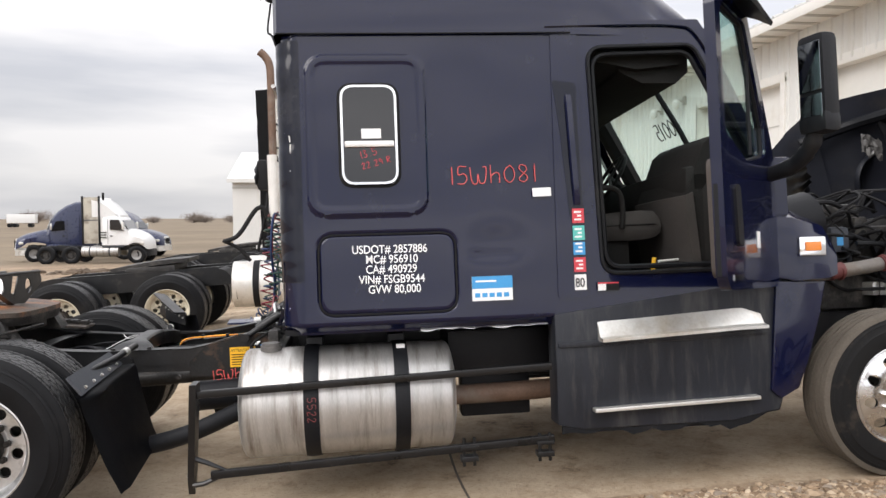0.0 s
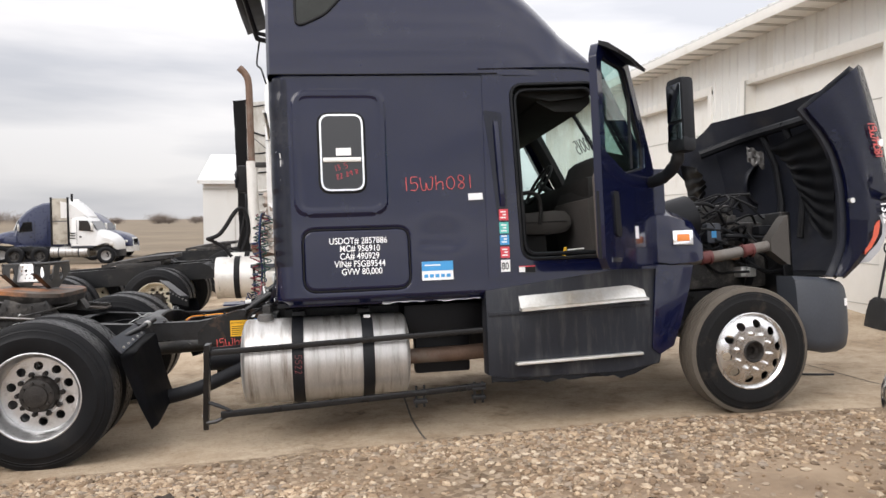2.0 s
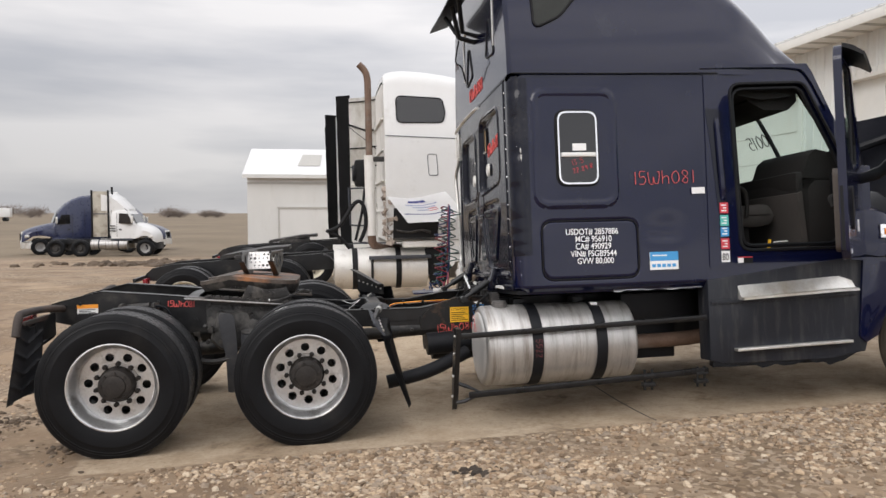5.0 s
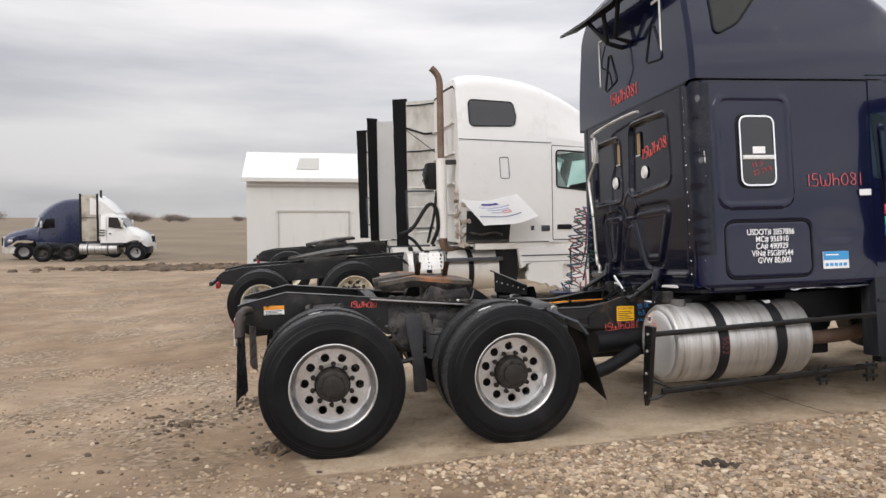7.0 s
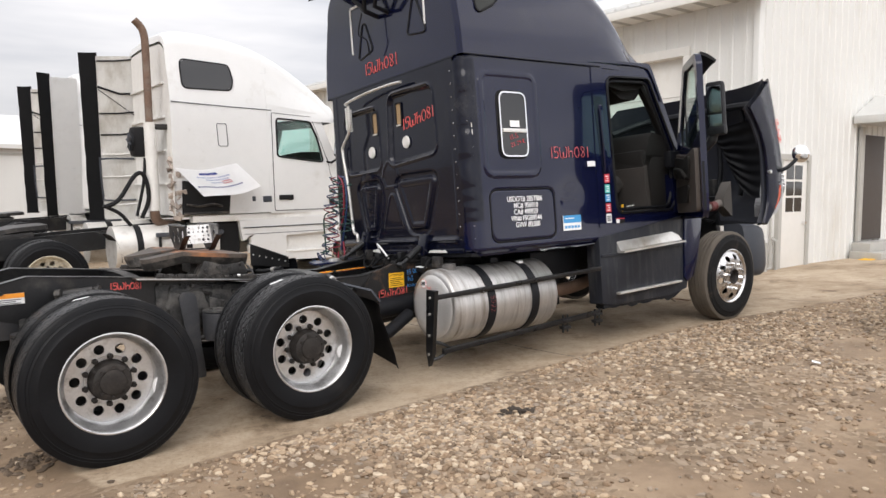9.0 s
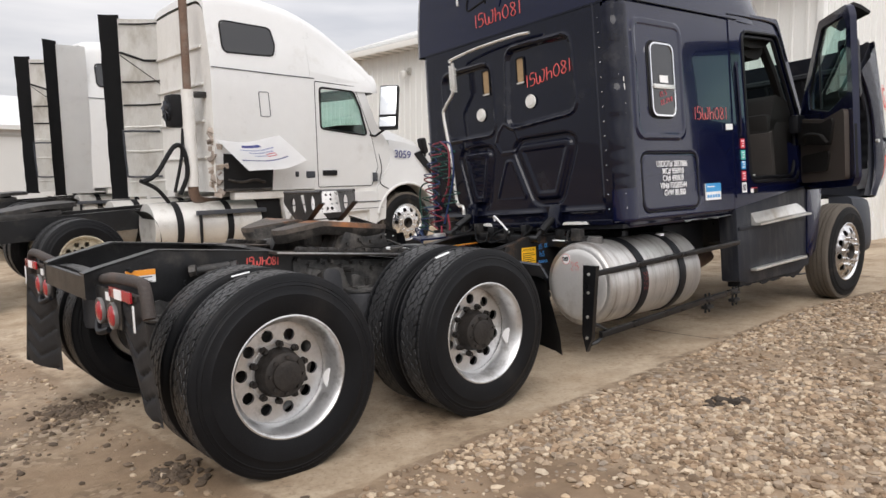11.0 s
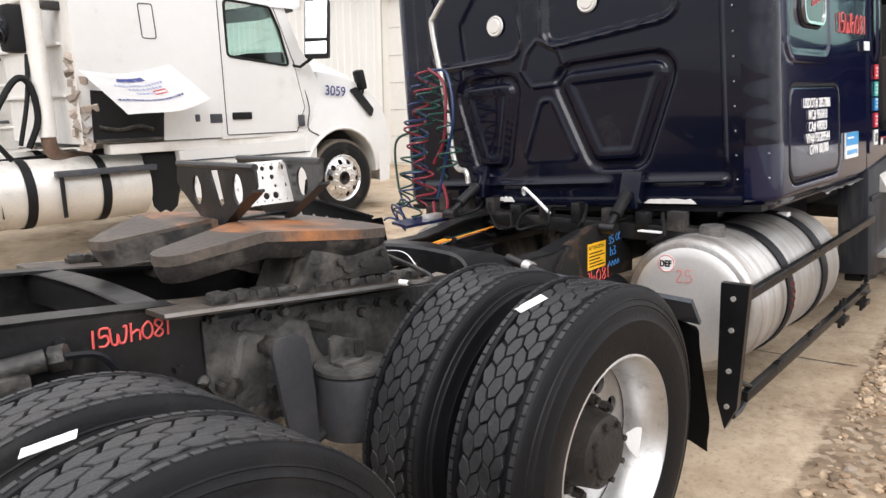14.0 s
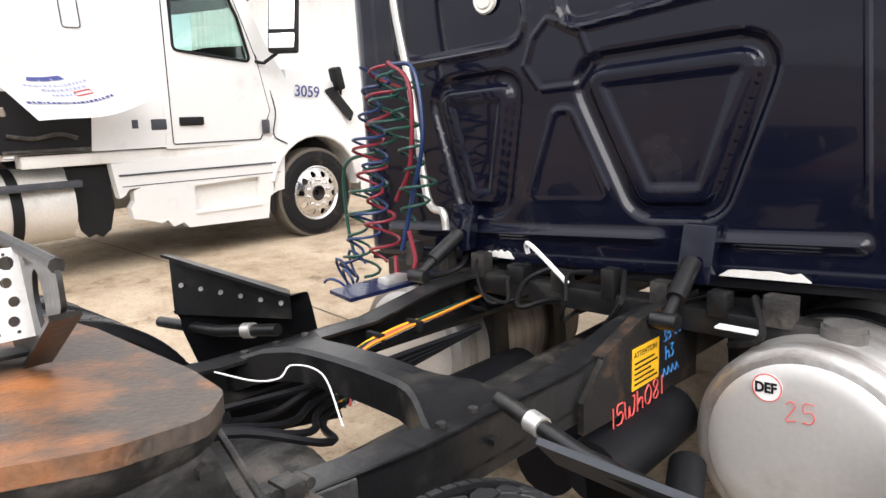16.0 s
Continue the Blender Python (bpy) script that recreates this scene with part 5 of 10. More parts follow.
# suspension between the axles
PADDLE = material("grey_rubber_paddle", (0.034, 0.035, 0.039), 0.5, vary=0.25, spec=0.4, dirt=(0.09, 0.085, 0.08), dirt_amount=0.25)
for side in (-1, 1):
    for x in (-0.40, -1.62):
        bm = lathe([(0.0, 0.2), (0.10, 0.2), (0.116, 0.192), (0.120, 0.175), (0.119, 0.10), (0.123, 0.05), (0.115, 0.0), (0.0, 0.0)], 28)
        bmesh.ops.transform(bm, matrix=Matrix.Translation((x, sy(side, 0.52), 0.57)) @ Matrix.Rotation(radians(90), 4, "X"), verts=bm.verts)
        spring = part("air_spring", bm, PADDLE, truck, "dusty grey rubber air spring")
        part("spring_seat", cyl((x, sy(side, 0.52), 0.772), (x, sy(side, 0.52), 0.784), 0.118, 28), MOUNT_GREY, spring, "greasy steel top plate")
        bm = loft([[(x + a, sy(side, y), z) for a, z in ((-0.055, 0.784), (0.06, 0.784), (0.06, 0.835), (-0.03, 0.872), (-0.055, 0.865))] for y in (0.475, 0.487)])
        box((x - 0.055, min(sy(side, 0.475), sy(side, 0.545)), 0.784), (x + 0.06, max(sy(side, 0.475), sy(side, 0.545)), 0.796), 0.002, bm)
        part("seat_bracket", bm, MOUNT_GREY, spring, "greasy folded bracket")
        part("seat_stud", cyl((x + 0.03, sy(side, 0.52), 0.79), (x + 0.03, sy(side, 0.52), 0.845), 0.014, 8), GREASE, spring)
    cast = outline([(-0.77, 0.70), (-0.735, 0.84), (-0.705, 0.945), (-0.61, 0.905), (-0.52, 0.935), (-0.455, 0.915), (-0.43, 0.82), (-0.385, 0.75), (-0.46, 0.64), (-0.70, 0.62)], [0.03, 0.08, 0.03, 0.08, 0.03, 0.03, 0.08, 0.03, 0.05, 0.05], 4)
    bm = loft([[(-0.585 + (x + 0.585) * c, sy(side, y), 0.79 + (z - 0.79) * c) for x, z in cast] for y, c in ((0.356, 1.04), (0.366, 1.02), (0.392, 0.96), (0.405, 0.90))])
    bracket = part("shock_bracket", bm, MOUNT_GREY, truck, "grease-caked cast suspension bracket", smooth=False)
    rnd = random.Random(14)
    for k in range(11):
        x, z = rnd.uniform(-0.80, -0.40), rnd.uniform(0.62, 0.88)
        part("bolt", cyl((x, sy(side, 0.356), z), (x, sy(side, 0.41 + 0.02 * rnd.random()), z), rnd.choice((0.014, 0.018, 0.022)), 6), GREASE, bracket, smooth=False)
    for k in range(14):
        x, z, r = rnd.uniform(-0.82, -0.36), rnd.uniform(0.60, 0.90), rnd.uniform(0.012, 0.03)
        lump = lathe([(0.0, -1.1), (0.55, -0.85), (0.9, -0.3), (1.0, 0.2), (0.8, 0.5)], 8)
        for v in lump.verts:
            v.co *= 1 + 0.35 * noise.noise(v.co * 2.3 + Vector((k, 0, 0)))
        bmesh.ops.transform(lump, matrix=Matrix.Translation((x, sy(side, 0.362), z)) @ Matrix.Diagonal((r * 1.2, r * (1 if side < 0 else -1), r, 1)), verts=lump.verts)
        part("grease_lump", lump, MOUNT_GREY, bracket)
    part("shock_eye", cyl((-0.615, sy(side, 0.39), 0.875), (-0.615, sy(side, 0.51), 0.875), 0.032, 14), GREASE, bracket)
    part("stud", cyl((-0.455, sy(side, 0.37), 0.895), (-0.435, sy(side, 0.46), 0.893), 0.017, 8), GREASE, bracket)
    bm = prism(outline([(-0.695, 0.940), (-0.568, 0.925), (-0.552, 0.75), (-0.548, 0.58), (-0.52, 0.30), (-0.63, 0.30), (-0.638, 0.58), (-0.668, 0.75)], [0.058, 0.058, 0.05, 0.05, 0.02, 0.02, 0.05, 0.05], 7), sy(side, 0.515), sy(side, 0.530), 0.004)
    part("rubber_flap", bm, PADDLE, truck, "grey rubber paddle flap")
    bm = tube(curve_points([(-0.95, sy(side, 0.5), 0.62), (-0.75, sy(side, 0.52), 0.55), (-0.45, sy(side, 0.5), 0.6), (-0.1, sy(side, 0.5), 0.58)], 5), 0.02, 8)
    part("spring_beam", bm, GREASE, truck)
    for x in (0.0, -1.3):
        part("brake_drum", cyl((x, sy(side, 0.62), HUB), (x, sy(side, 0.86), HUB), 0.205, 28), GREASE, truck)
        part("brake_chamber", cyl((x + 0.28, sy(side, 0.52), HUB + 0.12), (x + 0.46, sy(side, 0.52), HUB + 0.14), 0.085, 16), FRAME_BLACK, truck)
part("drive_shaft", cyl((-1.2, MID, 0.55), (3.0, MID, 0.72), 0.055, 14), GREASE, truck)
bm = box((-0.12, -0.08, 0.50), (0.36, 0.28, 0.80), 0.1)
part("differential", bm, GREASE, truck, "dusty rounded differential housing")
for side in (-1, 1):
    bm = cyl((1.05, sy(side, 0.16), 0.52), (1.60, sy(side, 0.16), 0.52), 0.11, 20)
    part("air_reservoir", bm, BLACK_PLASTIC, truck)
for k in range(4):
    pts = curve_points([(-0.1, 0.32 - 0.03 * k, 0.80), (0.15, 0.25 - 0.05 * k, 0.83 + 0.01 * k), (0.4, 0.30 - 0.09 * k, 0.77), (0.62, 0.3, 0.80 - 0.03 * k), (1.3, 0.30, 0.80)], 6)
    part("air_line", tube(pts, 0.011, 6), BLACK_PLASTIC, truck)
part("air_line", tube(curve_points([(0.05, 0.35, 0.82), (0.22, 0.24, 0.86), (0.40, 0.20, 0.86), (0.60, 0.26, 0.82)], 5), 0.010, 6), RUBBER, truck)
part("pale_wire", tube(curve_points([(0.30, 0.40, 0.90), (0.36, 0.30, 0.88), (0.40, 0.24, 0.89), (0.45, 0.25, 0.91), (0.44, 0.10, 0.92), (0.34, -0.10, 0.87)], 6), 0.0026, 5), WHITE_DECAL, truck)
for k, mat in enumerate((HOSE_RED, YELLOW, HOSE_GREEN, RED_INK, WHITE_DECAL, ORANGE)):
    pts = curve_points([(0.62 + 0.02 * k, 0.30, 0.70), (0.74, 0.36 - 0.009 * k, 0.83 + 0.006 * (k % 3)), (0.95, 0.40 - 0.008 * k, 0.85 + 0.008 * (k % 2)), (1.15, 0.42 - 0.008 * k, 0.85 + 0.006 * (k % 3)), (1.5, 0.44, 0.86)], 5)
    part("loom_wire", tube(pts, 0.0055, 5), mat, truck)
for x in (0.86, 1.04):
    part("loom_tie", box((x, 0.345, 0.835), (x + 0.02, 0.42, 0.872), 0.004), INK, truck)

# rear end: lamp arms, lamps and creased mud flaps
ARM_RUST = material("dark_rusty_arm", (0.04, 0.031, 0.027), 0.7, vary=0.4, scale=9, bump=0.3, dirt=(0.12, 0.07, 0.045), dirt_amount=0.32)


def flap_sheet(ti, to, bi, bo, bow):
    """A rubber flap between four corners, bowed and pressed with a herringbone of creases."""
    ti, to, bi, bo = [Vector(p) for p in (ti, to, bi, bo)]

    def place(a, b):
        p = ti.lerp(to, a).lerp(bi.lerp(bo, a), b)
        chevron = (b * 5 + 1.6 * abs(a - 0.5)) % 1.0
        p.x += bow * math.sin(math.pi * a) * (0.3 + b) + 0.015 * (1 - ease(0.0, 0.16, abs(chevron - 0.5))) * (0.06 < a < 0.94)
        return p

    bm = sheet(steps(0, 1, 22), steps(0, 1, 48), place)
    bmesh.ops.solidify(bm, geom=bm.faces[:], thickness=0.012)
    return bm


FLAPS = {-1: ((-1.915, -0.64, 0.965), (-1.93, -1.08, 0.975), (-1.885, -0.87, 0.475), (-1.94, -1.30, 0.455)),
         1: ((-1.895, 0.67, 0.95), (-1.975, 1.08, 0.91), (-1.885, 0.70, 0.315), (-1.985, 1.29, 0.305))}
for side in (-1, 1):
    reach = 1.02 if side < 0 else 0.92
    arm = part("flap_hanger", tube(curve_points([(-1.88, sy(side, 0.36), 1.00), (-1.905, sy(side, 0.62), 1.03), (-1.91, sy(side, reach), 1.045), (-1.915, sy(side, reach + 0.085), 1.02), (-1.92, sy(side, reach + 0.13), 0.90)], 5), 0.028, 10), ARM_RUST, truck, "rusty flap hanger arm")
    part("flap_clamp", box((-1.935, min(sy(side, 0.60), sy(side, reach)), 0.955), (-1.90, max(sy(side, 0.60), sy(side, reach)), 0.985), 0.006), ARM_RUST, arm)
    part("mud_flap", flap_sheet(*FLAPS[side], -0.02), PADDLE, truck, "worn grey rubber mud flap, creased and leaning")
    part("marker_strip", box((-1.957, sy(side, 0.70), 0.955), (-1.945, sy(side, 1.02), 1.005), 0.004), RED, arm)
    part("marker_white", box((-1.961, sy(side, 0.80), 0.957), (-1.955, sy(side, 0.90), 1.003)), WHITE_DECAL, arm)
    part("white_edge", box((-1.957, sy(side, 1.04), 0.83), (-1.950, sy(side, 1.055), 0.95), 0.002, None), WHITE_DECAL, arm)
    for y in (0.49, 0.70):
        bm = lathe([(0.0, 0.0), (0.058, 0.0), (0.060, -0.005), (0.063, -0.005), (0.066, 0.0), (0.066, 0.012), (0.0, 0.012)], 26)
        lamp = part("tail_lamp", bm, material("pale_lamp_rim", (0.16, 0.15, 0.145), 0.55, vary=0.2), truck, "round red tail lamp with pale rim")
        lamp.matrix_basis = pose(-1.948, sy(side, y), 0.860, 0, 0, -90)
        part("lens", lathe([(0.0, -0.016), (0.03, -0.014), (0.048, -0.006), (0.053, 0.004)], 24), RED, lamp)
    part("lamp_plate", box((-1.935, sy(side, 0.40), 0.80), (-1.920, sy(side, 0.80), 0.98), 0.004), FRAME_BLACK, truck)
    part("lamp_tag", box((-1.941, sy(side, 0.585), 0.925), (-1.936, sy(side, 0.645), 0.965)), WHITE_DECAL, truck)
    part("lamp_cable", tube(curve_points([(-1.94, sy(side, 0.42), 0.80), (-1.97, sy(side, 0.54), 0.765), (-1.95, sy(side, 0.64), 0.785)], 5), 0.016, 6), BLACK_PLASTIC, truck)
    # air valve and bolts on the rail ahead of the lamps
    valve = part("air_valve", cyl((-1.42, sy(side, 0.357), 0.985), (-1.22, sy(side, 0.40), 1.0), 0.028, 12, box((-1.36, min(sy(side, 0.357), sy(side, 0.43)), 0.84), (-1.26, max(sy(side, 0.357), sy(side, 0.43)), 0.985), 0.015)), GREASE, truck, "greasy air valve bolted to the rail")
    for x in (-1.44, -1.20):
        part("fitting", cyl((x, sy(side, 0.38), 0.99), (x + 0.03, sy(side, 0.40), 0.995), 0.034, 8), GREASE, valve)
    part("valve_line", tube(curve_points([(-1.20, sy(side, 0.40), 1.0), (-1.10, sy(side, 0.42), 0.98), (-1.05, sy(side, 0.42), 0.88), (-1.08, sy(side, 0.40), 0.80)], 5), 0.010, 6), BLACK_PLASTIC, valve)

# quarter flaps in front of the drive wheels: sloping clamp plate, then a flap that bulges out below it
NEAR = [(0.558, 0.792), (0.582, 0.765), (0.590, 0.712), (0.628, 0.60), (0.692, 0.42), (0.756, 0.250)]
DEEP = [(0.562, 0.832), (0.635, 0.838), (0.655, 0.810), (0.685, 0.66), (0.728, 0.48), (0.760, 0.345)]
for side in (-1, 1):
    near, deep = curve_points([(x, z, 0) for x, z in NEAR], 3), curve_points([(x, z, 0) for x, z in DEEP], 3)
    rows = []
    for k, (a, b) in enumerate(zip(near, deep)):
        low = k / (len(near) - 1)
        out = 1.205 - 0.03 * ease(0.8, 1.0, low)
        row = []
        for q in (0.0, 0.04, 0.12, 0.24, 0.38, 0.55, 0.75, 1.0):
            c = a.lerp(b, q)
            bulge = 0.034 * math.sin(math.pi * min(1.0, q * 2.2)) * ease(0.0, 0.16, low) * (1 - ease(0.2, 0.55, low)) - 0.026 * ease(0.12, 0.0, q)
            row.append((c.x + bulge, sy(side, out - 0.66 * q), c.y) if side < 0 else (c.x + bulge - 0.07 + 0.20 * q, sy(side, 0.77 - 0.34 * q), c.y + 0.15 + 0.01 * q))
        rows.append(row)
    bm = loft(rows, closed=False)
    bmesh.ops.solidify(bm, geom=bm.faces[:], thickness=0.014)
    flap = part("front_mud_flap", bm, BLACK_PLASTIC, truck, "black plastic mud flap ahead of the drive wheel")
    if side < 0:
        clamp = loft([[(x, sy(side, y), z) for x, z in ((x0, z0), (x1, z1), (x1 + 0.012, z1 + 0.010), (x0 + 0.010, z0 + 0.012))] for y, x0, z0, x1, z1 in ((1.205, 0.488, 0.882, 0.560, 0.790), (0.9, 0.488, 0.892, 0.560, 0.808), (0.54, 0.488, 0.905, 0.562, 0.830))])
        part("flap_clamp", clamp, GREY_PLASTIC, flap, "grey clamp plate")
        for k in range(5):
            q = (k + 0.5) / 5
            x, y, z = 0.552 + 0.002 * q, sy(side, 1.195 - 0.64 * q), 0.812 + 0.036 * q
            part("bolt", cyl((x, y, z), (x + 0.012, y, z + 0.014), 0.009, 8), STEP_ALU, flap)
    part("fender_tube", tube([(0.60, sy(side, 0.355), 0.92), (0.545, sy(side, 0.62), 0.880), (0.50, sy(side, 0.95), 0.865)], 0.02, 10), FRAME_BLACK, truck)
    part("tube_clamp", cyl((0.578, sy(side, 0.46), 0.904), (0.570, sy(side, 0.50), 0.898), 0.026, 14), STEP_ALU, truck)

# fuel tank, straps, guard rails
GREASE_CAP = material("dull_grey_cap", (0.16, 0.155, 0.15), 0.5, metal=0.5, vary=0.25)
for side in (-1, 1):
    y, z, r = sy(side, 0.79), 0.60, 0.315
    if side > 0:
        x0, x1 = 1.55, 2.5
    else:
        x0, x1 = 1.34, 2.545
    bm = bmesh.new()
    rings = []
    for x, k in ((x0, 0.90), (x0 + 0.012, 0.965), (x0 + 0.03, 1.0), (x1 - 0.03, 1.0), (x1 - 0.012, 0.965), (x1, 0.90)):
        rings.append([(x, y + r * k * math.cos(a), z + r * k * math.sin(a)) for a in [i * math.tau / 56 for i in range(56)]])
    loft(rings, bm=bm)
    for f in bm.faces:
        f.smooth = True
    tank = part("fuel_tank", bm, TANK_ALU, truck, "scuffed round aluminium fuel tank with black straps")
    for xe, out in ((x0, -1), (x1, 1)):
        dome = lathe([(0.0, -0.022), (0.12, -0.019), (0.22, -0.011), (0.262, -0.002), (0.270, 0.006)], 48)
        end = part("tank_end", dome, TANK_END, tank, "pale satin tank end")
        end.matrix_basis = pose(xe + 0.004 * out, y, z, 0, 0, 90 * out)
    for xs_ in ((1.735, 2.245) if side < 0 else (1.8, 2.25)):
        bm = loft([[(xs_ + dx, y + (r + dr) * math.cos(a), z + (r + dr) * math.sin(a)) for a in [i * math.tau / 56 for i in range(56)]] for dx, dr in ((-0.042, 0.001), (-0.042, 0.009), (-0.02, 0.012), (0.02, 0.012), (0.042, 0.009), (0.042, 0.001))], caps=False)
        part("tank_strap", bm, BLACK_PLASTIC, tank, "black tank strap")
        part("strap_bracket", box((xs_ - 0.05, sy(side, 0.44), 0.42), (xs_ + 0.05, sy(side, 0.58), 0.95), 0.01), FRAME_BLACK, tank)
    if side < 0:
        cap = part("filler_cap", cyl((1.50, -0.84, 0.90), (1.50, -0.845, 0.935), 0.062, 10, cyl((1.50, -0.845, 0.93), (1.50, -0.846, 0.95), 0.055, 10)), GREASE_CAP, tank, "dull grey filler cap")
        part("strap_tag", box((2.225, -0.935, 0.865), (2.275, -0.88, 0.915), 0.002, None, None), WHITE_DECAL, tank)
        scrawl("strap_mark", "5522", 0.045, lambda u, v: Vector((1.715 + v, -0.79 - 0.3285 * math.sin(1.38 + u / 0.33), 0.60 + 0.3285 * math.cos(1.38 + u / 0.33))), material("faded_red_marker", (0.16, 0.035, 0.035), 0.6, bump=0), tank, "", 0.0022)
        sticker = part("def_sticker", lathe([(0.0, 0.0), (0.040, 0.0), (0.040, 0.003)], 24), WHITE_DECAL, tank, "round white decal crossed with a red ring")
        sticker.matrix_basis = pose(1.322, -0.70, 0.795, 0, 0, -90) @ pose(0, -0.002, 0)
        part("decal_ring", lathe([(0.037, -0.0015), (0.040, -0.0015), (0.040, 0.0005)], 24), RED_INK, sticker)
        writing("decal_text", "DEF", 0.040, pose(1.3175, -0.668, 0.782, 90, 0, -90), INK, tank, thick=0.0005, bold=0.0016, narrow=0.85)
        scrawl("red_scribble", "25", 0.055, lambda u, v: Vector((1.3125, -0.745 - u, 0.715 + v)), RED_INK, tank, "", 0.0016)
GLOSS_BLACK = material("chipped_gloss_black", (0.0062, 0.0064, 0.0072), 0.30, vary=0.3, spec=0.45, bump=0.06, dirt=(0.05, 0.043, 0.037), dirt_amount=0.16, dirt_scale=7)
guard = part("upper_guard_rail", box((1.13, -1.155, 0.735), (3.12, -1.125, 0.775), 0.006, None, Matrix.Translation((0, 0, -0.035)) @ Matrix.Rotation(radians(-1.6), 4, "Y")), GLOSS_BLACK, truck, "black guard rail along the tank")
low = part("lower_guard_rail", box((1.20, -1.15, 0.255), (3.12, -1.115, 0.30), 0.006, None, Matrix.Translation((0, 0, -0.02)) @ Matrix.Rotation(radians(-2.4), 4, "Y")), GLOSS_BLACK, truck, "black lower guard rail with chipped paint")
bm = loft([[(1.062 + 0.06 * (z - 0.22) + d, y, z) for y, z in ((-1.17, 0.81), (-1.055, 0.81), (-1.065, 0.32), (-1.105, 0.20), (-1.15, 0.30))] for d in (0.0, 0.036)])
post = part("guard_post", bm, GLOSS_BLACK, truck, "bent black guard post with bolts")
for z in (0.30, 0.45, 0.62, 0.75):
    part("bolt", cyl((1.066 + 0.06 * (z - 0.22), -1.11, z), (1.054 + 0.06 * (z - 0.22), -1.11, z), 0.011, 8), STEP_ALU, post)
bm = tube([(1.09, -1.125, 0.405), (1.17, -1.13, 0.375), (1.29, -1.13, 0.318), (1.15, -1.13, 0.262), (1.09, -1.125, 0.255)], 0.015, 8)
part("guard_brace", bm, FRAME_BLACK, truck)
for x in (2.56, 3.0):
    bm = box((x, -1.16, 0.29), (x + 0.10, -1.10, 0.32), 0.004)
    box((x, -1.16, 0.36), (x + 0.10, -1.10, 0.38), 0.004, bm)
    for k in (0.02, 0.08):
        cyl((x + k, -1.13, 0.26), (x + k, -1.13, 0.42), 0.010, 6, bm)
    part("u_bolt_clamp", bm, FRAME_BLACK, truck)
part("exhaust_pipe", tube(curve_points([(2.5, -0.62, 0.55), (3.2, -0.62, 0.56), (3.6, -0.55, 0.6)], 4), 0.062, 14), RUST_PIPE, truck, "rusty exhaust pipe behind the tank")
part("tail_pipe", tube(curve_points([(0.62, -0.62, 0.33), (0.95, -0.62, 0.40), (1.30, -0.50, 0.52)], 4), 0.055, 14), BLACK_PLASTIC, truck, "black pipe stub")
part("muffler", cyl((0.98, -0.37, 0.58), (1.45, -0.37, 0.60), 0.095, 18), BLACK_PLASTIC, truck)
part("underbody", box((2.55, -0.75, 0.72), (3.2, 0.75, 0.98), 0.03), BLACK_PLASTIC, truck)
part("battery_box", box((2.65, -0.6, 0.40), (3.1, -0.46, 0.72), 0.02), BLACK_PLASTIC, truck)

# cab supports between rail and sleeper
for side in (-1, 1):
    bm = cyl((1.30, sy(side, 0.42), 0.955), (1.52, sy(side, 0.40), 1.09), 0.018, 12)
    cyl((1.37, sy(side, 0.415), 1.0), (1.51, sy(side, 0.40), 1.085), 0.030, 12, bm)
    cyl((1.295, sy(side, 0.46), 0.95), (1.295, sy(side, 0.38), 0.95), 0.026, 12, bm)
    part("cab_shock", bm, FRAME_BLACK, truck, "cab damper with black sleeve")
    bm = prism([(1.50, 1.02), (1.56, 1.02), (1.585, 1.20), (1.55, 1.20)], sy(side, 0.35), sy(side, 0.46), 0.006)
    part("cab_bracket", bm, NAVY_SHADED, truck)
part("cab_crossbeam", box((1.48, -0.8, 0.87), (1.58, 0.98, 0.95), 0.01), FRAME_BLACK, truck)
part("pale_hook", tube(curve_points([(1.45, 0.02, 0.97), (1.43, 0.10, 1.05), (1.42, 0.16, 1.10), (1.44, 0.19, 1.09), (1.45, 0.19, 1.06)], 5), 0.009, 8), WHITE_DECAL, truck, "white bent air line hook")
part("tool_tag", box((1.36, -0.66, 0.935), (1.40, -0.54, 0.94)), WHITE_DECAL, truck)
# blue rail beside the left chassis rail, and left quarter plate
bm = loft([[(0.47, 0.95, 1.13), (0.47, 0.95, 0.93), (0.478, 0.962, 0.93), (0.478, 0.962, 1.13)], [(0.70, 0.60, 1.01), (0.70, 0.60, 0.92), (0.708, 0.612, 0.92), (0.708, 0.612, 1.01)]])
deck = part("deck_bracket", bm, FRAME_BLACK, truck, "bent black flap bracket with rivets", smooth=False)
part("bracket_ledge", loft([[(0.47, 0.95, 1.13), (0.40, 0.86, 1.15), (0.40, 0.86, 1.16), (0.47, 0.95, 1.14)], [(0.70, 0.60, 1.01), (0.64, 0.52, 1.02), (0.64, 0.52, 1.03), (0.70, 0.60, 1.02)]]), FRAME_BLACK, deck, smooth=False)
for k in range(6):
    f = (k + 0.5) / 6
    part("rivet", cyl((0.468 + 0.23 * f, 0.945 - 0.35 * f, 1.04 - 0.07 * f), (0.462 + 0.23 * f, 0.937 - 0.35 * f, 1.04 - 0.07 * f), 0.008, 6), STEP_ALU, deck)
part("blue_deck_edge", loft([[(x, y, z) for y, z in ((0.66, 0.90), (0.78, 0.915), (0.78, 0.93), (0.66, 0.915))] for x in (1.0, 1.35, 1.9)]), BLUE_PAINT, truck, "dark blue painted deck sheet")
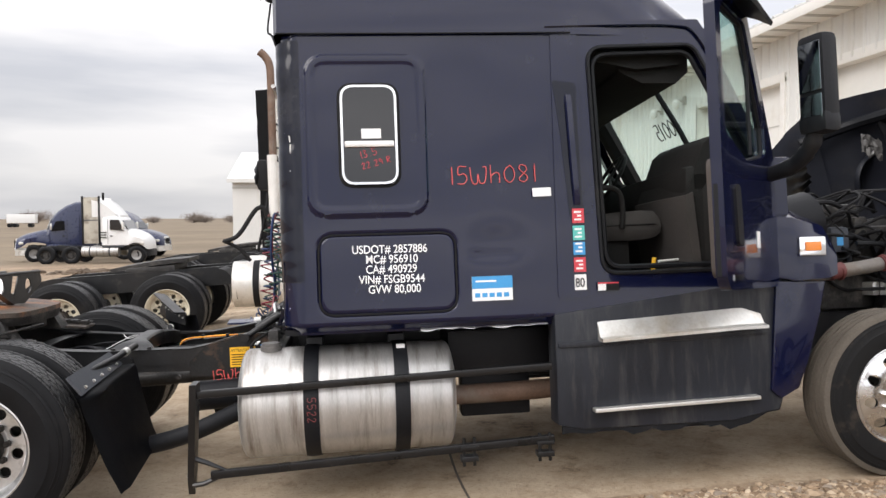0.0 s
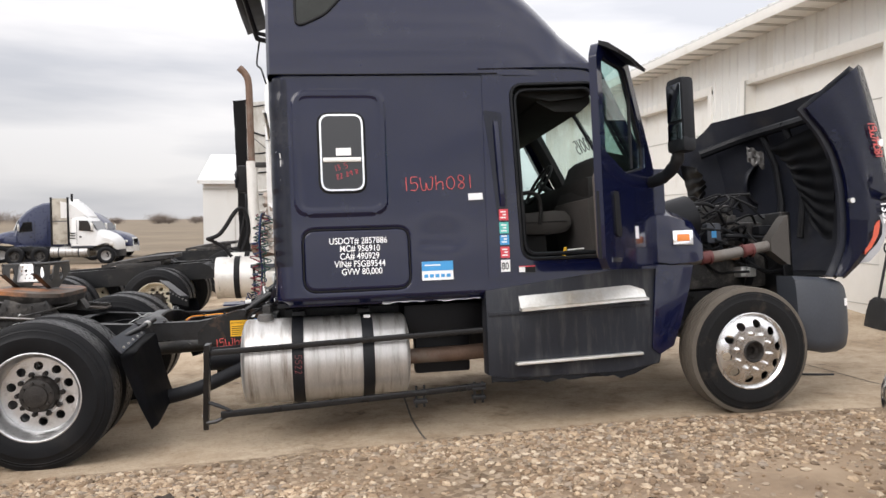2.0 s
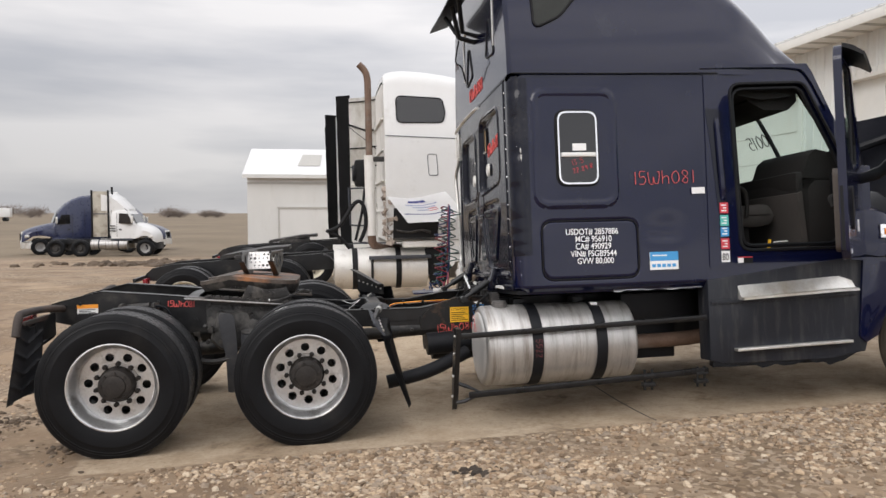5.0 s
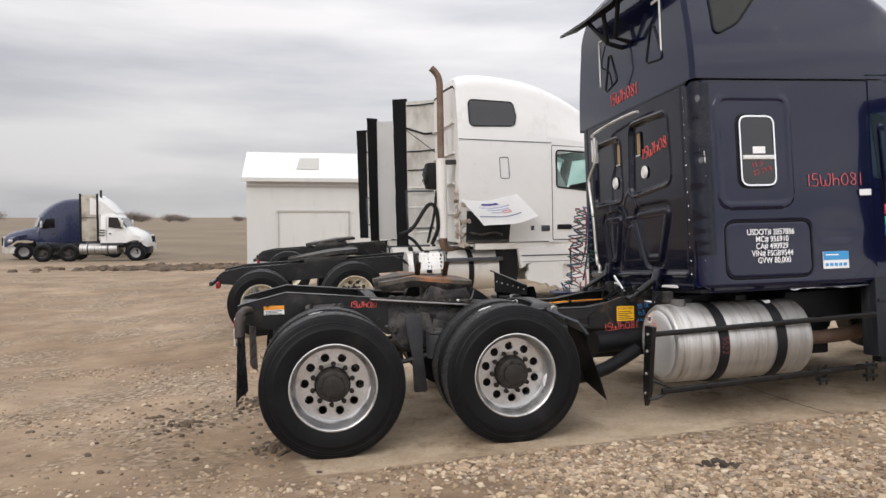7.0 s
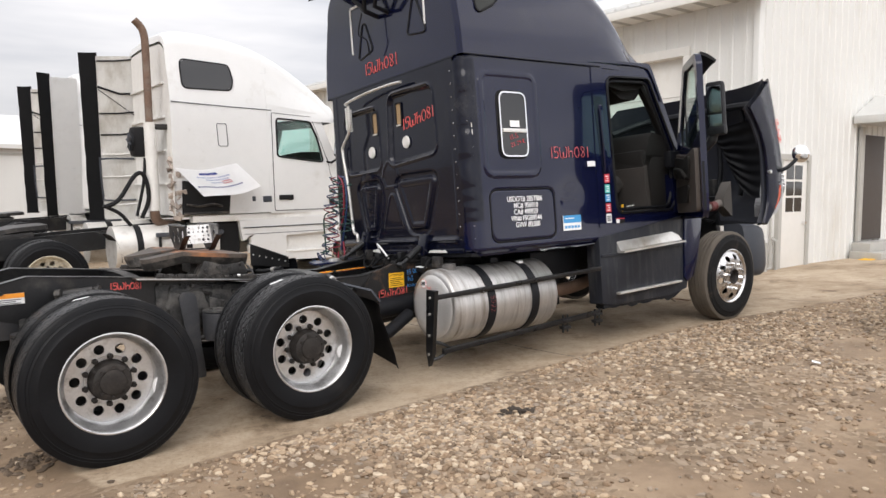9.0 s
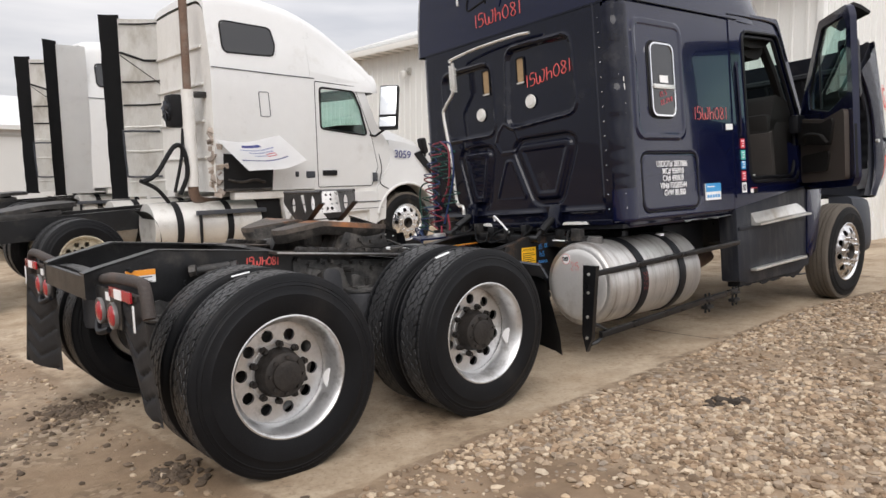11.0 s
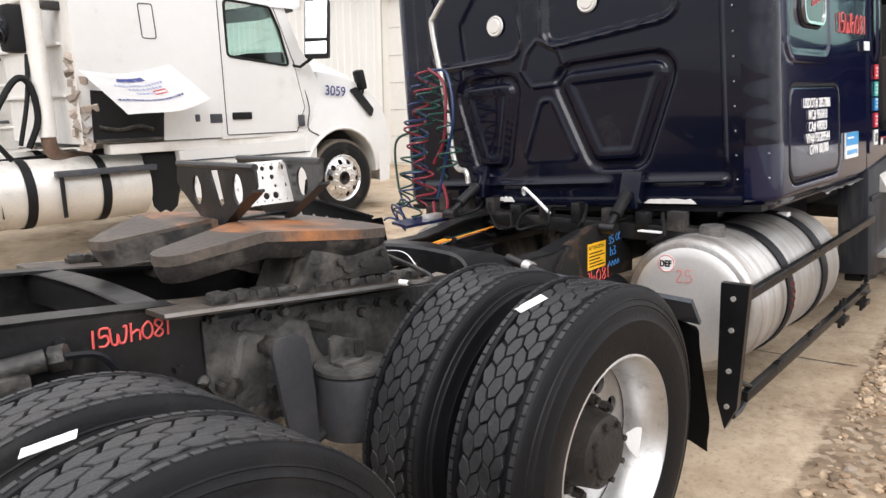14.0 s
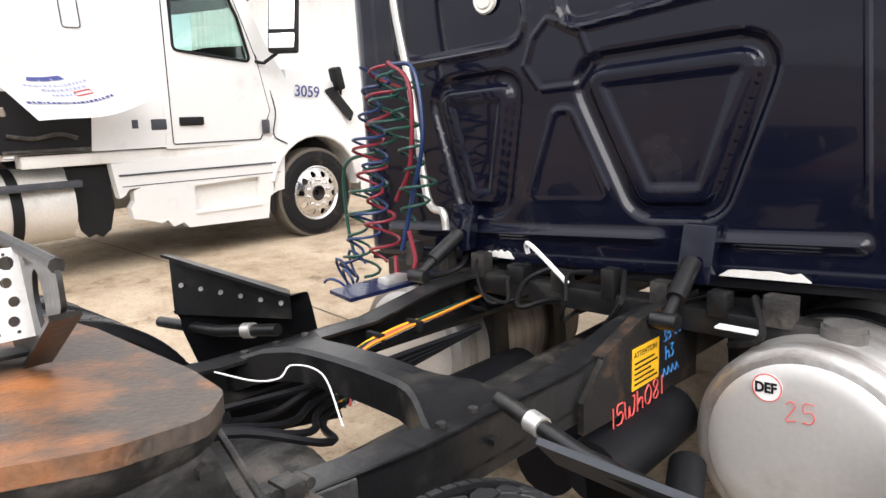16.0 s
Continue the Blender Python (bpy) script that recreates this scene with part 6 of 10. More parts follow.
# clutter of hoses and brackets between the rails under the cab's rear edge
rnd = random.Random(77)
for k in range(9):
    y0 = -0.60 + 0.15 * k + rnd.uniform(-0.03, 0.03)
    pts = [(1.56, y0, 0.99 + rnd.uniform(-0.02, 0.03)), (1.47, y0 + rnd.uniform(-0.06, 0.06), 0.985 + rnd.uniform(-0.04, 0.03)), (1.36, y0 + rnd.uniform(-0.12, 0.12), 0.93 + rnd.uniform(-0.05, 0.05)), (1.45, y0 + rnd.uniform(-0.25, 0.25), 0.86 + rnd.uniform(-0.05, 0.04)), (1.60, y0 + rnd.uniform(-0.2, 0.2), 0.88)]
    part("under_cab_hose", tube(curve_points(pts, 5), rnd.choice((0.005, 0.007, 0.010)), 6), rnd.choice((RUBBER_OLD, RUBBER)), truck)
for k in range(9):
    y0 = -0.72 + 0.19 * k
    part("under_cab_bracket", box((1.47, y0, 0.93), (1.53, y0 + rnd.uniform(0.04, 0.09), 1.0 + rnd.uniform(0.0, 0.04)), 0.008), rnd.choice((FRAME_BLACK, GREASE)), truck)

# the chassis stands nearly level while the cab leans on its springs
def levelled(y, z):
    return Matrix.Translation((0, y, z)) @ Matrix.Rotation(radians(3.4), 4, "X") @ Matrix.Translation((0, -y, -z))


for ob in list(truck.children):
    kind = ob.name.split(".")[0]
    if kind in ("step_bracket", "fuel_tank") or ob.name in CAB_PARTS:
        continue
    ob.matrix_basis = (levelled(-1.1, 0.5) if ob.name in AXLE_PARTS else levelled(-0.5, 0.95)) @ ob.matrix_basis

# ---- the navy truck: skirts, steps, door, hood and engine ----
SK = [(3.135, 0.42), (3.30, 0.385), (4.20, 0.39), (4.50, 0.43), (4.60, 0.75), (4.70, 1.19), (4.60, 1.22), (4.30, 1.19), (3.135, 1.06)]
for side in (-1, 1):
    bm = prism(SK, sy(side, 1.10), sy(side, 0.93), 0.012)
    skirt = part("side_skirt", bm, FAIRING, truck, "dusty dark side skirt with two metal steps")
    bm = prism([(3.15, 0.865), (4.42, 0.885), (4.45, 0.915), (3.15, 0.895)], sy(side, 1.115), sy(side, 1.09), 0.005)
    part("skirt_crease", bm, FAIRING, skirt)
    bm = loft([[(x, sy(side, 1.02), zt), (x, sy(side, 1.085), zt - 0.03), (x, sy(side, 1.14), zb + 0.02), (x, sy(side, 1.19), zb + 0.012), (x, sy(side, 1.19), zb - 0.006), (x, sy(side, 1.02), zb - 0.006)]
               for x, zt, zb in ((3.39, 1.065, 0.90), (3.41, 1.07, 0.90), (4.24, 1.115, 0.935), (4.40, 1.06, 0.937))])
    part("upper_step", bm, STEP_ALU, skirt, "bright aluminium upper step plate")
    part("lower_step", box((3.35, sy(side, 1.085), 0.42), (4.36, sy(side, 1.155), 0.442), 0.004, None, Matrix.Rotation(radians(-1.2), 4, "Y")), STEP_ALU, skirt, "worn lower step edge strip")
    rag = random.Random(31 + side)
    low_edge = [(3.16 + 0.06 * k, 0.385 - 0.035 * rag.random() - 0.02 * (k % 5 == 2)) for k in range(20)]
    part("torn_lip", prism([(3.16, 0.44)] + low_edge + [(4.42, 0.42), (4.44, 0.47)], sy(side, 1.092), sy(side, 1.07)), BLACK_PLASTIC, skirt, "ragged torn lower edge", smooth=False)
    part("skirt_lip", prism([(3.2, 0.36), (4.3, 0.35), (4.48, 0.42), (3.2, 0.43)], sy(side, 1.05), sy(side, 0.95), 0.01), BLACK_PLASTIC, skirt)
bm = box((3.135, -1.085, 1.03), (4.62, -1.02, 1.10), 0.01)
part("door_sill", bm, NAVY, truck)

# fender corner behind the front wheel and cowl
bm = loft([[(x, -y, z) for y, z in prof] for x, prof in (
    (4.36, ((0.95, 1.25), (1.095, 1.25), (1.10, 1.40), (1.09, 1.60), (1.0, 1.66), (0.95, 1.66))),
    (4.62, ((0.95, 1.20), (1.14, 1.20), (1.15, 1.42), (1.12, 1.58), (1.02, 1.65), (0.95, 1.65))),
    (4.82, ((0.95, 1.21), (1.15, 1.21), (1.15, 1.40), (1.11, 1.52), (1.0, 1.57), (0.95, 1.57))),
    (4.90, ((0.95, 1.23), (1.12, 1.23), (1.12, 1.34), (1.08, 1.42), (1.0, 1.45), (0.95, 1.45))))])
cowl = part("fender_corner", bm, NAVY, truck, "navy rear fender corner with side lamp")
lamp = part("side_lamp", box((4.63, -1.168, 1.345), (4.80, -1.15, 1.46), 0.012), CHROME, cowl, "chrome side marker with amber lens")
part("amber_lens", box((4.665, -1.178, 1.375), (4.765, -1.166, 1.43), 0.01), AMBER, cowl)
bm = box((4.05, -1.085, 1.05), (4.60, -0.95, 1.26), 0.02)
part("kick_panel", bm, NAVY, truck)
bm = prism([(4.50, 1.20), (4.82, 1.19), (4.77, 1.00), (4.68, 0.72), (4.62, 0.56), (4.50, 0.50), (4.44, 0.55)], -1.12, -1.05, 0.012)
part("wheel_arch_lip", bm, NAVY, truck)
bm = box((4.55, -1.0, 1.45), (4.66, -0.80, 1.95), 0.02)
box((4.60, -0.98, 1.9), (4.72, 0.98, 1.97), 0.02, bm)
part("cowl_side", bm, NAVY, truck)
part("firewall", box((4.62, -0.85, 0.95), (4.68, 0.85, 1.92), 0.01), BLACK_PLASTIC, truck)
part("yellow_reservoir", cyl((4.705, -0.98, 0.84), (4.69, -0.98, 1.12), 0.032, 12), material("aged_amber_plastic", (0.42, 0.20, 0.03), 0.5, vary=0.25), truck, "amber plastic damper sleeve")

# open door, hinged at the front pillar
DOOR = Matrix.Translation((4.50, -1.10, 0)) @ Matrix.Rotation(radians(46), 4, "Z")
dd = [(0.0, 1.20), (-0.06, 1.17), (-1.0, 1.19), (-1.06, 1.26), (-1.07, 2.62), (-1.02, 2.72), (-0.48, 2.70), (-0.05, 2.02), (0.0, 1.92)]
dw = outline([(-0.20, 1.93), (-0.60, 1.86), (-0.98, 1.98), (-0.99, 2.58), (-0.94, 2.64), (-0.53, 2.63), (-0.20, 2.10)], [0.05, 0.2, 0.07, 0.04, 0.04, 0.06, 0.05])
door = part("passenger_door", plate(outline(dd, [0.02, 0.03, 0.05, 0.04, 0.08, 0.06, 0.06, 0.05, 0.02]), [dw], 0.055, lambda u, v, w: DOOR @ Vector((u, w - 0.03, v))), NAVY, truck, "open navy door with window and taupe inner trim")
part("door_glass", plate(dw, (), 0.005, lambda u, v, w: DOOR @ Vector((u, w, v))), GLASS, door).visible_shadow = False
part("window_seal", tube([DOOR @ Vector((u, 0.0, v)) for u, v in dw], 0.014, 6, closed=True), BLACK_PLASTIC, door)
part("vent_bar", tube([DOOR @ Vector((-0.42, 0.0, 1.92)), DOOR @ Vector((-0.42, 0.0, 2.46))], 0.012, 6), BLACK_PLASTIC, door)
bm = plate(outline([(-0.07, 1.24), (-0.98, 1.25), (-1.0, 1.86), (-0.6, 1.80), (-0.09, 1.86)], 0.06), (), 0.04, lambda u, v, w: DOOR @ Vector((u, 0.028 + w, v)))
trim = part("inner_trim", bm, TAUPE, door, "taupe inner trim with dark upper panel")
part("trim_upper", plate(outline([(-0.08, 1.62), (-0.75, 1.56), (-0.84, 1.80), (-0.6, 1.77), (-0.08, 1.83)], 0.05), (), 0.025, lambda u, v, w: DOOR @ Vector((u, 0.066 + w, v))), INTERIOR, trim)
part("door_pocket", plate(outline([(-0.14, 1.34), (-0.66, 1.34), (-0.74, 1.52), (-0.14, 1.50)], 0.05), (), 0.02, lambda u, v, w: DOOR @ Vector((u, 0.066 + w, v))), INTERIOR, trim)
part("pull_handle", tube(curve_points([DOOR @ Vector(p) for p in ((-0.25, 0.10, 1.60), (-0.35, 0.13, 1.68), (-0.65, 0.13, 1.66), (-0.74, 0.10, 1.58))], 5), 0.018, 8), INTERIOR, trim)
part("edge_trim", plate([(-1.03, 1.26), (-1.045, 1.26), (-1.052, 2.62), (-1.04, 2.62)], (), 0.022, lambda u, v, w: DOOR @ Vector((u - 0.016, w - 0.004, v))), BLACK_PLASTIC, door, "rubber seal along the door edge")
hd = part("outer_handle", plate(outline([(-0.78, 1.40), (-0.88, 1.42), (-0.90, 1.72), (-0.81, 1.72)], 0.03), (), 0.02, lambda u, v, w: DOOR @ Vector((u, -0.045 + w, v))), BLACK_PLASTIC, door)
part("door_tag", plate([(-0.42, 1.40), (-0.48, 1.40), (-0.48, 1.49), (-0.42, 1.49)], (), 0.003, lambda u, v, w: DOOR @ Vector((u, -0.0335 + w, v))), WHITE_DECAL, door)
part("maker_strip", plate([(-0.78, 1.235), (-0.95, 1.235), (-0.95, 1.265), (-0.78, 1.265)], (), 0.004, lambda u, v, w: DOOR @ Vector((u, -0.0345 + w, v))), CHROME, door)
bm = loft([[DOOR @ Vector((u, y, z)) for y, z in ((-0.03, zz), (-0.10, zz - 0.03), (-0.17, zz - 0.09), (-0.16, zz - 0.11), (-0.09, zz - 0.06), (-0.03, zz - 0.03))] for u, zz in ((-0.5, 2.70), (-0.8, 2.73), (-1.02, 2.73))])
part("rain_visor", bm, BLACK_PLASTIC, door)

# mirror on its arm
bm = box((-0.06, -0.09, 0.0), (0.06, 0.09, 0.52), 0.04, None, Matrix.Translation((4.56, -1.52, 2.04)) @ Matrix.Rotation(radians(14), 4, "Z"))
mirror = part("mirror_housing", bm, BLACK_PLASTIC, truck, "black tall side mirror on a curved arm")
mm = Matrix.Translation((4.56, -1.52, 2.04)) @ Matrix.Rotation(radians(14), 4, "Z")
part("mirror_pane", box((-0.066, -0.072, 0.20), (-0.058, 0.072, 0.47), 0.004, None, mm), MIRROR_DIM, mirror)
part("spot_mirror", box((-0.066, -0.072, 0.04), (-0.058, 0.072, 0.18), 0.004, None, mm), MIRROR_DIM, mirror)
part("mirror_scoop", box((-0.07, -0.095, -0.03), (0.06, 0.095, 0.09), 0.04, None, mm), BLACK_PLASTIC, mirror)
bm = tube(curve_points([(4.54, -1.50, 2.05), (4.54, -1.45, 1.95), (4.50, -1.32, 1.86), (4.40, -1.15, 1.82)], 6), [0.05, 0.048, 0.046, 0.044] * 4 + [0.044] * 3, 10)
part("mirror_arm", bm, BLACK_PLASTIC, mirror)
part("mirror_base", box((4.26, -1.16, 1.72), (4.50, -1.06, 1.90), 0.035), BLACK_PLASTIC, mirror)

# tilted hood, open forward: right and left fenders with the wide crown between
LIP = [(5.84, 2.42), (6.03, 2.19), (6.14, 1.94), (6.175, 1.66), (6.16, 1.30), (6.04, 1.05)]
EDGE = [(6.40, 2.80), (6.50, 2.36), (6.57, 2.02), (6.63, 1.65), (6.62, 1.40), (6.15, 1.02)]
CROWN = [(6.76, 2.80), (6.90, 2.36), (6.93, 2.02), (6.92, 1.66), (6.84, 1.36), (6.45, 1.08)]


def fine_line(pts):
    return [(p.x, p.y) for p in curve_points([(x, z, 0) for x, z in pts], 4)]


def hood_rows(inset=0.0):
    """Cross rows of the open hood from its raised rear edge down to the nose, right fender to left."""
    rows = []
    for (lx, lz), (ex, ez), (cx, cz) in zip(fine_line(LIP), fine_line(EDGE), fine_line(CROWN)):
        half = [(lx, -1.125, lz), (lx + 0.012, -1.148, lz)]
        half += [(lx + (ex - lx) * f, y, lz + (ez - lz) * f) for f, y in ((0.3, -1.165), (0.44, -1.165), (0.50, -1.150), (0.8, -1.135), (0.95, -1.11))]
        half += [(ex, -1.08, ez), (ex + (cx - ex) * 0.35, -0.98, ez + (cz - ez) * 0.35), (ex + (cx - ex) * 0.7, -0.78, ez + (cz - ez) * 0.7), (cx, -0.5, cz), (cx + 0.02, -0.2, cz)]
        half = [(x - inset, y * (1 - 0.8 * inset), z) for x, y, z in half]
        sag = [0.11 * max(0.0, 1 - k / 9) for k in range(len(half))]
        rows.append(half + [(x + d, 2 * MID - y, z - 1.3 * d * ease(1.2, 2.2, z)) for (x, y, z), d in reversed(list(zip(half, sag)))])
    return rows


bm = loft(hood_rows(), closed=False)
bmesh.ops.solidify(bm, geom=bm.faces[:], thickness=0.016)
hood = part("hood", bm, NAVY, truck, "navy hood tilted forward, dark underside showing")
GREASE_FOIL = material("dirty_foil", (0.17, 0.165, 0.16), 0.5, metal=0.5, vary=0.3, dirt=(0.06, 0.055, 0.05), dirt_amount=0.5, dirt_scale=8)
UNDERSIDE = material("dull_navy_underside", (0.010, 0.0115, 0.018), 0.5, vary=0.3, spec=0.3, bump=0.1, dirt=(0.032, 0.030, 0.030), dirt_amount=0.3)
part("hood_liner", loft(hood_rows(0.05), closed=False), UNDERSIDE, hood, "dull dark underside of the hood")
bucket = lathe([(0.0, 0.10), (0.10, 0.09), (0.17, 0.05), (0.205, 0.0), (0.225, -0.015), (0.235, 0.0), (0.235, 0.03)], 32)
part("lamp_bucket", bucket, UNDERSIDE, hood, "round dark headlight bucket").matrix_basis = pose(6.793, 0.96, 2.033, 8, 0, 14)
nose = hood_rows()[-1]
bm = bmesh.new()
bm.faces.new([bm.verts.new(p) for p in nose])
part("grille_back", bm, BLACK_PLASTIC, hood)
for y in (-0.55, -0.15, 0.33, 0.73):
    part("hood_rib", tube([(6.66, y, 2.60), (6.80, y * 0.95, 2.2), (6.82, y * 0.9, 1.8), (6.74, y * 0.8, 1.4)], 0.035, 8), BLACK_PLASTIC, hood)
part("hood_beam", tube(curve_points([(6.2, -1.0, 2.40), (6.62, -0.7, 2.55), (6.68, 0.09, 2.56), (6.62, 0.88, 2.55), (6.2, 1.18, 2.40)], 5), 0.05, 8), BLACK_PLASTIC, hood)
bm = sheet(steps(0, 1, 16), steps(0, 1, 12), lambda a, b: (6.50 + 0.20 * a, 0.74 + 0.02 * noise.noise((a * 6, b * 6, 1)), 2.42 - 0.17 * b + 0.05 * noise.noise((a * 4, b * 7, 2)) - 0.08 * a))
part("foil_patch", bm, GREASE_FOIL, hood, "torn crumpled foil insulation")
for side in (-1, 1):
    bm = sheet(steps(0, 1, 90), steps(0, 1, 14), lambda a, b, s=side: (6.00 + 0.10 * math.sin(a * 2.6) - 0.10 * b * (1 - a) + 0.009 * math.sin(a * 46 + 2.0 * b) * (0.4 + b) + 0.07 * noise.noise((a * 2.6, b * 2.2, 3)) * b, sy(s, 1.10 - (0.56 - 0.22 * a) * b), 2.30 - 0.95 * a - 0.10 * b + 0.42 * a * b * b + 0.05 * noise.noise((a * 3, b * 3, 8)) * b))
    bmesh.ops.solidify(bm, geom=bm.faces[:], thickness=0.006)
    part("wheel_liner", bm, BLACK_PLASTIC, hood, "pleated black plastic wheel-arch liner")
    bm = loft([[(x, sy(side, y), z) for y, z in ((0.90, z0), (1.135, z0 + 0.02), (1.145, z1), (0.90, z1 + 0.02))] for x, z0, z1 in ((6.27, 1.12, 1.24), (6.36, 1.13, 1.40), (6.46, 1.22, 1.53), (6.53, 1.34, 1.54))])
    lamp = part("headlight", bm, material("headlight_plastic", (0.42, 0.42, 0.43), 0.3, metal=0.3, vary=0.1, dirt=(0.2, 0.19, 0.17), dirt_amount=0.3), hood, "swept clouded headlight unit")
    part("turn_lens", loft([[(x, sy(side, y), z) for y, z in ((1.10, z0), (1.150, z0), (1.156, z1), (1.10, z1))] for x, z0, z1 in ((6.31, 1.21, 1.27), (6.37, 1.26, 1.39), (6.44, 1.36, 1.48), (6.46, 1.43, 1.49))]), material("orange_red_lens", (0.62, 0.10, 0.05), 0.25, vary=0.1, bump=0), lamp)
down = Matrix(((0, 1, 0, 0), (0, 0, -1, 0), (-1, 0, 0, 0), (0, 0, 0, 1)))
writing("fleet_number", "1352", 0.115, Matrix.Translation((6.475, -1.158, 1.64)) @ Matrix.Rotation(radians(-6), 4, "Y") @ down, WHITE_DECAL, hood, "white vinyl fleet number", thick=0.001, narrow=0.8, bold=0.002)
scrawl("stock_mark", "15Wh081", 0.065, lambda u, v: Vector((6.40 + 0.22 * u + v, -1.150 - 0.0 * u, 2.30 - u)), RED_INK, hood, "red handwritten stock number", 0.004, 0.62)
part("hood_tag", box((6.515, -1.128, 2.10), (6.555, -1.10, 2.16), 0.002), WHITE_DECAL, hood)
part("hood_latch", cyl((6.205, -1.14, 1.655), (6.205, -1.178, 1.655), 0.022, 12), STEP_ALU, hood)
fm = part("hood_mirror_arm", tube(curve_points([(6.50, -1.12, 1.66), (6.57, -1.18, 1.70), (6.64, -1.23, 1.76), (6.70, -1.26, 1.82)], 5), 0.024, 8), BLACK_PLASTIC, hood)
part("hood_mirror", lathe([(0.0, -0.06), (0.06, -0.05), (0.10, -0.02), (0.11, 0.0), (0.0, 0.015)], 20), CHROME, fm, "round chrome hood mirror").matrix_basis = pose(6.73, -1.28, 1.86, 0, 0, -40)

# bumper ends
for side in (-1, 1):
    stations = ((5.74, 0.50, 1.06, 1.06), (5.80, 0.45, 1.055, 1.10), (5.95, 0.42, 1.04, 1.11), (6.08, 0.42, 1.02, 1.10), (6.17, 0.44, 0.995, 1.07), (6.23, 0.48, 0.965, 1.01), (6.265, 0.54, 0.93, 0.92))
    bm = loft([[(x, sy(side, y), z) for y, z in ((0.80, zb), (yo - 0.06, zb), (yo - 0.02, zb + 0.03), (yo, zb + 0.10), (yo + 0.004, (zb + zt) / 2), (yo - 0.004, zt - 0.10), (yo - 0.02, zt - 0.03), (yo - 0.06, zt), (0.80, zt))] for x, zb, zt, yo in stations])
    part("bumper_end", bm, GREY_PLASTIC, truck, "dusty grey plastic bumper corner")
part("bumper_centre", box((6.16, -0.82, 0.46), (6.32, 0.82, 0.95), 0.05), GREY_PLASTIC, truck)
part("bumper_tag", box((6.14, -1.105, 0.80), (6.16, -1.095, 0.86)), WHITE_DECAL, truck)

# engine and what shows of the bay
bm = box((4.75, -0.35, 0.95), (5.95, 0.35, 1.55), 0.05)
box((4.8, -0.28, 1.5), (5.7, 0.28, 1.72), 0.05, bm)
part("engine_block", bm, GREASE, truck, "greasy engine block under the open hood")
part("air_cleaner", cyl((4.78, -0.55, 1.52), (5.10, -0.55, 1.60), 0.19, 24), BLACK_PLASTIC, truck, "round black air cleaner")
part("radiator", box((5.98, -0.55, 0.75), (6.08, 0.55, 1.62), 0.02), FRAME_BLACK, truck)
part("fan_shroud", lathe([(0.20, 0.0), (0.40, 0.02), (0.42, 0.12), (0.5, 0.16)], 24), BLACK_PLASTIC, truck).matrix_basis = pose(5.82, 0.0, 1.18, 0, 0, 90)
bm = tube(curve_points([(4.78, -0.80, 1.22), (5.0, -0.84, 1.23), (5.35, -0.84, 1.27), (5.75, -0.80, 1.33)], 5), 0.046, 14)
pipe = part("charge_pipe", bm, material("dull_stained_pipe", (0.17, 0.155, 0.14), 0.5, metal=0.45, vary=0.2, dirt=(0.13, 0.10, 0.075), dirt_amount=0.35, dirt_scale=6), truck, "dull stained charge air pipe with red clamps")
for x, z in ((5.02, 1.232), (5.40, 1.278)):
    bm = cyl((x, -0.842, z), (x + 0.105, -0.842, z + 0.015), 0.052, 16)
    for d in (0.012, 0.08):
        cyl((x + d, -0.842, z + 0.003), (x + d + 0.012, -0.842, z + 0.005), 0.057, 16, bm)
    part("red_coupler", bm, material("red_silicone", (0.11, 0.026, 0.024), 0.6, dirt=(0.12, 0.09, 0.075), dirt_amount=0.3), pipe, "dusty red silicone coupler")
bm = loft([[(x, -0.80 - y, z) for y, z in ((-0.05, zb), (0.07, zb), (0.07, zt), (-0.05, zt))] for x, zb, zt in ((5.66, 1.27, 1.37), (5.80, 1.16, 1.55), (5.83, 1.15, 1.57))])
part("duct_funnel", bm, material("dusty_grey_duct", (0.06, 0.054, 0.048), 0.8, dirt=(0.1, 0.08, 0.06), dirt_amount=0.3), truck, "dusty grey flared duct")
rnd = random.Random(5)
for k in range(24):
    x, z = rnd.uniform(4.8, 5.5), rnd.uniform(1.3, 1.72)
    pts = [(x, -0.40 - rnd.random() * 0.25, z)]
    for j in range(4):
        px, py, pz = pts[-1]
        pts.append((px + rnd.uniform(0.05, 0.22), -0.35 - rnd.random() * 0.35, max(1.1, min(1.78, pz + rnd.uniform(-0.16, 0.14)))))
    part("engine_hose", tube(curve_points(pts, 5), rnd.choice((0.006, 0.009, 0.012, 0.018)), 7), rnd.choice((INK, BLACK_PLASTIC, INK, RUBBER)), truck)
for k in range(12):
    x, z = rnd.uniform(4.8, 5.9), rnd.uniform(1.0, 1.6)
    part("engine_fitting", box((x, -0.46, z), (x + rnd.uniform(0.05, 0.16), -0.33, z + rnd.uniform(0.05, 0.14)), 0.015), rnd.choice((GREASE, STEP_ALU, BLACK_PLASTIC, RUST)), truck)
part("engine_label", box((5.30, -0.565, 1.41), (5.345, -0.56, 1.49)), STICKER_BLUE, truck)
part("fluid_tank", box((5.26, -0.56, 1.36), (5.40, -0.42, 1.54), 0.03), GREY_PLASTIC, truck)

# ---- the navy truck: lettering, stickers, hoses and fittings ----
def on_side(x, z, out=0.012):
    return (x, -W + lean(z) - out, z)


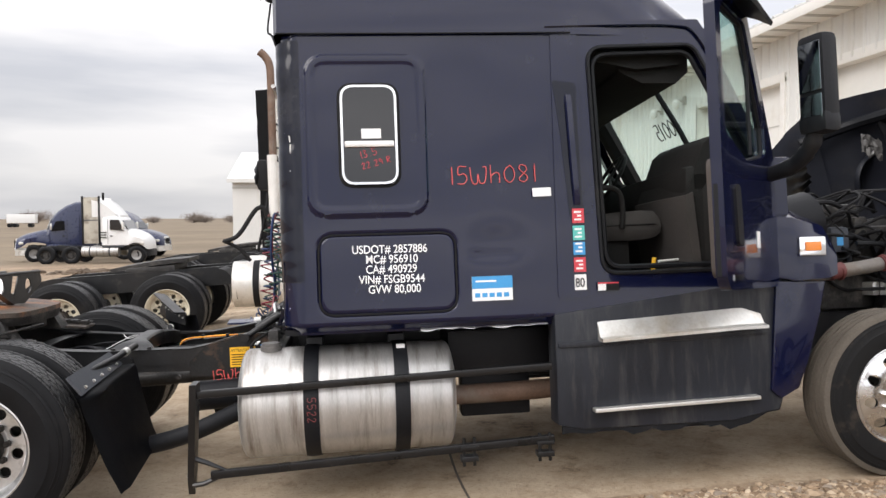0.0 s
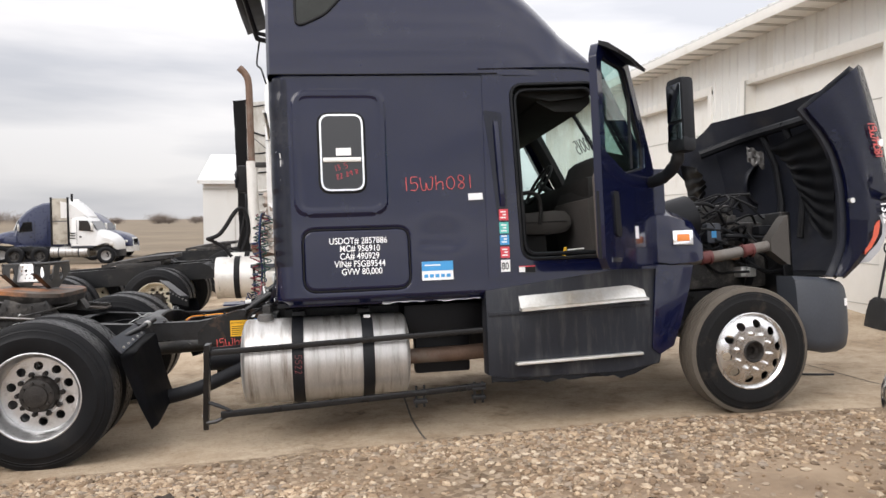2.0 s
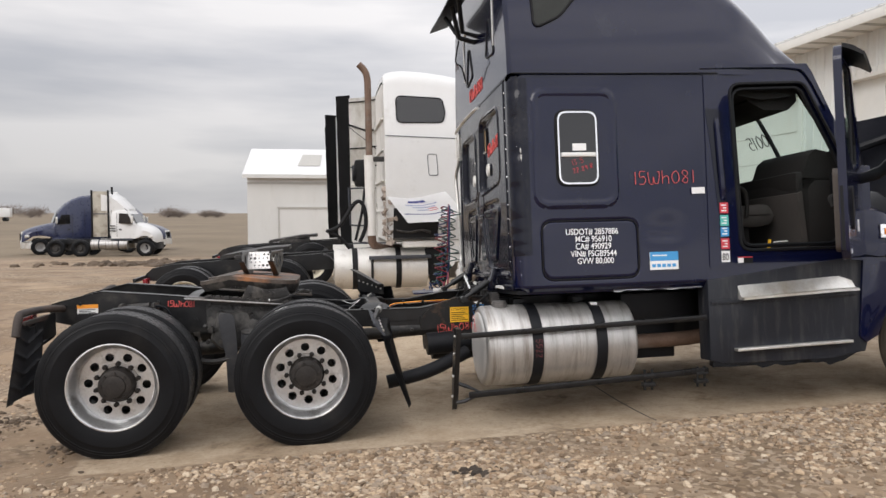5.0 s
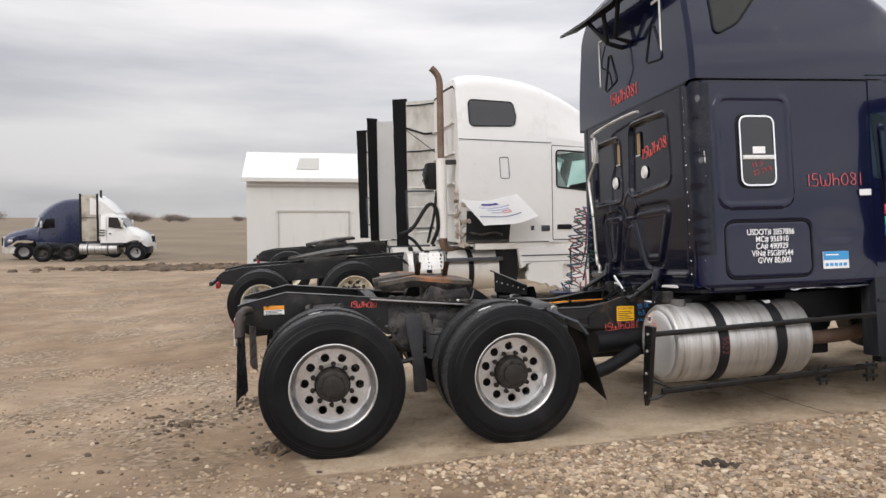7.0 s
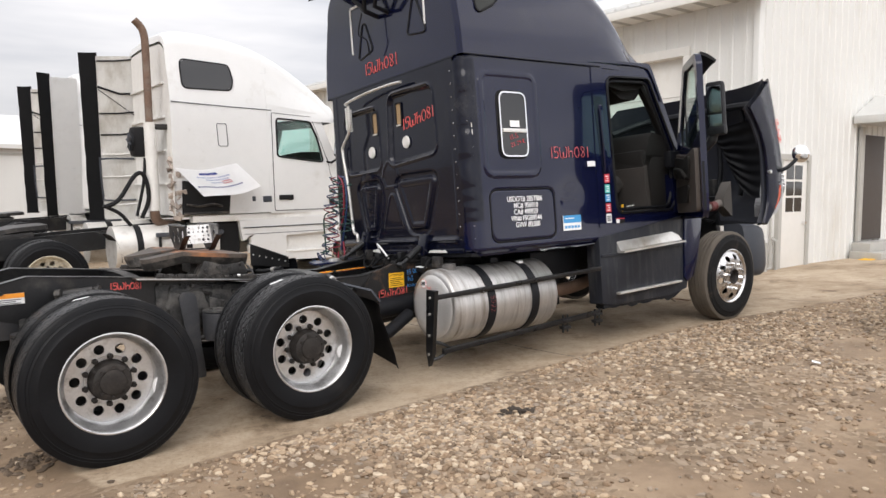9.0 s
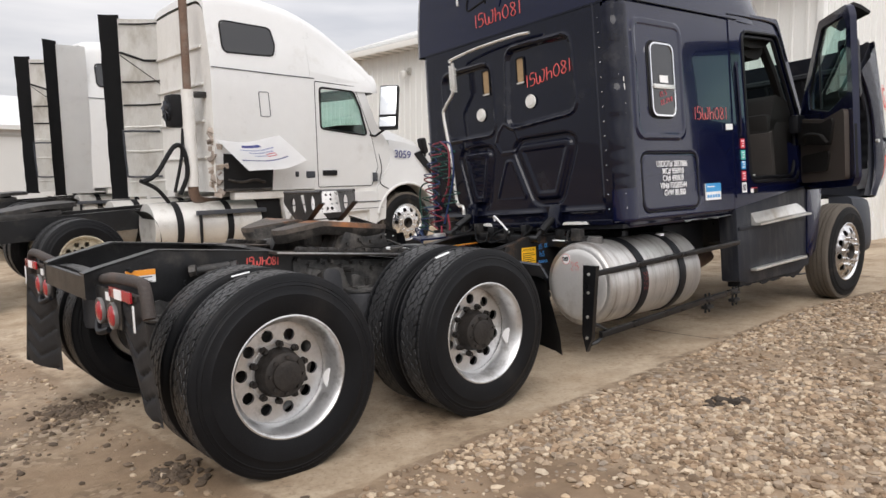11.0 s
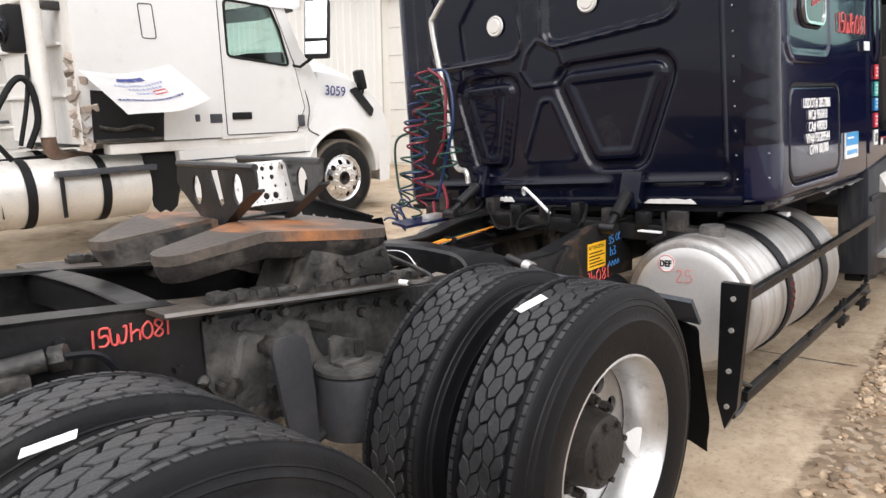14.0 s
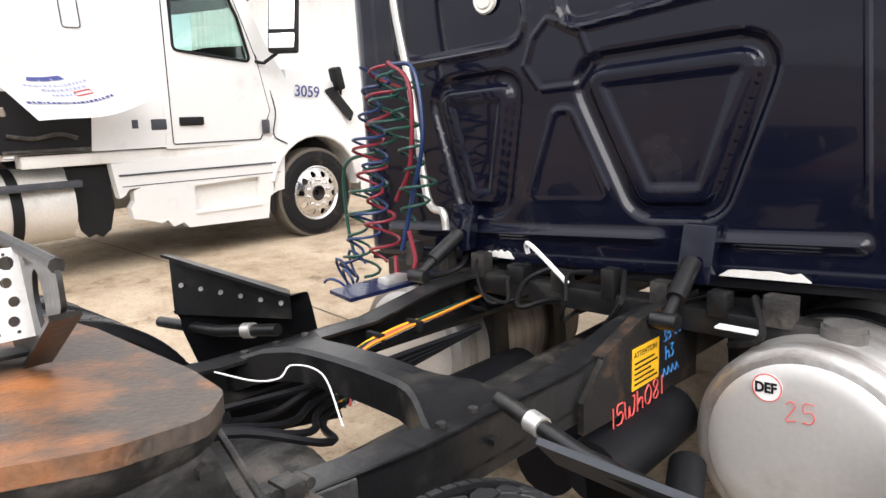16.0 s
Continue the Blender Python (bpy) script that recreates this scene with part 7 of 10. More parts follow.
for k, (text, x) in enumerate((("USDOT# 2857886", 1.985), ("MC# 956910", 2.06), ("CA# 490929", 2.06), ("VIN# FSGB9544", 2.02), ("GVW 80,000", 2.07))):
    writing("registration_line", text, 0.066, pose(*on_side(x, 1.447 - k * 0.0565, 0.0055), 90, 0, 0), WHITE_DECAL, truck, "white vinyl registration lettering" if k == 0 else "", thick=0.0008, narrow=0.84, bold=0.0006)
scrawl("stock_mark", "15Wh081", 0.10, side_put(2.545, -W - 0.002, 1.825, 0.02), RED_INK, truck, "red handwritten stock number", 0.0028, 0.80)
scrawl("window_mark", "13.5", 0.04, side_put(2.05, -W - 0.022, 1.98, 0.25), STICKER_RED, win, "", 0.0018)
scrawl("window_mark", "22.29 R", 0.034, side_put(2.06, -W - 0.022, 1.92, 0.25), STICKER_RED, win, "", 0.0018)
st = part("fuel_card_sticker", box(on_side(2.66, 1.155, 0.004), (2.895, -W - 0.012, 1.295)), WHITE_DECAL, truck, "blue and white fuel card sticker")
part("sticker_head", box((2.66, -W - 0.0135, 1.225), (2.895, -W - 0.0115, 1.295)), STICKER_BLUE, st)
bm = bmesh.new()
for k in range(5):
    box((2.675 + 0.042 * k, -W - 0.0135, 1.175), (2.705 + 0.042 * k, -W - 0.0118, 1.20), 0, bm)
part("sticker_bars", bm, STICKER_BLUE, st, smooth=False)
part("sticker_line", box((2.68, -W - 0.0145, 1.262), (2.80, -W - 0.013, 1.272)), WHITE_DECAL, st)
part("white_tag", box((3.08, -W - 0.008, 1.665), (3.19, -W - 0.004, 1.715), 0, None, Matrix.Rotation(radians(-1.5), 4, "Y")), WHITE_DECAL, truck, "small white paper tag")
for k, (z, h, mat, nm) in enumerate(((1.585, 0.085, STICKER_RED, "red_decal"), (1.485, 0.085, STICKER_TEAL, "teal_decal"), (1.40, 0.075, STICKER_BLUE, "blue_decal"), (1.30, 0.085, STICKER_RED, "red_decal"), (1.195, 0.09, WHITE_DECAL, "white_decal"))):
    p = part(nm, box((3.265, -W - 0.012, z), (3.335, -W - 0.006, z + h)), mat, truck, "small square permit decal")
    if k == 4:
        writing("decal_number", "80", 0.075, pose(3.268, -W - 0.0125, z + 0.018, 90, 0, 0), INK, p, thick=0.0004, narrow=0.75, bold=0.001)
    else:
        bm = bmesh.new()
        for j in range(3):
            box((3.275 + 0.018 * (j % 2), -W - 0.013, z + 0.015 + 0.022 * j), (3.318, -W - 0.0115, z + 0.026 + 0.022 * j), 0, bm)
        part("decal_print", bm, WHITE_DECAL, p, smooth=False)
p = part("warning_plate", box((3.40, -W - 0.012, 1.185), (3.53, -W - 0.004, 1.235)), INK, truck, "black plate with a white corner")
part("plate_corner", box((3.402, -W - 0.0135, 1.187), (3.45, -W - 0.0115, 1.225)), WHITE_DECAL, p)
part("plate_band", box((3.402, -W - 0.0135, 1.226), (3.528, -W - 0.0115, 1.234)), STICKER_RED, p)
RIVET = mesh_of("rivet", lathe([(0.0, -0.004), (0.0035, -0.0035), (0.0055, 0.0)], 8), CHROME, True)
for k in range(14):
    z = 1.15 + 0.11 * k
    for y, x in ((-0.93, REAR - 0.006), (-1.055, REAR + 0.045)):
        rv = new("rivet", RIVET)
        rv.parent = truck
        rv.matrix_basis = pose(x - 0.001, y * (1 - lean(z) / W), z, 0, 0, -90)
# dented rear corner: a creased dark strip of moulding
rows_ = []
for z in steps(1.30, 2.66, 60):
    k = 0.014 * noise.noise((z * 5.0, 3.1, 0)) + 0.006 * noise.noise((z * 17.0, 1.7, 4))
    line = []
    for f in steps(0.0, 1.0, 8):
        a = f * math.pi / 2
        rr = 0.136 + k * math.sin(math.pi * f) - 0.004 * (f in (0.0, 1.0))
        line.append((REAR + 0.13 - rr * math.cos(a), -(W - 0.13 + rr * math.sin(a) - lean(z)), z))
    rows_.append(line)
part("corner_moulding", loft(rows_, closed=False), NAVY_SHADED, truck, "creased dark moulding on the dented corner")
# scratches on the rear corner
sc = bmesh.new()
rnd = random.Random(11)
for k in range(9):
    z = rnd.uniform(1.85, 2.15)
    tube([(REAR + 0.07, -W + 0.012 + lean(z), z), (REAR + 0.072 + rnd.uniform(-0.006, 0.006), -W + 0.010 + lean(z), z + rnd.uniform(0.02, 0.07))], 0.004, 5, sc)
part("scratches", sc, WHITE_DIRTY, truck)

# rear wall: vents, grip slots, bent pipe, marks
for y, z in ((0.43, 2.045), (-0.175, 2.075)):
    bm = lathe([(0.0, -0.012), (0.035, -0.014), (0.04, -0.006), (0.052, -0.01), (0.058, 0.0)], 28)
    part("round_vent", bm, WHITE_DIRTY, truck, "round pale plastic vent cap").matrix_basis = pose(REAR + 0.016, y, z, 0, 0, -90)
for y, z in ((0.345, 2.32), (-0.075, 2.35)):
    slot = outline([(y - 0.05, z - 0.11), (y + 0.05, z - 0.11), (y + 0.05, z + 0.11), (y - 0.05, z + 0.11)], 0.025)
    frame_ = plate(slot, [outline([(y - 0.038, z - 0.098), (y + 0.038, z - 0.098), (y + 0.038, z + 0.098), (y - 0.038, z + 0.098)], 0.02)], 0.01, lambda u, v, w: (REAR + 0.014 + w, u, v))
    s = part("slot_frame", frame_, BLACK_PLASTIC, truck, "open slot showing tan insulation")
    part("insulation", box((REAR + 0.022, y - 0.04, z - 0.1), (REAR + 0.027, y + 0.04, z + 0.1)), material("tan_insulation", (0.32, 0.22, 0.12), 0.9, vary=0.3, bump=0.3), s)
    part("slot_lip", box((REAR + 0.006, y - 0.04, z - 0.115), (REAR + 0.016, y + 0.04, z - 0.10), 0.003), STEP_ALU, s)
bm = tube(curve_points([(1.50, -0.30, 2.60), (1.50, -0.12, 2.61), (1.49, 0.30, 2.60), (1.48, 0.64, 2.565), (1.48, 0.655, 2.54)], 6), 0.014, 8)
pipe = part("bent_pipe", bm, STEP_ALU, truck, "bent bare aluminium hose bracket pipe")
bm = tube(curve_points([(1.50, 0.655, 2.54), (1.50, 0.665, 2.30), (1.49, 0.78, 2.16), (1.49, 0.81, 2.08), (1.50, 0.76, 1.70), (1.50, 0.72, 1.30), (1.48, 0.62, 1.24), (1.48, 0.61, 1.17)], 6), 0.016, 8)
part("pipe_upright", bm, STEP_ALU, pipe)
bm = bmesh.new()
for k in range(9):
    tube([(1.50 + 0.03 * math.cos(a), 0.66 + 0.03 * math.sin(a), 2.30 + 0.025 * k + 0.02 * math.sin(a)) for a in steps(0, math.tau, 10)], 0.006, 5, bm)
part("wire_wrap", bm, WHITE_DIRTY, pipe, "", True)
rw = lambda y0, z0: (lambda u, v: Vector((REAR + 0.026, y0 - u, z0 + v + 0.12 * u)))
scrawl("stock_mark", "15Wh081", 0.10, rw(-0.115, 2.19), RED_INK, truck, "red handwritten stock number", 0.0045, 0.74)
scrawl("stock_mark", "15Wh081", 0.11, lambda u, v: Vector((1.578, 0.42 - u, 2.80 + v)), RED_INK, truck, "red handwritten stock number", 0.0045, 0.80)
for y in (0.38, -0.48):
    tri = outline([(y + 0.14, 2.96), (y - 0.14, 2.96 + 0.06), (y - 0.02, 3.30), (y + 0.03, 3.30)] if y > 0 else [(y + 0.14, 3.02), (y - 0.16, 2.98), (y - 0.03, 3.30), (y + 0.03, 3.32)], 0.04)
    bm = tube([(1.580, u, v) for u, v in tri], 0.010, 6, closed=True)
    part("rear_rib", bm, BLACK_PLASTIC, truck)
for y, s in ((0.62, 1), (-0.62, -1)):
    part("pale_stripe", box((1.574, y - 0.012, 3.05), (1.580, y + 0.012, 3.50), 0.002), WHITE_DECAL, truck)
    part("pale_stripe", box((1.574, min(y, y - 0.14 * s), 3.49), (1.580, max(y, y - 0.14 * s), 3.515), 0.002), WHITE_DECAL, truck)
# roof wing on struts at the rear of the roof
wing = part("roof_wing", loft([[(x, y, z) for x, z in ((1.48, 3.70 + d), (1.30, 3.62 + d), (1.29, 3.59 + d), (1.48, 3.66 + d))] for y, d in ((-0.75, 0.03), (-0.3, -0.02), (0.3, 0.0), (0.95, 0.05))]), BLACK_PLASTIC, truck, "broken black roof deflector on struts")
for y0, y1 in ((0.35, 0.12), (0.02, 0.12), (-0.3, -0.05)):
    part("wing_strut", tube([(1.36, y0, 3.60), (1.44, y1, 3.34), (1.59, y1, 3.30)], 0.022, 6), BLACK_PLASTIC, wing)
part("wing_wire", tube(curve_points([(1.45, 0.20, 3.34), (1.42, 0.23, 3.15), (1.46, 0.16, 3.08), (1.5, 0.18, 2.95)], 5), 0.008, 5), BLACK_PLASTIC, wing)

# coiled air hoses
def coil(top, bottom, r, turns, phase, sag=0.0):
    a, b = Vector(top), Vector(bottom)
    d = (b - a).normalized()
    u = d.orthogonal().normalized()
    v = d.cross(u)
    n = int(turns * 12)
    pts = []
    for k in range(n + 1):
        t = k / n
        ang = phase + t * turns * math.tau
        wob = 1 + 0.35 * math.sin(t * 17 + phase)
        pts.append(a.lerp(b, t) + (u * math.cos(ang) + v * math.sin(ang)) * r * wob + Vector((0.02 * math.sin(t * 9 + phase), 0.05 * math.sin(t * 5 + phase) + sag * t, 0)))
    return pts


hoses = ((HOSE_RED, (1.38, 0.80, 1.83), (1.28, 0.86, 1.06), 9, 0.0, "red coiled air hose"), (HOSE_BLUE, (1.38, 0.84, 1.83), (1.28, 0.98, 0.98), 10, 2.0, "blue coiled air hose"),
         (HOSE_GREEN, (1.38, 0.82, 1.83), (1.30, 0.92, 1.0), 11, 4.0, "green coiled electric cable"), (HOSE_GREEN, (1.42, 0.70, 1.80), (1.36, 0.72, 1.22), 9, 1.0, ""), (HOSE_BLUE, (1.30, 0.95, 1.04), (1.15, 0.98, 0.97), 4, 1.0, ""))
for mat, a, b, n, ph, lab in hoses:
    part("air_hose", tube(coil((a[0], a[1] - 0.03, a[2]), (b[0], b[1] + 0.0, b[2]), 0.055, n * 0.85, ph), 0.0062, 6), mat, truck, lab)
part("hose_tail", tube(curve_points([(1.40, 0.76, 1.84), (1.38, 0.62, 1.80), (1.36, 0.58, 1.55), (1.37, 0.68, 1.30), (1.35, 0.74, 1.10)], 7), 0.009, 6), HOSE_BLUE, truck)
part("hose_tail", tube(curve_points([(1.40, 0.78, 1.85), (1.37, 0.64, 1.74), (1.36, 0.66, 1.45), (1.36, 0.76, 1.30)], 7), 0.009, 6), HOSE_RED, truck)
part("hose_tail", tube(curve_points([(1.38, 0.86, 1.5), (1.36, 1.06, 1.45), (1.36, 1.08, 1.2), (1.32, 1.0, 1.05)], 7), 0.008, 6), HOSE_GREEN, truck)
part("hose_tail", tube(curve_points([(1.36, 0.70, 1.18), (1.34, 0.66, 1.05), (1.30, 0.72, 0.98), (1.33, 0.76, 1.08)], 7), 0.009, 6), HOSE_RED, truck)
part("gladhand", box((1.2, 0.68, 0.97), (1.32, 0.74, 1.02), 0.015), STEP_ALU, truck)
# paper tags on the drive tyres
for x, y, turn in ((0.0, -1.04, -20), (-1.30, -0.94, -11)):
    part("tyre_tag", box((-0.045, -0.018, 0.0), (0.045, 0.018, 0.002), 0, None, Matrix.Translation((x, y, HUB)) @ Matrix.Rotation(radians(turn), 4, "Y") @ Matrix.Translation((0, 0, 0.506)) @ Matrix.Rotation(radians(-25), 4, "Z")), WHITE_DECAL, truck, "white paper tag on the tyre")
# clutter on the cab floor
part("red_jug", box((4.06, -0.86, 1.26), (4.16, -0.76, 1.33), 0.03), STICKER_RED, truck, "small red container on the cab floor")
part("pale_rod", cyl((3.88, -0.86, 1.345), (4.06, -0.82, 1.355), 0.008, 8), WHITE_DIRTY, truck, "thin pale rod lying in the doorway")
part("yellow_lever", tube([(3.865, -0.80, 1.27), (3.88, -0.80, 1.37)], 0.014, 8), YELLOW, truck)

# ---- the two white sleeper trucks behind ----
def white_truck(m, label, dented, ax=0.0):
    """White sleeper truck in its own frame: right side at y = -1.2, ground at z = 0."""
    t = thing("white_semi_truck", label, "truck", "parked trucks", m)
    V = 1.18

    def tuck(z):
        return 0.015 * max(0, z - 1.2) + 0.16 * ease(2.75, 3.8, z)

    roof_line = [(1.04, 3.74), (1.10, 3.88), (1.5, 3.92), (2.2, 3.83), (2.7, 3.66), (3.1, 3.46), (3.4, 3.24), (3.62, 3.02), (3.74, 2.86)]

    def ring(x, top, base=1.14):
        pinch = 0.16 * ease(2.4, 3.65, x)
        pts = []
        for k in range(9):
            z = base + (top - 0.25 - base) * k / 8
            pts.append((x, -(V - tuck(z) - pinch * ease(2.6, 3.2, z)), z))
        y0, r = -pts[-1][1], 0.25
        for k in range(1, 7):
            a = k / 6 * math.pi / 2
            pts.append((x, -(y0 - 0.32 * (1 - math.cos(a))), top - r + r * math.sin(a)))
        half = pts + [(x, pts[-1][1] * 0.4, top + 0.02)]
        return half + [(px, -py, pz) for px, py, pz in reversed(half)]

    fine = [(p.x, p.y) for p in curve_points([(x, z, 0) for x, z in roof_line], 3)]
    rear_fine = [p for p in fine if p[0] <= 2.62]
    bm = loft([ring(x, z) for x, z in rear_fine], closed=False)
    for v in bm.verts:
        if dented and v.co.y < -0.9 and v.co.z < 1.9:
            v.co.y += 0.10 * ease(2.0, 1.2, v.co.x) * ease(1.95, 1.4, v.co.z) * (0.6 + 0.4 * noise.noise(v.co * 5))
    body = part("sleeper", bm, WHITE_TRUCK, t, "white sleeper body, torn at its lower rear corner" if dented else "white sleeper body")
    back = ring(1.04, 3.70)
    bm = bmesh.new()
    bm.faces.new([bm.verts.new(p) for p in back])
    wall = part("sleeper_back", bm, WHITE_DIRTY, t, "ribbed dirty white sleeper back")
    for z in (1.6, 2.1, 2.6, 3.1):
        part("back_rib", box((1.0, -0.9, z), (1.045, 0.9, z + 0.03), 0.006), WHITE_DIRTY, wall)
    bm = loft([ring(x, max(z, 2.92), 2.60) for x, z in fine if x >= rear_fine[-1][0]], closed=False)
    part("front_roof", bm, WHITE_TRUCK, t, "white roof sloping to the windshield")
    # front cab sides with doors
    for side in (-1, 1):
        hole = outline([(2.70, 2.03), (3.54, 1.94), (3.42, 2.36), (3.30, 2.60), (2.70, 2.635)], [0.06, 0.05, 0.1, 0.08, 0.06])
        shell = outline([(2.55, 1.12), (3.95, 1.12), (3.98, 1.78), (3.72, 2.16), (3.46, 2.74), (2.55, 2.86)], [0, 0.03, 0.1, 0.05, 0.06, 0])
        bm = plate(shell, [hole], 0.05, lambda u, v, w, s=side: (u, s * (V - tuck(v) - 0.05 * ease(3.0, 4.0, u) - w), v))
        d = part("cab_side", bm, WHITE_TRUCK, t, "white cab side with closed door")
        bm = tube([(x, side * (V - tuck(z) - 0.05 * ease(3.0, 4.0, x) + 0.001), z) for x, z in outline([(2.62, 1.16), (3.60, 1.16), (3.74, 1.45), (3.62, 1.95), (3.48, 2.3), (3.32, 2.68), (2.62, 2.72)], 0.03)], 0.005, 5, closed=True)
        part("door_gap", bm, INK, d)
        part("door_window", plate(hole, (), 0.005, lambda u, v, w, s=side: (u, s * (V - tuck(v) - 0.02 - 0.05 * ease(3.0, 4.0, u)), v)), GLASS, d).visible_shadow = False
        part("window_seal", tube([(x, side * (V - tuck(z) - 0.05 * ease(3.0, 4.0, x) + 0.002), z) for x, z in hole], 0.016, 5, closed=True), INK, d)
        part("door_handle", box((2.70, side * (V + 0.012), 1.33), (2.95, side * (V - 0.02), 1.41), 0.012), INK, d)
        part("locker_latch", box((2.42, side * (V + 0.006), 1.30), (2.57, side * (V - 0.03), 1.40), 0.01), GREY_PLASTIC, d)
        part("side_badge", box((2.24, side * (V - 0.0), 1.32), (2.30, side * (V - 0.03), 1.40), 0.006), GREY_PLASTIC, d)
        part("side_window", plate(outline([(1.25, 3.04), (1.98, 3.04), (2.02, 3.20), (1.98, 3.42), (1.25, 3.46)], 0.09), (), 0.01, lambda u, v, w, s=side: (u, s * (V - tuck(v) + 0.008 - w), v)), BLACK_GLASS, body, "dark rounded sleeper window")
        part("window_rim", tube([(x, side * (V - tuck(z) + 0.006), z) for x, z in outline([(1.24, 3.03), (1.99, 3.03), (2.03, 3.20), (1.99, 3.43), (1.24, 3.47)], 0.09)], 0.012, 5, closed=True), INK, body)
        part("hatch_outline", tube([(x, side * (V - tuck(z) + 0.004), z) for x, z in outline([(1.74, 2.18), (1.89, 2.18), (1.87, 2.52), (1.72, 2.52)], 0.03)], 0.005, 5, closed=True), GREY_PLASTIC, body)
        part("body_seam", tube([(1.05, side * (V - tuck(2.76) + 0.003), 2.82), (2.0, side * (V - tuck(2.78) + 0.003), 2.78), (2.62, side * (V - tuck(2.8) + 0.003), 2.76)], 0.006, 5), GREY_PLASTIC, body)
        mt = Matrix.Translation((3.80, side * 1.38, 2.3)) @ Matrix.Rotation(radians(-38 * side), 4, "Z") @ Matrix.Rotation(radians(13), 4, "Y") @ Matrix.Translation((0, 0, -2.3))
        mir = part("mirror", box((-0.05, -0.15, 2.02), (0.08, 0.15, 2.72), 0.035, None, mt), INK, t, "tall black side mirror reflecting the sky")
        part("mirror_pane", box((-0.058, -0.13, 2.24), (-0.048, 0.13, 2.69), 0.004, None, mt), MIRROR, mir)
        part("spot_mirror", box((-0.058, -0.13, 2.05), (-0.048, 0.13, 2.2), 0.004, None, mt), MIRROR, mir)
        part("mirror_arm", tube([(3.80, side * 1.30, 2.05), (3.66, side * 1.2, 1.93), (3.60, side * 1.12, 1.95)], 0.02, 6), INK, t)
        # hood fender
        arch = [(4.28 + 0.60 * math.cos(math.pi * k / 14), 0.58 + 0.60 * math.sin(math.pi * k / 14)) for k in range(15)]
        fend = [(3.70, 0.62), (3.70, 1.13), (3.96, 1.5), (4.0, 1.88), (4.3, 1.84), (4.60, 1.76), (4.83, 1.65), (5.02, 1.52), (5.14, 1.38), (5.22, 1.20), (5.27, 1.0), (5.28, 0.80), (5.24, 0.70), (5.15, 0.62)] + arch
        part("arch_lip", tube([(x, side * (V - 0.16 * ease(4.7, 5.25, x) + 0.004), z) for x, z in arch[1:-1]], 0.022, 8), WHITE_TRUCK, t)
        bm = plate(fend, (), 0.30, lambda u, v, w, s=side: (u, s * (V + 0.0 - 0.10 * ease(1.3, 1.85, v) - 0.16 * ease(4.7, 5.25, u) - w), v))
        part("fender", bm, WHITE_TRUCK, t, "white front fender")
        part("headlight", loft([[(x, side * y, z) for y, z in ((0.70, zb), (1.05 - 0.05 * k, zb), (1.05 - 0.05 * k, zt), (0.70, zt))] for k, (x, zb, zt) in enumerate(((4.95, 1.10, 1.30), (5.12, 1.02, 1.26), (5.24, 1.0, 1.16)))]), CHROME, t)
        mir2 = part("hood_mirror", box((-0.05, -0.07, 0.0), (0.05, 0.07, 0.26), 0.03, None, Matrix.Translation((4.70, side * 1.12, 1.66)) @ Matrix.Rotation(radians(-14), 4, "Y")), INK, t, "small black hood mirror")
        part("mirror_stalk", tube([(4.74, side * 1.08, 1.60), (4.72, side * 1.12, 1.68)], 0.018, 6), INK, mir2)
        part("cowl_gap", tube(curve_points([(3.60, side * (V - 0.045), 2.02), (3.72, side * (V - 0.06), 1.78), (3.80, side * (V - 0.03), 1.45), (3.74, side * (V + 0.004), 1.20), (3.90, side * (V + 0.004), 1.10)], 4), 0.007, 5), INK, t)
        part("hood_vent", plate(outline([(4.48, 1.66), (4.62, 1.70), (4.88, 1.40), (4.80, 1.30)], 0.03), (), 0.02, lambda u, v, w, s=side: (u, s * (V - 0.085 * ease(1.3, 1.85, v) - 0.16 * ease(4.7, 5.25, u) + 0.008 - w), v)), INK, t, "black slanted hood vent")
        if dented and side < 0:
            rim = [(2.02, 1.02), (2.04, 0.86), (2.07, 0.70), (2.12, 0.72), (2.16, 0.775), (2.27, 0.785), (2.20, 0.755), (2.20, 0.66), (2.16, 0.60), (2.18, 0.50), (2.30, 0.475), (2.44, 0.43), (2.50, 0.45), (2.56, 0.38), (2.66, 0.41), (2.72, 0.35), (3.62, 0.33), (3.66, 0.56), (3.74, 0.60), (3.84, 0.62), (3.88, 1.08)]
        else:
            rim = [(2.02, 0.36), (2.2, 0.30), (3.62, 0.33), (3.84, 0.62), (3.88, 1.08), (2.02, 1.02)]
        well = outline([(2.80, 0.50), (3.54, 0.52), (3.54, 0.78), (2.80, 0.75)], 0.02, 3)
        bm = plate(rim, [well], 0.10, lambda u, v, w, s=side: (u, s * (V - 0.01 - w), v))
        sk = part("chassis_skirt", bm, WHITE_TRUCK, t, "white chassis skirt with steps, its rear corner broken off" if dented and side < 0 else "white chassis skirt with steps", smooth=False)
        part("step_well", box((2.78, side * (V - 0.075), 0.48), (3.56, side * (V - 0.10), 0.80), 0.0), WHITE_DIRTY, sk)
        part("skirt_seam", box((2.10, side * (V - 0.0065), 0.80), (3.80, side * (V - 0.03), 0.808), 0), GREY_PLASTIC, sk)
        part("skirt_step", box((2.79, side * (V + 0.002), 0.47), (3.55, side * (V - 0.14), 0.50), 0.01), WHITE_DIRTY, sk)
        part("skirt_groove", box((2.08, side * (V + 0.0005), 0.90), (3.75, side * (V - 0.03), 0.915), 0), GREY_PLASTIC, sk)
        part("under_panel", box((1.30, side * (V - 0.03), 1.02), (3.9, side * (V - 0.20), 1.13), 0.02), WHITE_DIRTY, t)
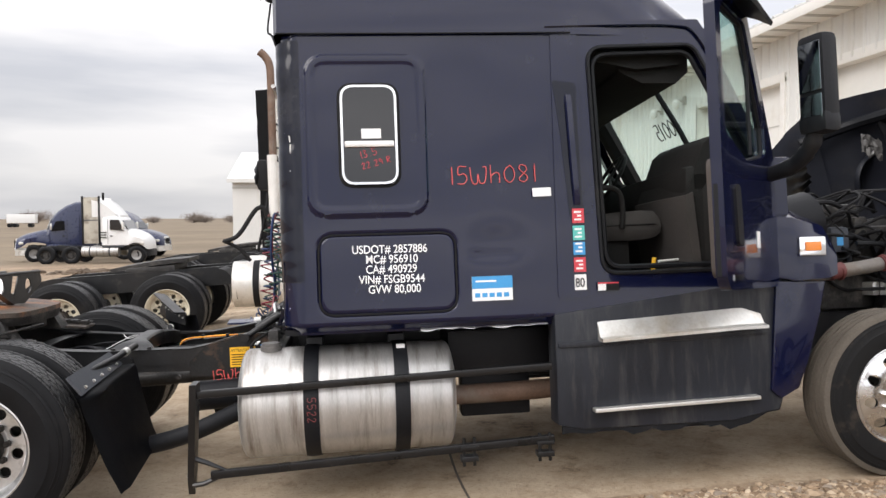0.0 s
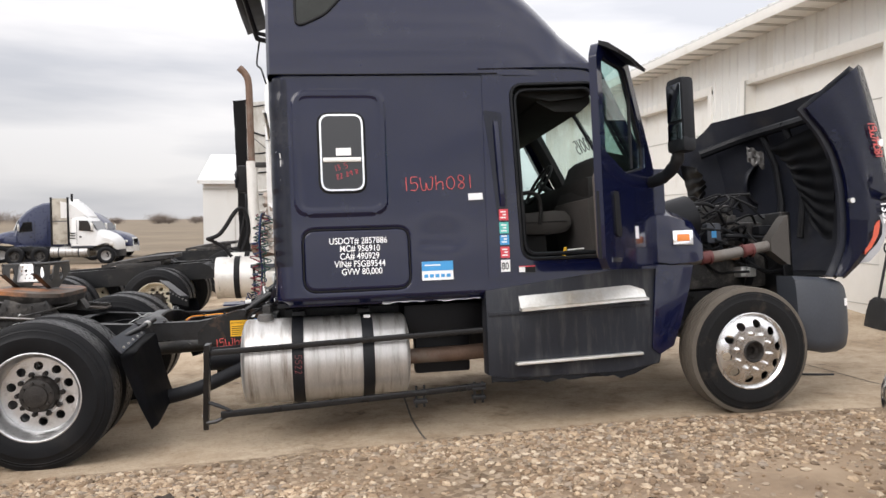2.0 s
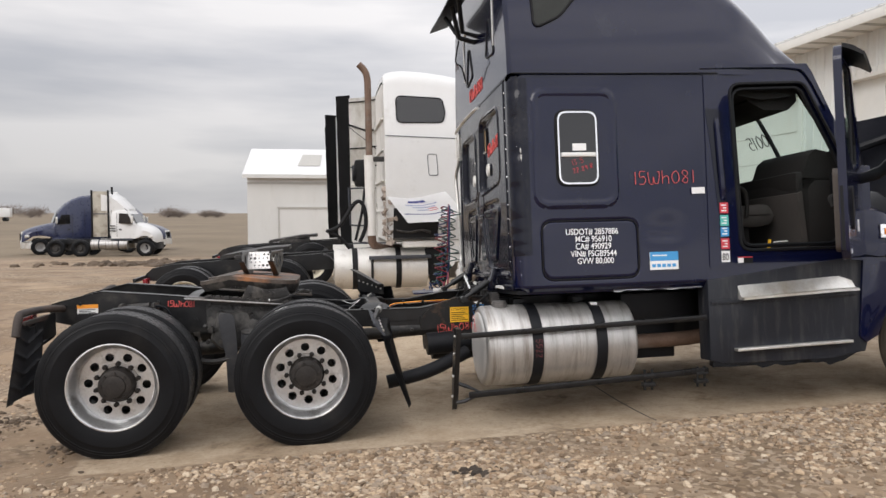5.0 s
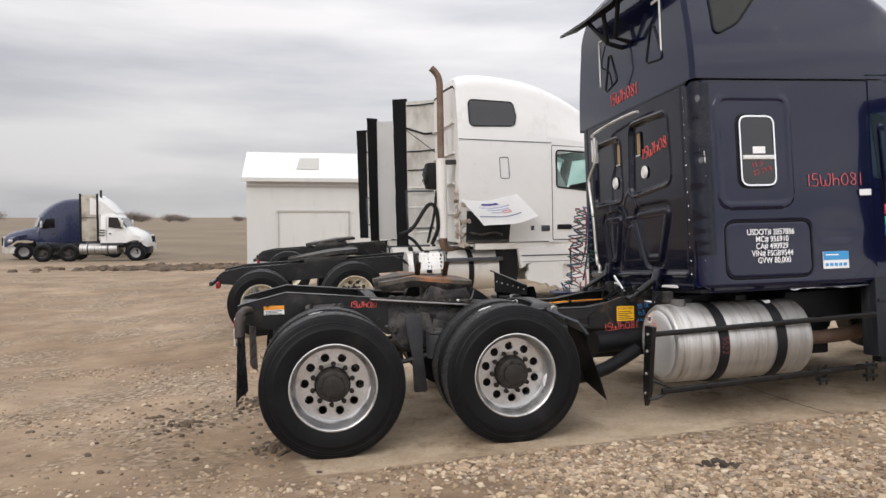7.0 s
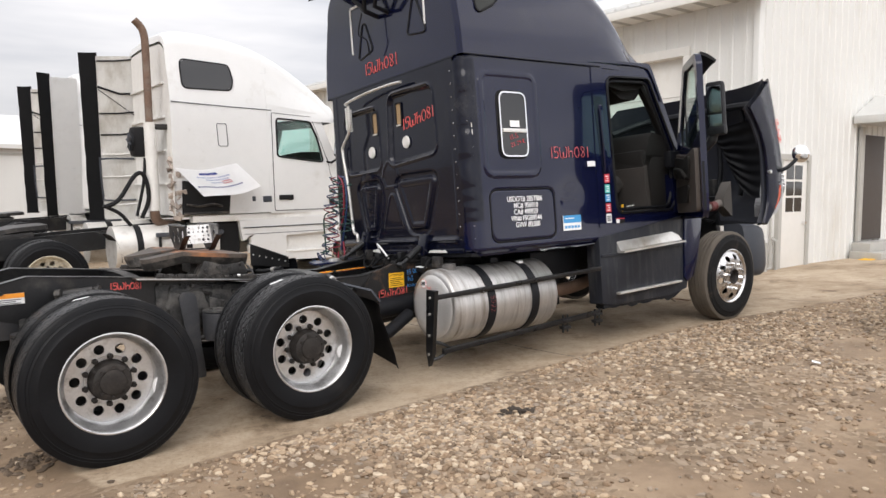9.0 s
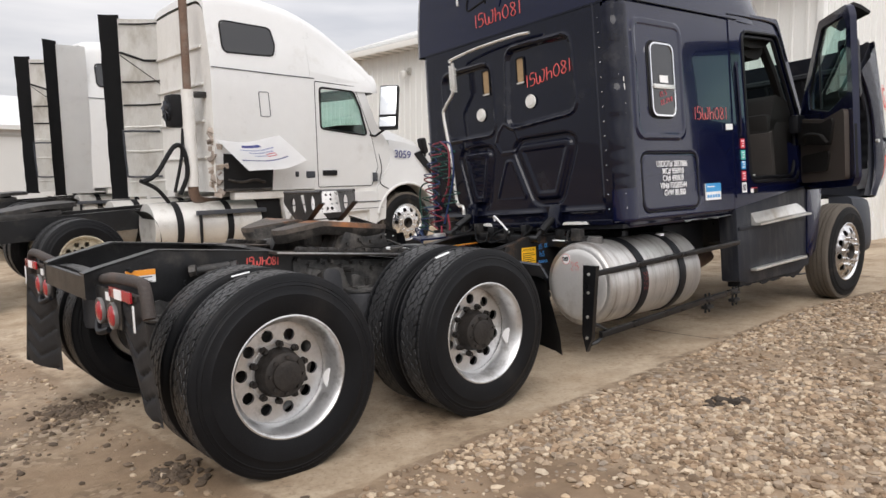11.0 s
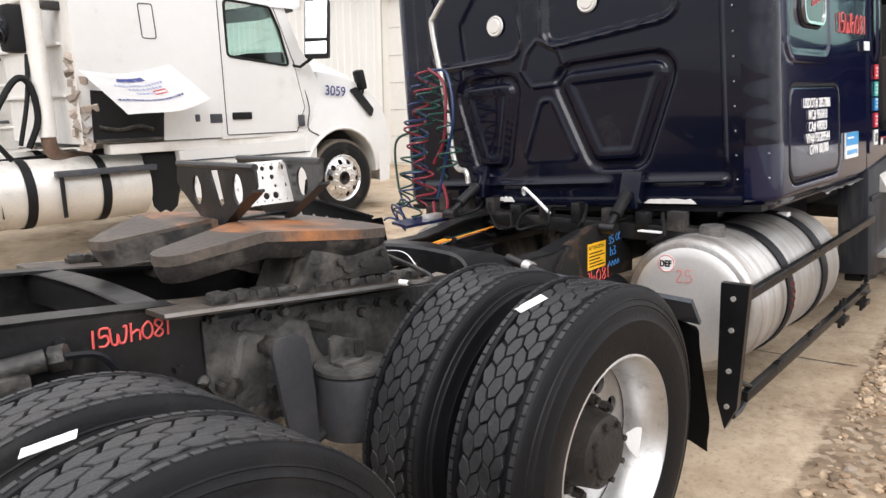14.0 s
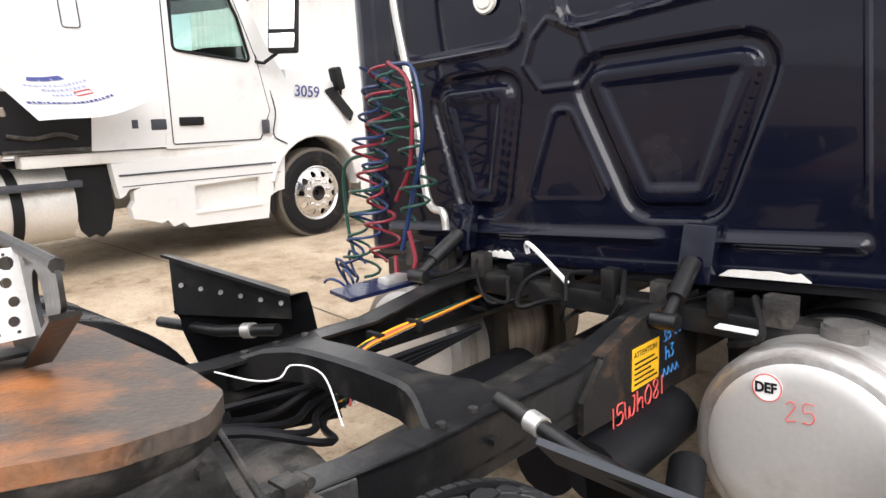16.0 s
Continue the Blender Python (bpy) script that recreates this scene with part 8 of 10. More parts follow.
        part("vent_grille", box((3.62, side * (V + 0.0), 1.22), (3.70, side * (V - 0.03), 1.36), 0.006), GREY_PLASTIC, d)
    # hood, bumper, windshield
    bm = loft([[(x, y, z) for y, z in ((-w, zs), (-w * 0.75, zt - 0.03), (0, zt), (w * 0.75, zt - 0.03), (w, zs))] for x, w, zs, zt in ((3.70, 1.05, 1.80, 2.16), (4.2, 1.0, 1.72, 2.08), (4.8, 0.92, 1.50, 1.90), (5.15, 0.82, 1.25, 1.66), (5.28, 0.75, 1.0, 1.2))], closed=False)
    part("hood", bm, WHITE_TRUCK, t, "closed white hood")
    part("grille", box((5.22, -0.45, 0.75), (5.32, 0.45, 1.45), 0.03), BLACK_PLASTIC, t)
    bm = loft([[(x, y, z) for x, z in ((5.18 - d, 0.42), (5.36 - d, 0.44), (5.38 - d, 0.80), (5.18 - d, 0.84))] for y, d in ((-1.12, 0.22), (-0.9, 0.05), (0, 0), (0.9, 0.05), (1.12, 0.22))])
    part("bumper", bm, WHITE_TRUCK, t, "white bumper")
    bm = sheet(steps(-1, 1, 8), [0, 1], lambda y, k: ((3.74 if k == 0 else 3.46) + 0.18 * (1 - y * y), y * (1.02 - 0.08 * k), 2.14 if k == 0 else 2.72))
    part("windshield", bm, GLASS, t).visible_shadow = False
    part("visor", loft([[(x, y, z) for x, z in ((3.5 + d, 2.74), (3.74 + d, 2.62), (3.75 + d, 2.60), (3.5 + d, 2.70))] for y, d in ((-0.98, 0.02), (0, 0.22), (0.98, 0.02))]), BLACK_PLASTIC, t)
    part("interior", box((2.5, -0.95, 1.2), (3.6, 0.95, 1.55), 0.05, box((3.45, -0.95, 1.5), (3.7, 0.95, 1.95), 0.05)), INTERIOR, t)
    # side extenders with black rubber edges; the torn truck has lost its right one
    for side in ((-1, 1) if not dented else (1,)):
        foot = 1.08 if side > 0 else 1.16
        at = lambda a, z, s=side, f=foot: (0.56 + 0.50 * a, s * (f - (0.30 if s > 0 else -0.01) * a), z)
        bm = loft([[at(a, z) for z in (1.05, 1.8, 2.5, 3.2, 3.74)] for a in (0, 0.25, 0.5, 0.75, 1.0)], closed=False)
        bmesh.ops.solidify(bm, geom=bm.faces[:], thickness=0.02)
        ext = part("side_extender", bm, WHITE_TRUCK if side < 0 else WHITE_DIRTY, t, "white side extender panel with black rubber edge")
        rag = random.Random(7 + side)
        left = [(0.32 + 0.03 * (1 - k / 16) + 0.012 * rag.random(), side * (foot + 0.13), 1.02 + 2.78 * k / 16) for k in range(17)]
        right = [(0.58, side * (foot - 0.01), 1.02 + 2.78 * k / 16) for k in range(17)]
        bm = loft([left, [((a[0] + b[0]) / 2, (a[1] + b[1]) / 2 + 0.02 * side, a[2]) for a, b in zip(left, right)], right], closed=False)
        bmesh.ops.solidify(bm, geom=bm.faces[:], thickness=0.012)
        part("rubber_edge", bm, INK, ext, "black rubber edge strip with ragged outline")
        for z in (1.28, 1.75, 2.12, 2.45, 2.80, 3.66):
            inner = [(x, y - side * 0.022, zz) for x, y, zz in (at(0.02, z), at(0.5, z), at(0.98, z + 0.02))]
            part("extender_rib", tube(inner, 0.013, 6), WHITE_DIRTY if z < 2.4 else INK, ext)
        x0, y0, z0 = at(0.0, 3.3)
        part("extender_stay", tube([(x0, y0 - side * 0.03, 3.24), (x0 + 0.3, y0 - side * 0.2, 3.12), (x0 + 0.5, y0 - side * 0.34, 3.12)], 0.018, 6), INK, ext)
        part("extender_stay", tube([(x0, y0 - side * 0.03, 3.20), (x0 + 0.5, y0 - side * 0.34, 2.75)], 0.006, 5), INK, ext)
        part("grab_loop", tube(curve_points([(x0 + 0.45, y0 - side * 0.28, 2.05), (x0 + 0.0, y0 - side * 0.12, 2.05), (x0 - 0.04, y0 - side * 0.10, 2.0), (x0 - 0.02, y0 - side * 0.10, 1.45), (x0 + 0.03, y0 - side * 0.1, 1.36), (x0 + 0.45, y0 - side * 0.28, 1.36)], 4), 0.016, 6), GREY_PLASTIC, ext)
    if dented:
        st = part("exhaust_pipe", tube(curve_points([(0.80, -0.92, 2.4), (0.80, -0.92, 3.5), (0.79, -0.92, 3.78), (0.74, -0.92, 3.90), (0.66, -0.92, 3.98)], 5), 0.055, 14), RUST_PIPE, t, "rusty exhaust stack with curved tip")
        part("heat_shield", cyl((0.81, -0.92, 1.22), (0.80, -0.92, 2.52), 0.085, 20), WHITE_DIRTY, st, "pale heat shield tube")
        part("stack_bracket", box((0.84, -0.98, 2.42), (1.08, -0.86, 2.50), 0.01), GREASE, st)
        part("stack_elbow", tube(curve_points([(0.81, -0.92, 1.25), (0.84, -0.90, 1.08), (1.0, -0.8, 1.0), (1.3, -0.6, 0.98)], 5), 0.07, 12), RUST_PIPE, st)
        fan = part("intake_fan", box((0.56, -0.92, 2.02), (0.80, -0.66, 2.46), 0.06), INK, t, "black fan housing")
        part("fan_ring", cyl((0.55, -0.79, 2.24), (0.57, -0.79, 2.24), 0.15, 24), BLACK_PLASTIC, fan)
        for k in range(6):
            a = k * math.tau / 6
            part("fan_blade", box((0.0, -0.02, 0.03), (0.012, 0.03, 0.13), 0.003, None, Matrix.Translation((0.535, -0.79, 2.24)) @ Matrix.Rotation(a, 4, "X") @ Matrix.Rotation(0.5, 4, "Z")), GREY_PLASTIC, fan)
        part("hose", tube(curve_points([(0.1, -1.05, 1.3), (0.3, -1.0, 1.40), (0.55, -0.98, 1.75), (0.68, -0.98, 1.72), (0.72, -0.98, 1.4), (0.62, -0.95, 1.12)], 6), 0.032, 8), INK, t, "thick black hose loop")
        part("hose", tube(curve_points([(0.72, -0.9, 2.0), (0.66, -0.95, 1.6), (0.55, -0.95, 1.15)], 6), 0.022, 8), INK, t)
        part("hose", tube(curve_points([(0.08, -1.02, 1.32), (0.3, -1.0, 1.2), (0.45, -0.98, 1.02)], 6), 0.026, 8), INK, t)
        rnd = random.Random(3)
        tear = bmesh.new()
        for k in range(26):
            z = 1.1 + 0.9 * k / 26
            box((-0.05, -0.02, -0.03), (0.05 + rnd.random() * 0.05, 0.012, 0.04), 0.004, tear, Matrix.Translation((1.06 + rnd.uniform(-0.05, 0.08), -1.12 + rnd.uniform(-0.03, 0.06), z)) @ Euler((rnd.uniform(-0.8, 0.8), rnd.uniform(-0.7, 0.7), rnd.uniform(-0.9, 0.9))).to_matrix().to_4x4())
        part("torn_edge", tear, material("torn_body_edge", (0.35, 0.30, 0.26), 0.7, vary=0.4, scale=9, dirt=(0.08, 0.06, 0.05), dirt_amount=0.4, island=0.4), t, "torn and crumpled rear body edge", smooth=False)
        # no hole is cut: a black plate on the skin paints the locker's inner shade
        hole = part("torn_locker", plate([(1.14, 1.15), (1.86, 1.14), (1.90, 1.55), (1.80, 1.62), (1.16, 1.66)], (), 0.02, lambda u, v, w: (u, -(V + 0.004 - w), v)), INK, t, "flat black plate painted as the shaded opening of a torn-off locker")
        part("locker_floor", box((1.16, -V - 0.01, 1.15), (1.86, -V + 0.2, 1.18), 0.004), GREASE, hole)
        part("locker_junk", tube(curve_points([(1.2, -V - 0.012, 1.30), (1.4, -V - 0.012, 1.27), (1.6, -V - 0.012, 1.30), (1.75, -V - 0.012, 1.26)], 4), 0.02, 6), GREASE, hole)
        bm = sheet(steps(0, 1, 12), steps(0, 1, 8), lambda u, v: (1.05 + 0.30 * (1 - v) + 0.95 * u - 0.05 * u * (1 - v), -V - 0.03 - 0.32 * (1 - v) - 0.02 * math.sin(u * 4), 1.42 + 0.42 * v + 0.14 * u - 0.05 * math.sin(u * 3) - 0.06 * v * u + 0.010 * math.sin(u * 7 + v * 2)))
        bmesh.ops.solidify(bm, geom=bm.faces[:], thickness=0.004)
        board = part("hanging_door_skin", bm, WHITE_DECAL, t, "bent white panel with dark logo shapes and unreadable lines")

        def on_board(u, v):
            return Vector((1.05 + 0.30 * (1 - v) + 0.95 * u - 0.05 * u * (1 - v), -V - 0.034 - 0.32 * (1 - v) - 0.02 * math.sin(u * 4) - 0.004, 1.42 + 0.42 * v + 0.14 * u - 0.05 * math.sin(u * 3) - 0.06 * v * u + 0.010 * math.sin(u * 7 + v * 2)))

        navy_ink = material("navy_ink", (0.03, 0.04, 0.18), 0.5, vary=0.05, bump=0)
        faded = material("faded_blue_print", (0.30, 0.33, 0.5), 0.5, vary=0.2, bump=0)
        for u0, lean_ in ((0.27, 0.035), (0.38, 0.0), (0.49, -0.02)):
            part("logo_shape", sheet(steps(0, 1, 4), steps(0, 1, 3), lambda a, b, u0=u0, k=lean_: on_board(u0 + 0.095 * a + k * b, 0.785 + 0.085 * b)), navy_ink, board)
        rag = random.Random(17)
        for v0, ua, ub, mat in ((0.665, 0.20, 0.72, faded), (0.575, 0.30, 0.66, faded), (0.47, 0.34, 0.52, faded), (0.30, 0.06, 0.80, navy_ink)):
            u = ua
            while u < ub:
                w = rag.uniform(0.012, 0.035)
                part("printed_bar", sheet(steps(u, u + w, 2), steps(v0, v0 + 0.042, 2), on_board), mat, board)
                u += w + 0.012
        frame_pts = [on_board(u, v) for u, v in ((0.54, 0.455), (0.68, 0.455), (0.68, 0.53), (0.54, 0.53))]
        part("red_box", tube(frame_pts, 0.005, 5, closed=True), STICKER_RED, board)
        part("torn_bracket", prism([(1.66, 1.0), (2.02, 1.0), (2.05, 0.62), (2.0, 0.42), (1.92, 0.36), (1.86, 0.40), (1.80, 0.37), (1.74, 0.44), (1.70, 0.70)], -V + 0.10, -V + 0.13, 0.004), INK, t, "black torn support hanging behind the skirt", smooth=False)
        part("loose_flap", prism([(3.66, 0.62), (3.74, 0.66), (3.72, 0.40), (3.68, 0.36)], -V + 0.03, -V + 0.05, 0.003), INK, t, smooth=False)
        writing("fleet_number", "3059", 0.17, pose(4.05, -V + 0.028, 1.60, 90, 4, 0), material("blue_vinyl", (0.05, 0.06, 0.2), 0.5, bump=0), t, "dark blue fleet number", thick=0.001, bold=0.002)
    # chassis
    for side in (-1, 1):
        part("frame_rail", prism([(-2.85 + ax, 0.86), (-2.7 + ax, 0.98), (-2.4 + ax, 1.02), (1.4, 0.98), (5.0, 0.95), (5.0, 0.68), (-2.5 + ax, 0.74), (-2.85 + ax, 0.80)], side * 0.37, side * 0.45), FRAME_BLACK, t, smooth=False)
        part("tail_lamp", box((-2.80 + ax, side * 0.5, 0.74), (-2.74 + ax, side * 0.75, 0.84), 0.01), RED, t)
        part("mud_flap_bar", box((-2.86 + ax, side * 0.46, 0.82), (-2.80 + ax, side * 1.1, 0.88), 0.01), FRAME_BLACK, t)
        tank = part("fuel_tank", cyl((0.22 + ax, side * 0.82, 0.68), (1.72 + ax, side * 0.82, 0.68), 0.33, 36), TANK_PALE, t, "dented pale aluminium fuel tank")
        for x in (0.55 + ax, 1.25 + ax):
            part("tank_strap", loft([[(x + dx, side * 0.82 + 0.34 * math.cos(a), 0.68 + 0.34 * math.sin(a)) for a in steps(0, math.tau, 36)[:-1]] for dx in (-0.045, 0.045)], caps=False), INK, tank)
        part("tank_step", box((0.75, side * 1.12, 0.84), (1.75, side * 1.20, 0.90), 0.01), GREY_PLASTIC, tank)
        part("step_frame", tube([(0.8, side * 1.17, 0.45), (0.8, side * 1.17, 0.87)], 0.02, 6), INK, tank)
        part("quarter_fender", sheet(steps(0, 1, 8), [0.62, 1.15], lambda a, y, s=side: (0.05 + ax + 0.22 * math.sin(a * 1.6), s * y, 1.0 - 0.45 * a * a)), BLACK_PLASTIC, t)
    part("fifth_wheel", plate(outline([(-0.5, -0.4), (-0.9, -0.45), (-1.75, -0.3), (-1.3, 0), (-1.75, 0.3), (-0.9, 0.45), (-0.5, 0.4)], 0.08), (), 0.06, lambda u, v, w: (u + ax, v, 1.16 - w - 0.08 * ease(-1.1, -1.75, u))), GREASE, t, "dark greasy fifth wheel")
    part("fifth_base", box((-1.4 + ax, -0.42, 0.98), (-0.7 + ax, 0.42, 1.08), 0.02), GREASE, t)
    drive_axle(t, -0.68 + ax, 0.48, None, CREAM_RIM, 1.2)
    drive_axle(t, -2.12 + ax, 0.48, None, CREAM_RIM, 1.2)
    for side in (-1, 1):
        wheel(t, 4.28, side * 1.17, 0.53, side, "front")
    part("front_axle", cyl((4.28, -1.0, 0.53), (4.28, 1.0, 0.53), 0.06), GREASE, t)
    # the frame drops towards its tail
    drop = Matrix.Translation((1.2, 0, 0.9)) @ Matrix.Rotation(radians(-3.4), 4, "Y") @ Matrix.Translation((-1.2, 0, -0.9))
    for ob in t.children:
        kind = ob.name.split(".")[0]
        if kind in ("frame_rail", "tail_lamp", "mud_flap_bar", "quarter_fender", "fifth_wheel", "fifth_base", "axle") or kind == "wheel" and ob.matrix_basis.translation.x < 2:
            ob.matrix_basis = drop @ ob.matrix_basis
    part("engine_mass", box((3.9, -0.5, 0.6), (5.1, 0.5, 1.5), 0.05), BLACK_PLASTIC, t)
    return t


white_truck(pose(0.085, 6.53, 0.135, 0, -1.0, 0), "white sleeper semi truck with torn rear locker", True, -0.02)
white_truck(pose(-0.12, 11.75, 0.14, 0, -1.0, 0), "plain white sleeper semi truck parked beyond", False, 0.6)

# ---- the garage building in front of the trucks ----
def wall_x(y):
    return 9.45 - 0.01 * (y - 1.1)


WALL_STEEL = material("white_ribbed_steel", (0.70, 0.70, 0.675), 0.5, vary=0.05, scale=1.5, stretch=(1, 1, 0.25), dirt=(0.5, 0.46, 0.39), dirt_amount=0.2, dirt_scale=1.0, bump=0.02)
DOOR_PANEL = material("white_overhead_door", (0.74, 0.725, 0.685), 0.5, vary=0.04, bump=0.02, dirt=(0.55, 0.5, 0.42), dirt_amount=0.15, dirt_scale=0.8)
ROOF_STEEL = material("pale_roof_steel", (0.6, 0.6, 0.58), 0.45, metal=0.2, vary=0.08, bump=0.02)
TRIM_GREY = material("grey_trim", (0.42, 0.41, 0.38), 0.6, vary=0.1)
Y0, Y1, XB, ZB = 1.05, 17.0, 22.0, -0.2

garage = thing("garage_building", "white ribbed-steel garage with overhead doors and overhanging eave", "building")


def ribbed_wall(name, y0, y1, z0, z1):
    """A stretch of the front wall facing the trucks, with upright ribs."""
    bm = bmesh.new()
    pts = []
    y = y0
    while y < y1:
        for dy, dx in ((0.0, 0.0), (0.19, 0.0), (0.205, -0.022), (0.235, -0.022), (0.25, 0.0)):
            if y + dy <= y1:
                pts.append((wall_x(y + dy) + dx, y + dy))
        y += 0.25
    pts.append((wall_x(y1), y1))
    loft([[(x, y, z0) for x, y in pts], [(x, y, z1) for x, y in pts]], closed=False, bm=bm)
    box((wall_x(y0) + 0.02, y0, z0), (wall_x(y0) + 0.1, y1, z1), 0, bm)
    return part(name, bm, WALL_STEEL, garage, smooth=False)


DOORS = [(2.40, 5.75), (6.85, 10.05)]
TOP, EAVE = 4.15, 4.93
edges = [Y0] + [v for d in DOORS for v in d] + [Y1]
for a, b in zip(edges[::2], edges[1::2]):
    ribbed_wall("front_wall", a, b, ZB, EAVE)
for a, b in DOORS:
    ribbed_wall("door_header", a, b, TOP, EAVE)
    d = part("overhead_door", box((wall_x(a) + 0.16, a, ZB), (wall_x(a) + 0.22, b, TOP), 0.004), DOOR_PANEL, garage, "closed white overhead door with wide panels")
    for k in range(1, 7):
        z = ZB + 0.1 + k * 0.58
        part("panel_joint", box((wall_x(a) + 0.150, a + 0.02, z), (wall_x(a) + 0.162, b - 0.02, z + 0.012)), TRIM_GREY, d, smooth=False)
    for y in (a, b):
        part("door_jamb", box((wall_x(y) - 0.03, y - 0.07, ZB), (wall_x(y) + 0.2, y + 0.07, TOP + 0.02), 0.006), DOOR_PANEL, d)
    part("door_head", box((wall_x(a) - 0.035, a - 0.07, TOP - 0.06), (wall_x(a) + 0.2, b + 0.07, TOP + 0.10), 0.006), DOOR_PANEL, d)
    part("track_line", box((wall_x(b) - 0.045, b - 0.10, ZB), (wall_x(b) - 0.03, b - 0.075, TOP), 0), TRIM_GREY, d, smooth=False)
bm = bmesh.new()
pts = []
x = wall_x(Y0)
while x < XB:
    pts += [(x, Y0), (x + 0.19, Y0), (x + 0.205, Y0 - 0.022), (x + 0.235, Y0 - 0.022)]
    x += 0.25
loft([[(px, py, ZB) for px, py in pts], [(px, py, EAVE + 0.34 * (px - 9.45)) for px, py in pts]], closed=False, bm=bm)
prism([(wall_x(Y0) + 0.02, ZB), (XB, ZB), (XB, EAVE + 0.34 * (XB - 9.45)), (wall_x(Y0) + 0.02, EAVE)], Y0 + 0.03, Y0 + 0.1, 0, bm)
part("end_wall", bm, WALL_STEEL, garage, "white ribbed end wall", smooth=False)
part("back_wall", box((XB - 0.1, Y0 + 0.1, ZB), (XB, Y1, 8.9)), WALL_STEEL, garage, smooth=False)
part("far_wall", box((9.7, Y1, ZB), (XB, Y1 + 0.1, 5)), WALL_STEEL, garage, smooth=False)
part("corner_trim", box((wall_x(Y0) - 0.05, Y0 - 0.05, ZB), (wall_x(Y0) + 0.10, Y0 + 0.06, EAVE), 0.01), WALL_STEEL, garage)
OUT = 0.62
bm = prism([(9.45 - OUT, 4.98), (9.45 - OUT, 5.02), (XB, 5.02 + 0.34 * (XB - 9.45 + OUT)), (XB, 4.96 + 0.34 * (XB - 9.45 + OUT))], Y0 - 0.05, Y1 + 0.3)
roof_g = part("roof", bm, ROOF_STEEL, garage, "pale ribbed metal roof", smooth=False)
for k in range(int((Y1 - Y0) / 0.3)):
    y = Y0 - 0.2 + 0.3 * k
    part("roof_rib", prism([(9.45 - OUT - 0.01, 5.018), (9.45 - OUT - 0.01, 5.048), (10.6, 5.635), (10.6, 5.60)], y, y + 0.04), ROOF_STEEL, roof_g, smooth=False)
part("fascia", box((9.45 - OUT - 0.02, Y0 - 0.24, 4.84), (9.45 - OUT + 0.02, Y1 + 0.28, 4.99), 0.005), DOOR_PANEL, garage, "pale metal fascia")
bm = box((9.45 - OUT + 0.02, Y0 - 0.24, 4.86), (9.47, Y1 + 0.28, 4.88))
soffit = part("soffit", bm, DOOR_PANEL, garage, smooth=False)
for k in range(int((Y1 - Y0) / 0.45)):
    y = Y0 - 0.1 + 0.45 * k
    part("soffit_groove", box((9.45 - OUT + 0.03, y, 4.848), (9.44, y + 0.10, 4.862)), TRIM_GREY, soffit, smooth=False)
for y, z in ((11.75, 4.28), (10.55, 4.33)):
    lamp = part("wall_lamp", cyl((wall_x(y) - 0.02, y, z), (wall_x(y) - 0.22, y, z + 0.02), 0.03, 8, box((wall_x(y) - 0.05, y - 0.06, z - 0.08), (wall_x(y), y + 0.06, z + 0.12), 0.01)), TRIM_GREY, garage, "grey wall lamp with pale globe")
    part("globe", lathe([(0.0, -0.16), (0.05, -0.15), (0.085, -0.08), (0.09, 0.0), (0.05, 0.05), (0.0, 0.05)], 16), WALL_STEEL, lamp).matrix_basis = pose(wall_x(y) - 0.22, y, z - 0.02, 90, 0, 0)
# doors in the end wall
pd = part("side_door", box((10.25, Y0 - 0.06, 0.10), (11.15, Y0 - 0.03, 2.18), 0.005), DOOR_PANEL, garage, "white side door with a six-pane window")
part("door_frame", plate([(10.15, 0.05), (11.25, 0.05), (11.25, 2.28), (10.15, 2.28)], [[(10.25, 0.1), (11.15, 0.1), (11.15, 2.18), (10.25, 2.18)]], 0.09, lambda u, v, w: (u, Y0 - 0.09 + w, v)), TRIM_GREY, pd, smooth=False)
for i in range(2):
    for j in range(3):
        part("pane", box((10.42 + 0.3 * i, Y0 - 0.066, 1.26 + 0.29 * j), (10.68 + 0.3 * i, Y0 - 0.058, 1.51 + 0.29 * j)), BLACK_GLASS, pd, smooth=False)
part("door_knob", cyl((11.05, Y0 - 0.06, 1.05), (11.05, Y0 - 0.12, 1.05), 0.03, 10), CHROME, pd)
ent = part("entry_door", box((13.4, Y0 - 0.06, 0.62), (14.4, Y0 - 0.03, 2.75), 0.005), TAUPE, garage, "tan entry door under a small canopy")
part("entry_frame", box((13.25, Y0 - 0.10, 0.6), (13.4, Y0 - 0.03, 2.9), 0.01), TRIM_GREY, ent)
part("canopy", prism([(13.0, 2.95), (14.8, 2.95), (14.8, 3.10), (13.9, 3.55), (13.0, 3.10)], Y0 - 0.9, Y0 - 0.03, 0.01), ROOF_STEEL, ent, "small metal canopy")
for k in range(3):
    part("step", box((12.9 + 0.1 * k, Y0 - 0.9 + 0.25 * k, 0.08 + 0.17 * k), (14.8, Y0 - 0.05, 0.25 + 0.17 * k), 0.01), TRIM_GREY, ent, "grey step")
part("yellow_curb", box((12.75, Y0 - 0.55, 0.10), (15, Y0 - 0.33, 0.30), 0.02), YELLOW, ent, "yellow painted curb edge")
for x in (9.7, 10.05):
    part("service_pipe", tube([(x, Y0 - 0.12, -0.05), (x, Y0 - 0.12, 0.75), (x + 0.02, Y0 - 0.02, 0.80)], 0.03, 8), TRIM_GREY, garage)
part("down_conduit", tube([(9.95, Y0 - 0.05, 0.3), (9.95, Y0 - 0.05, 2.5)], 0.02, 6), TRIM_GREY, garage)

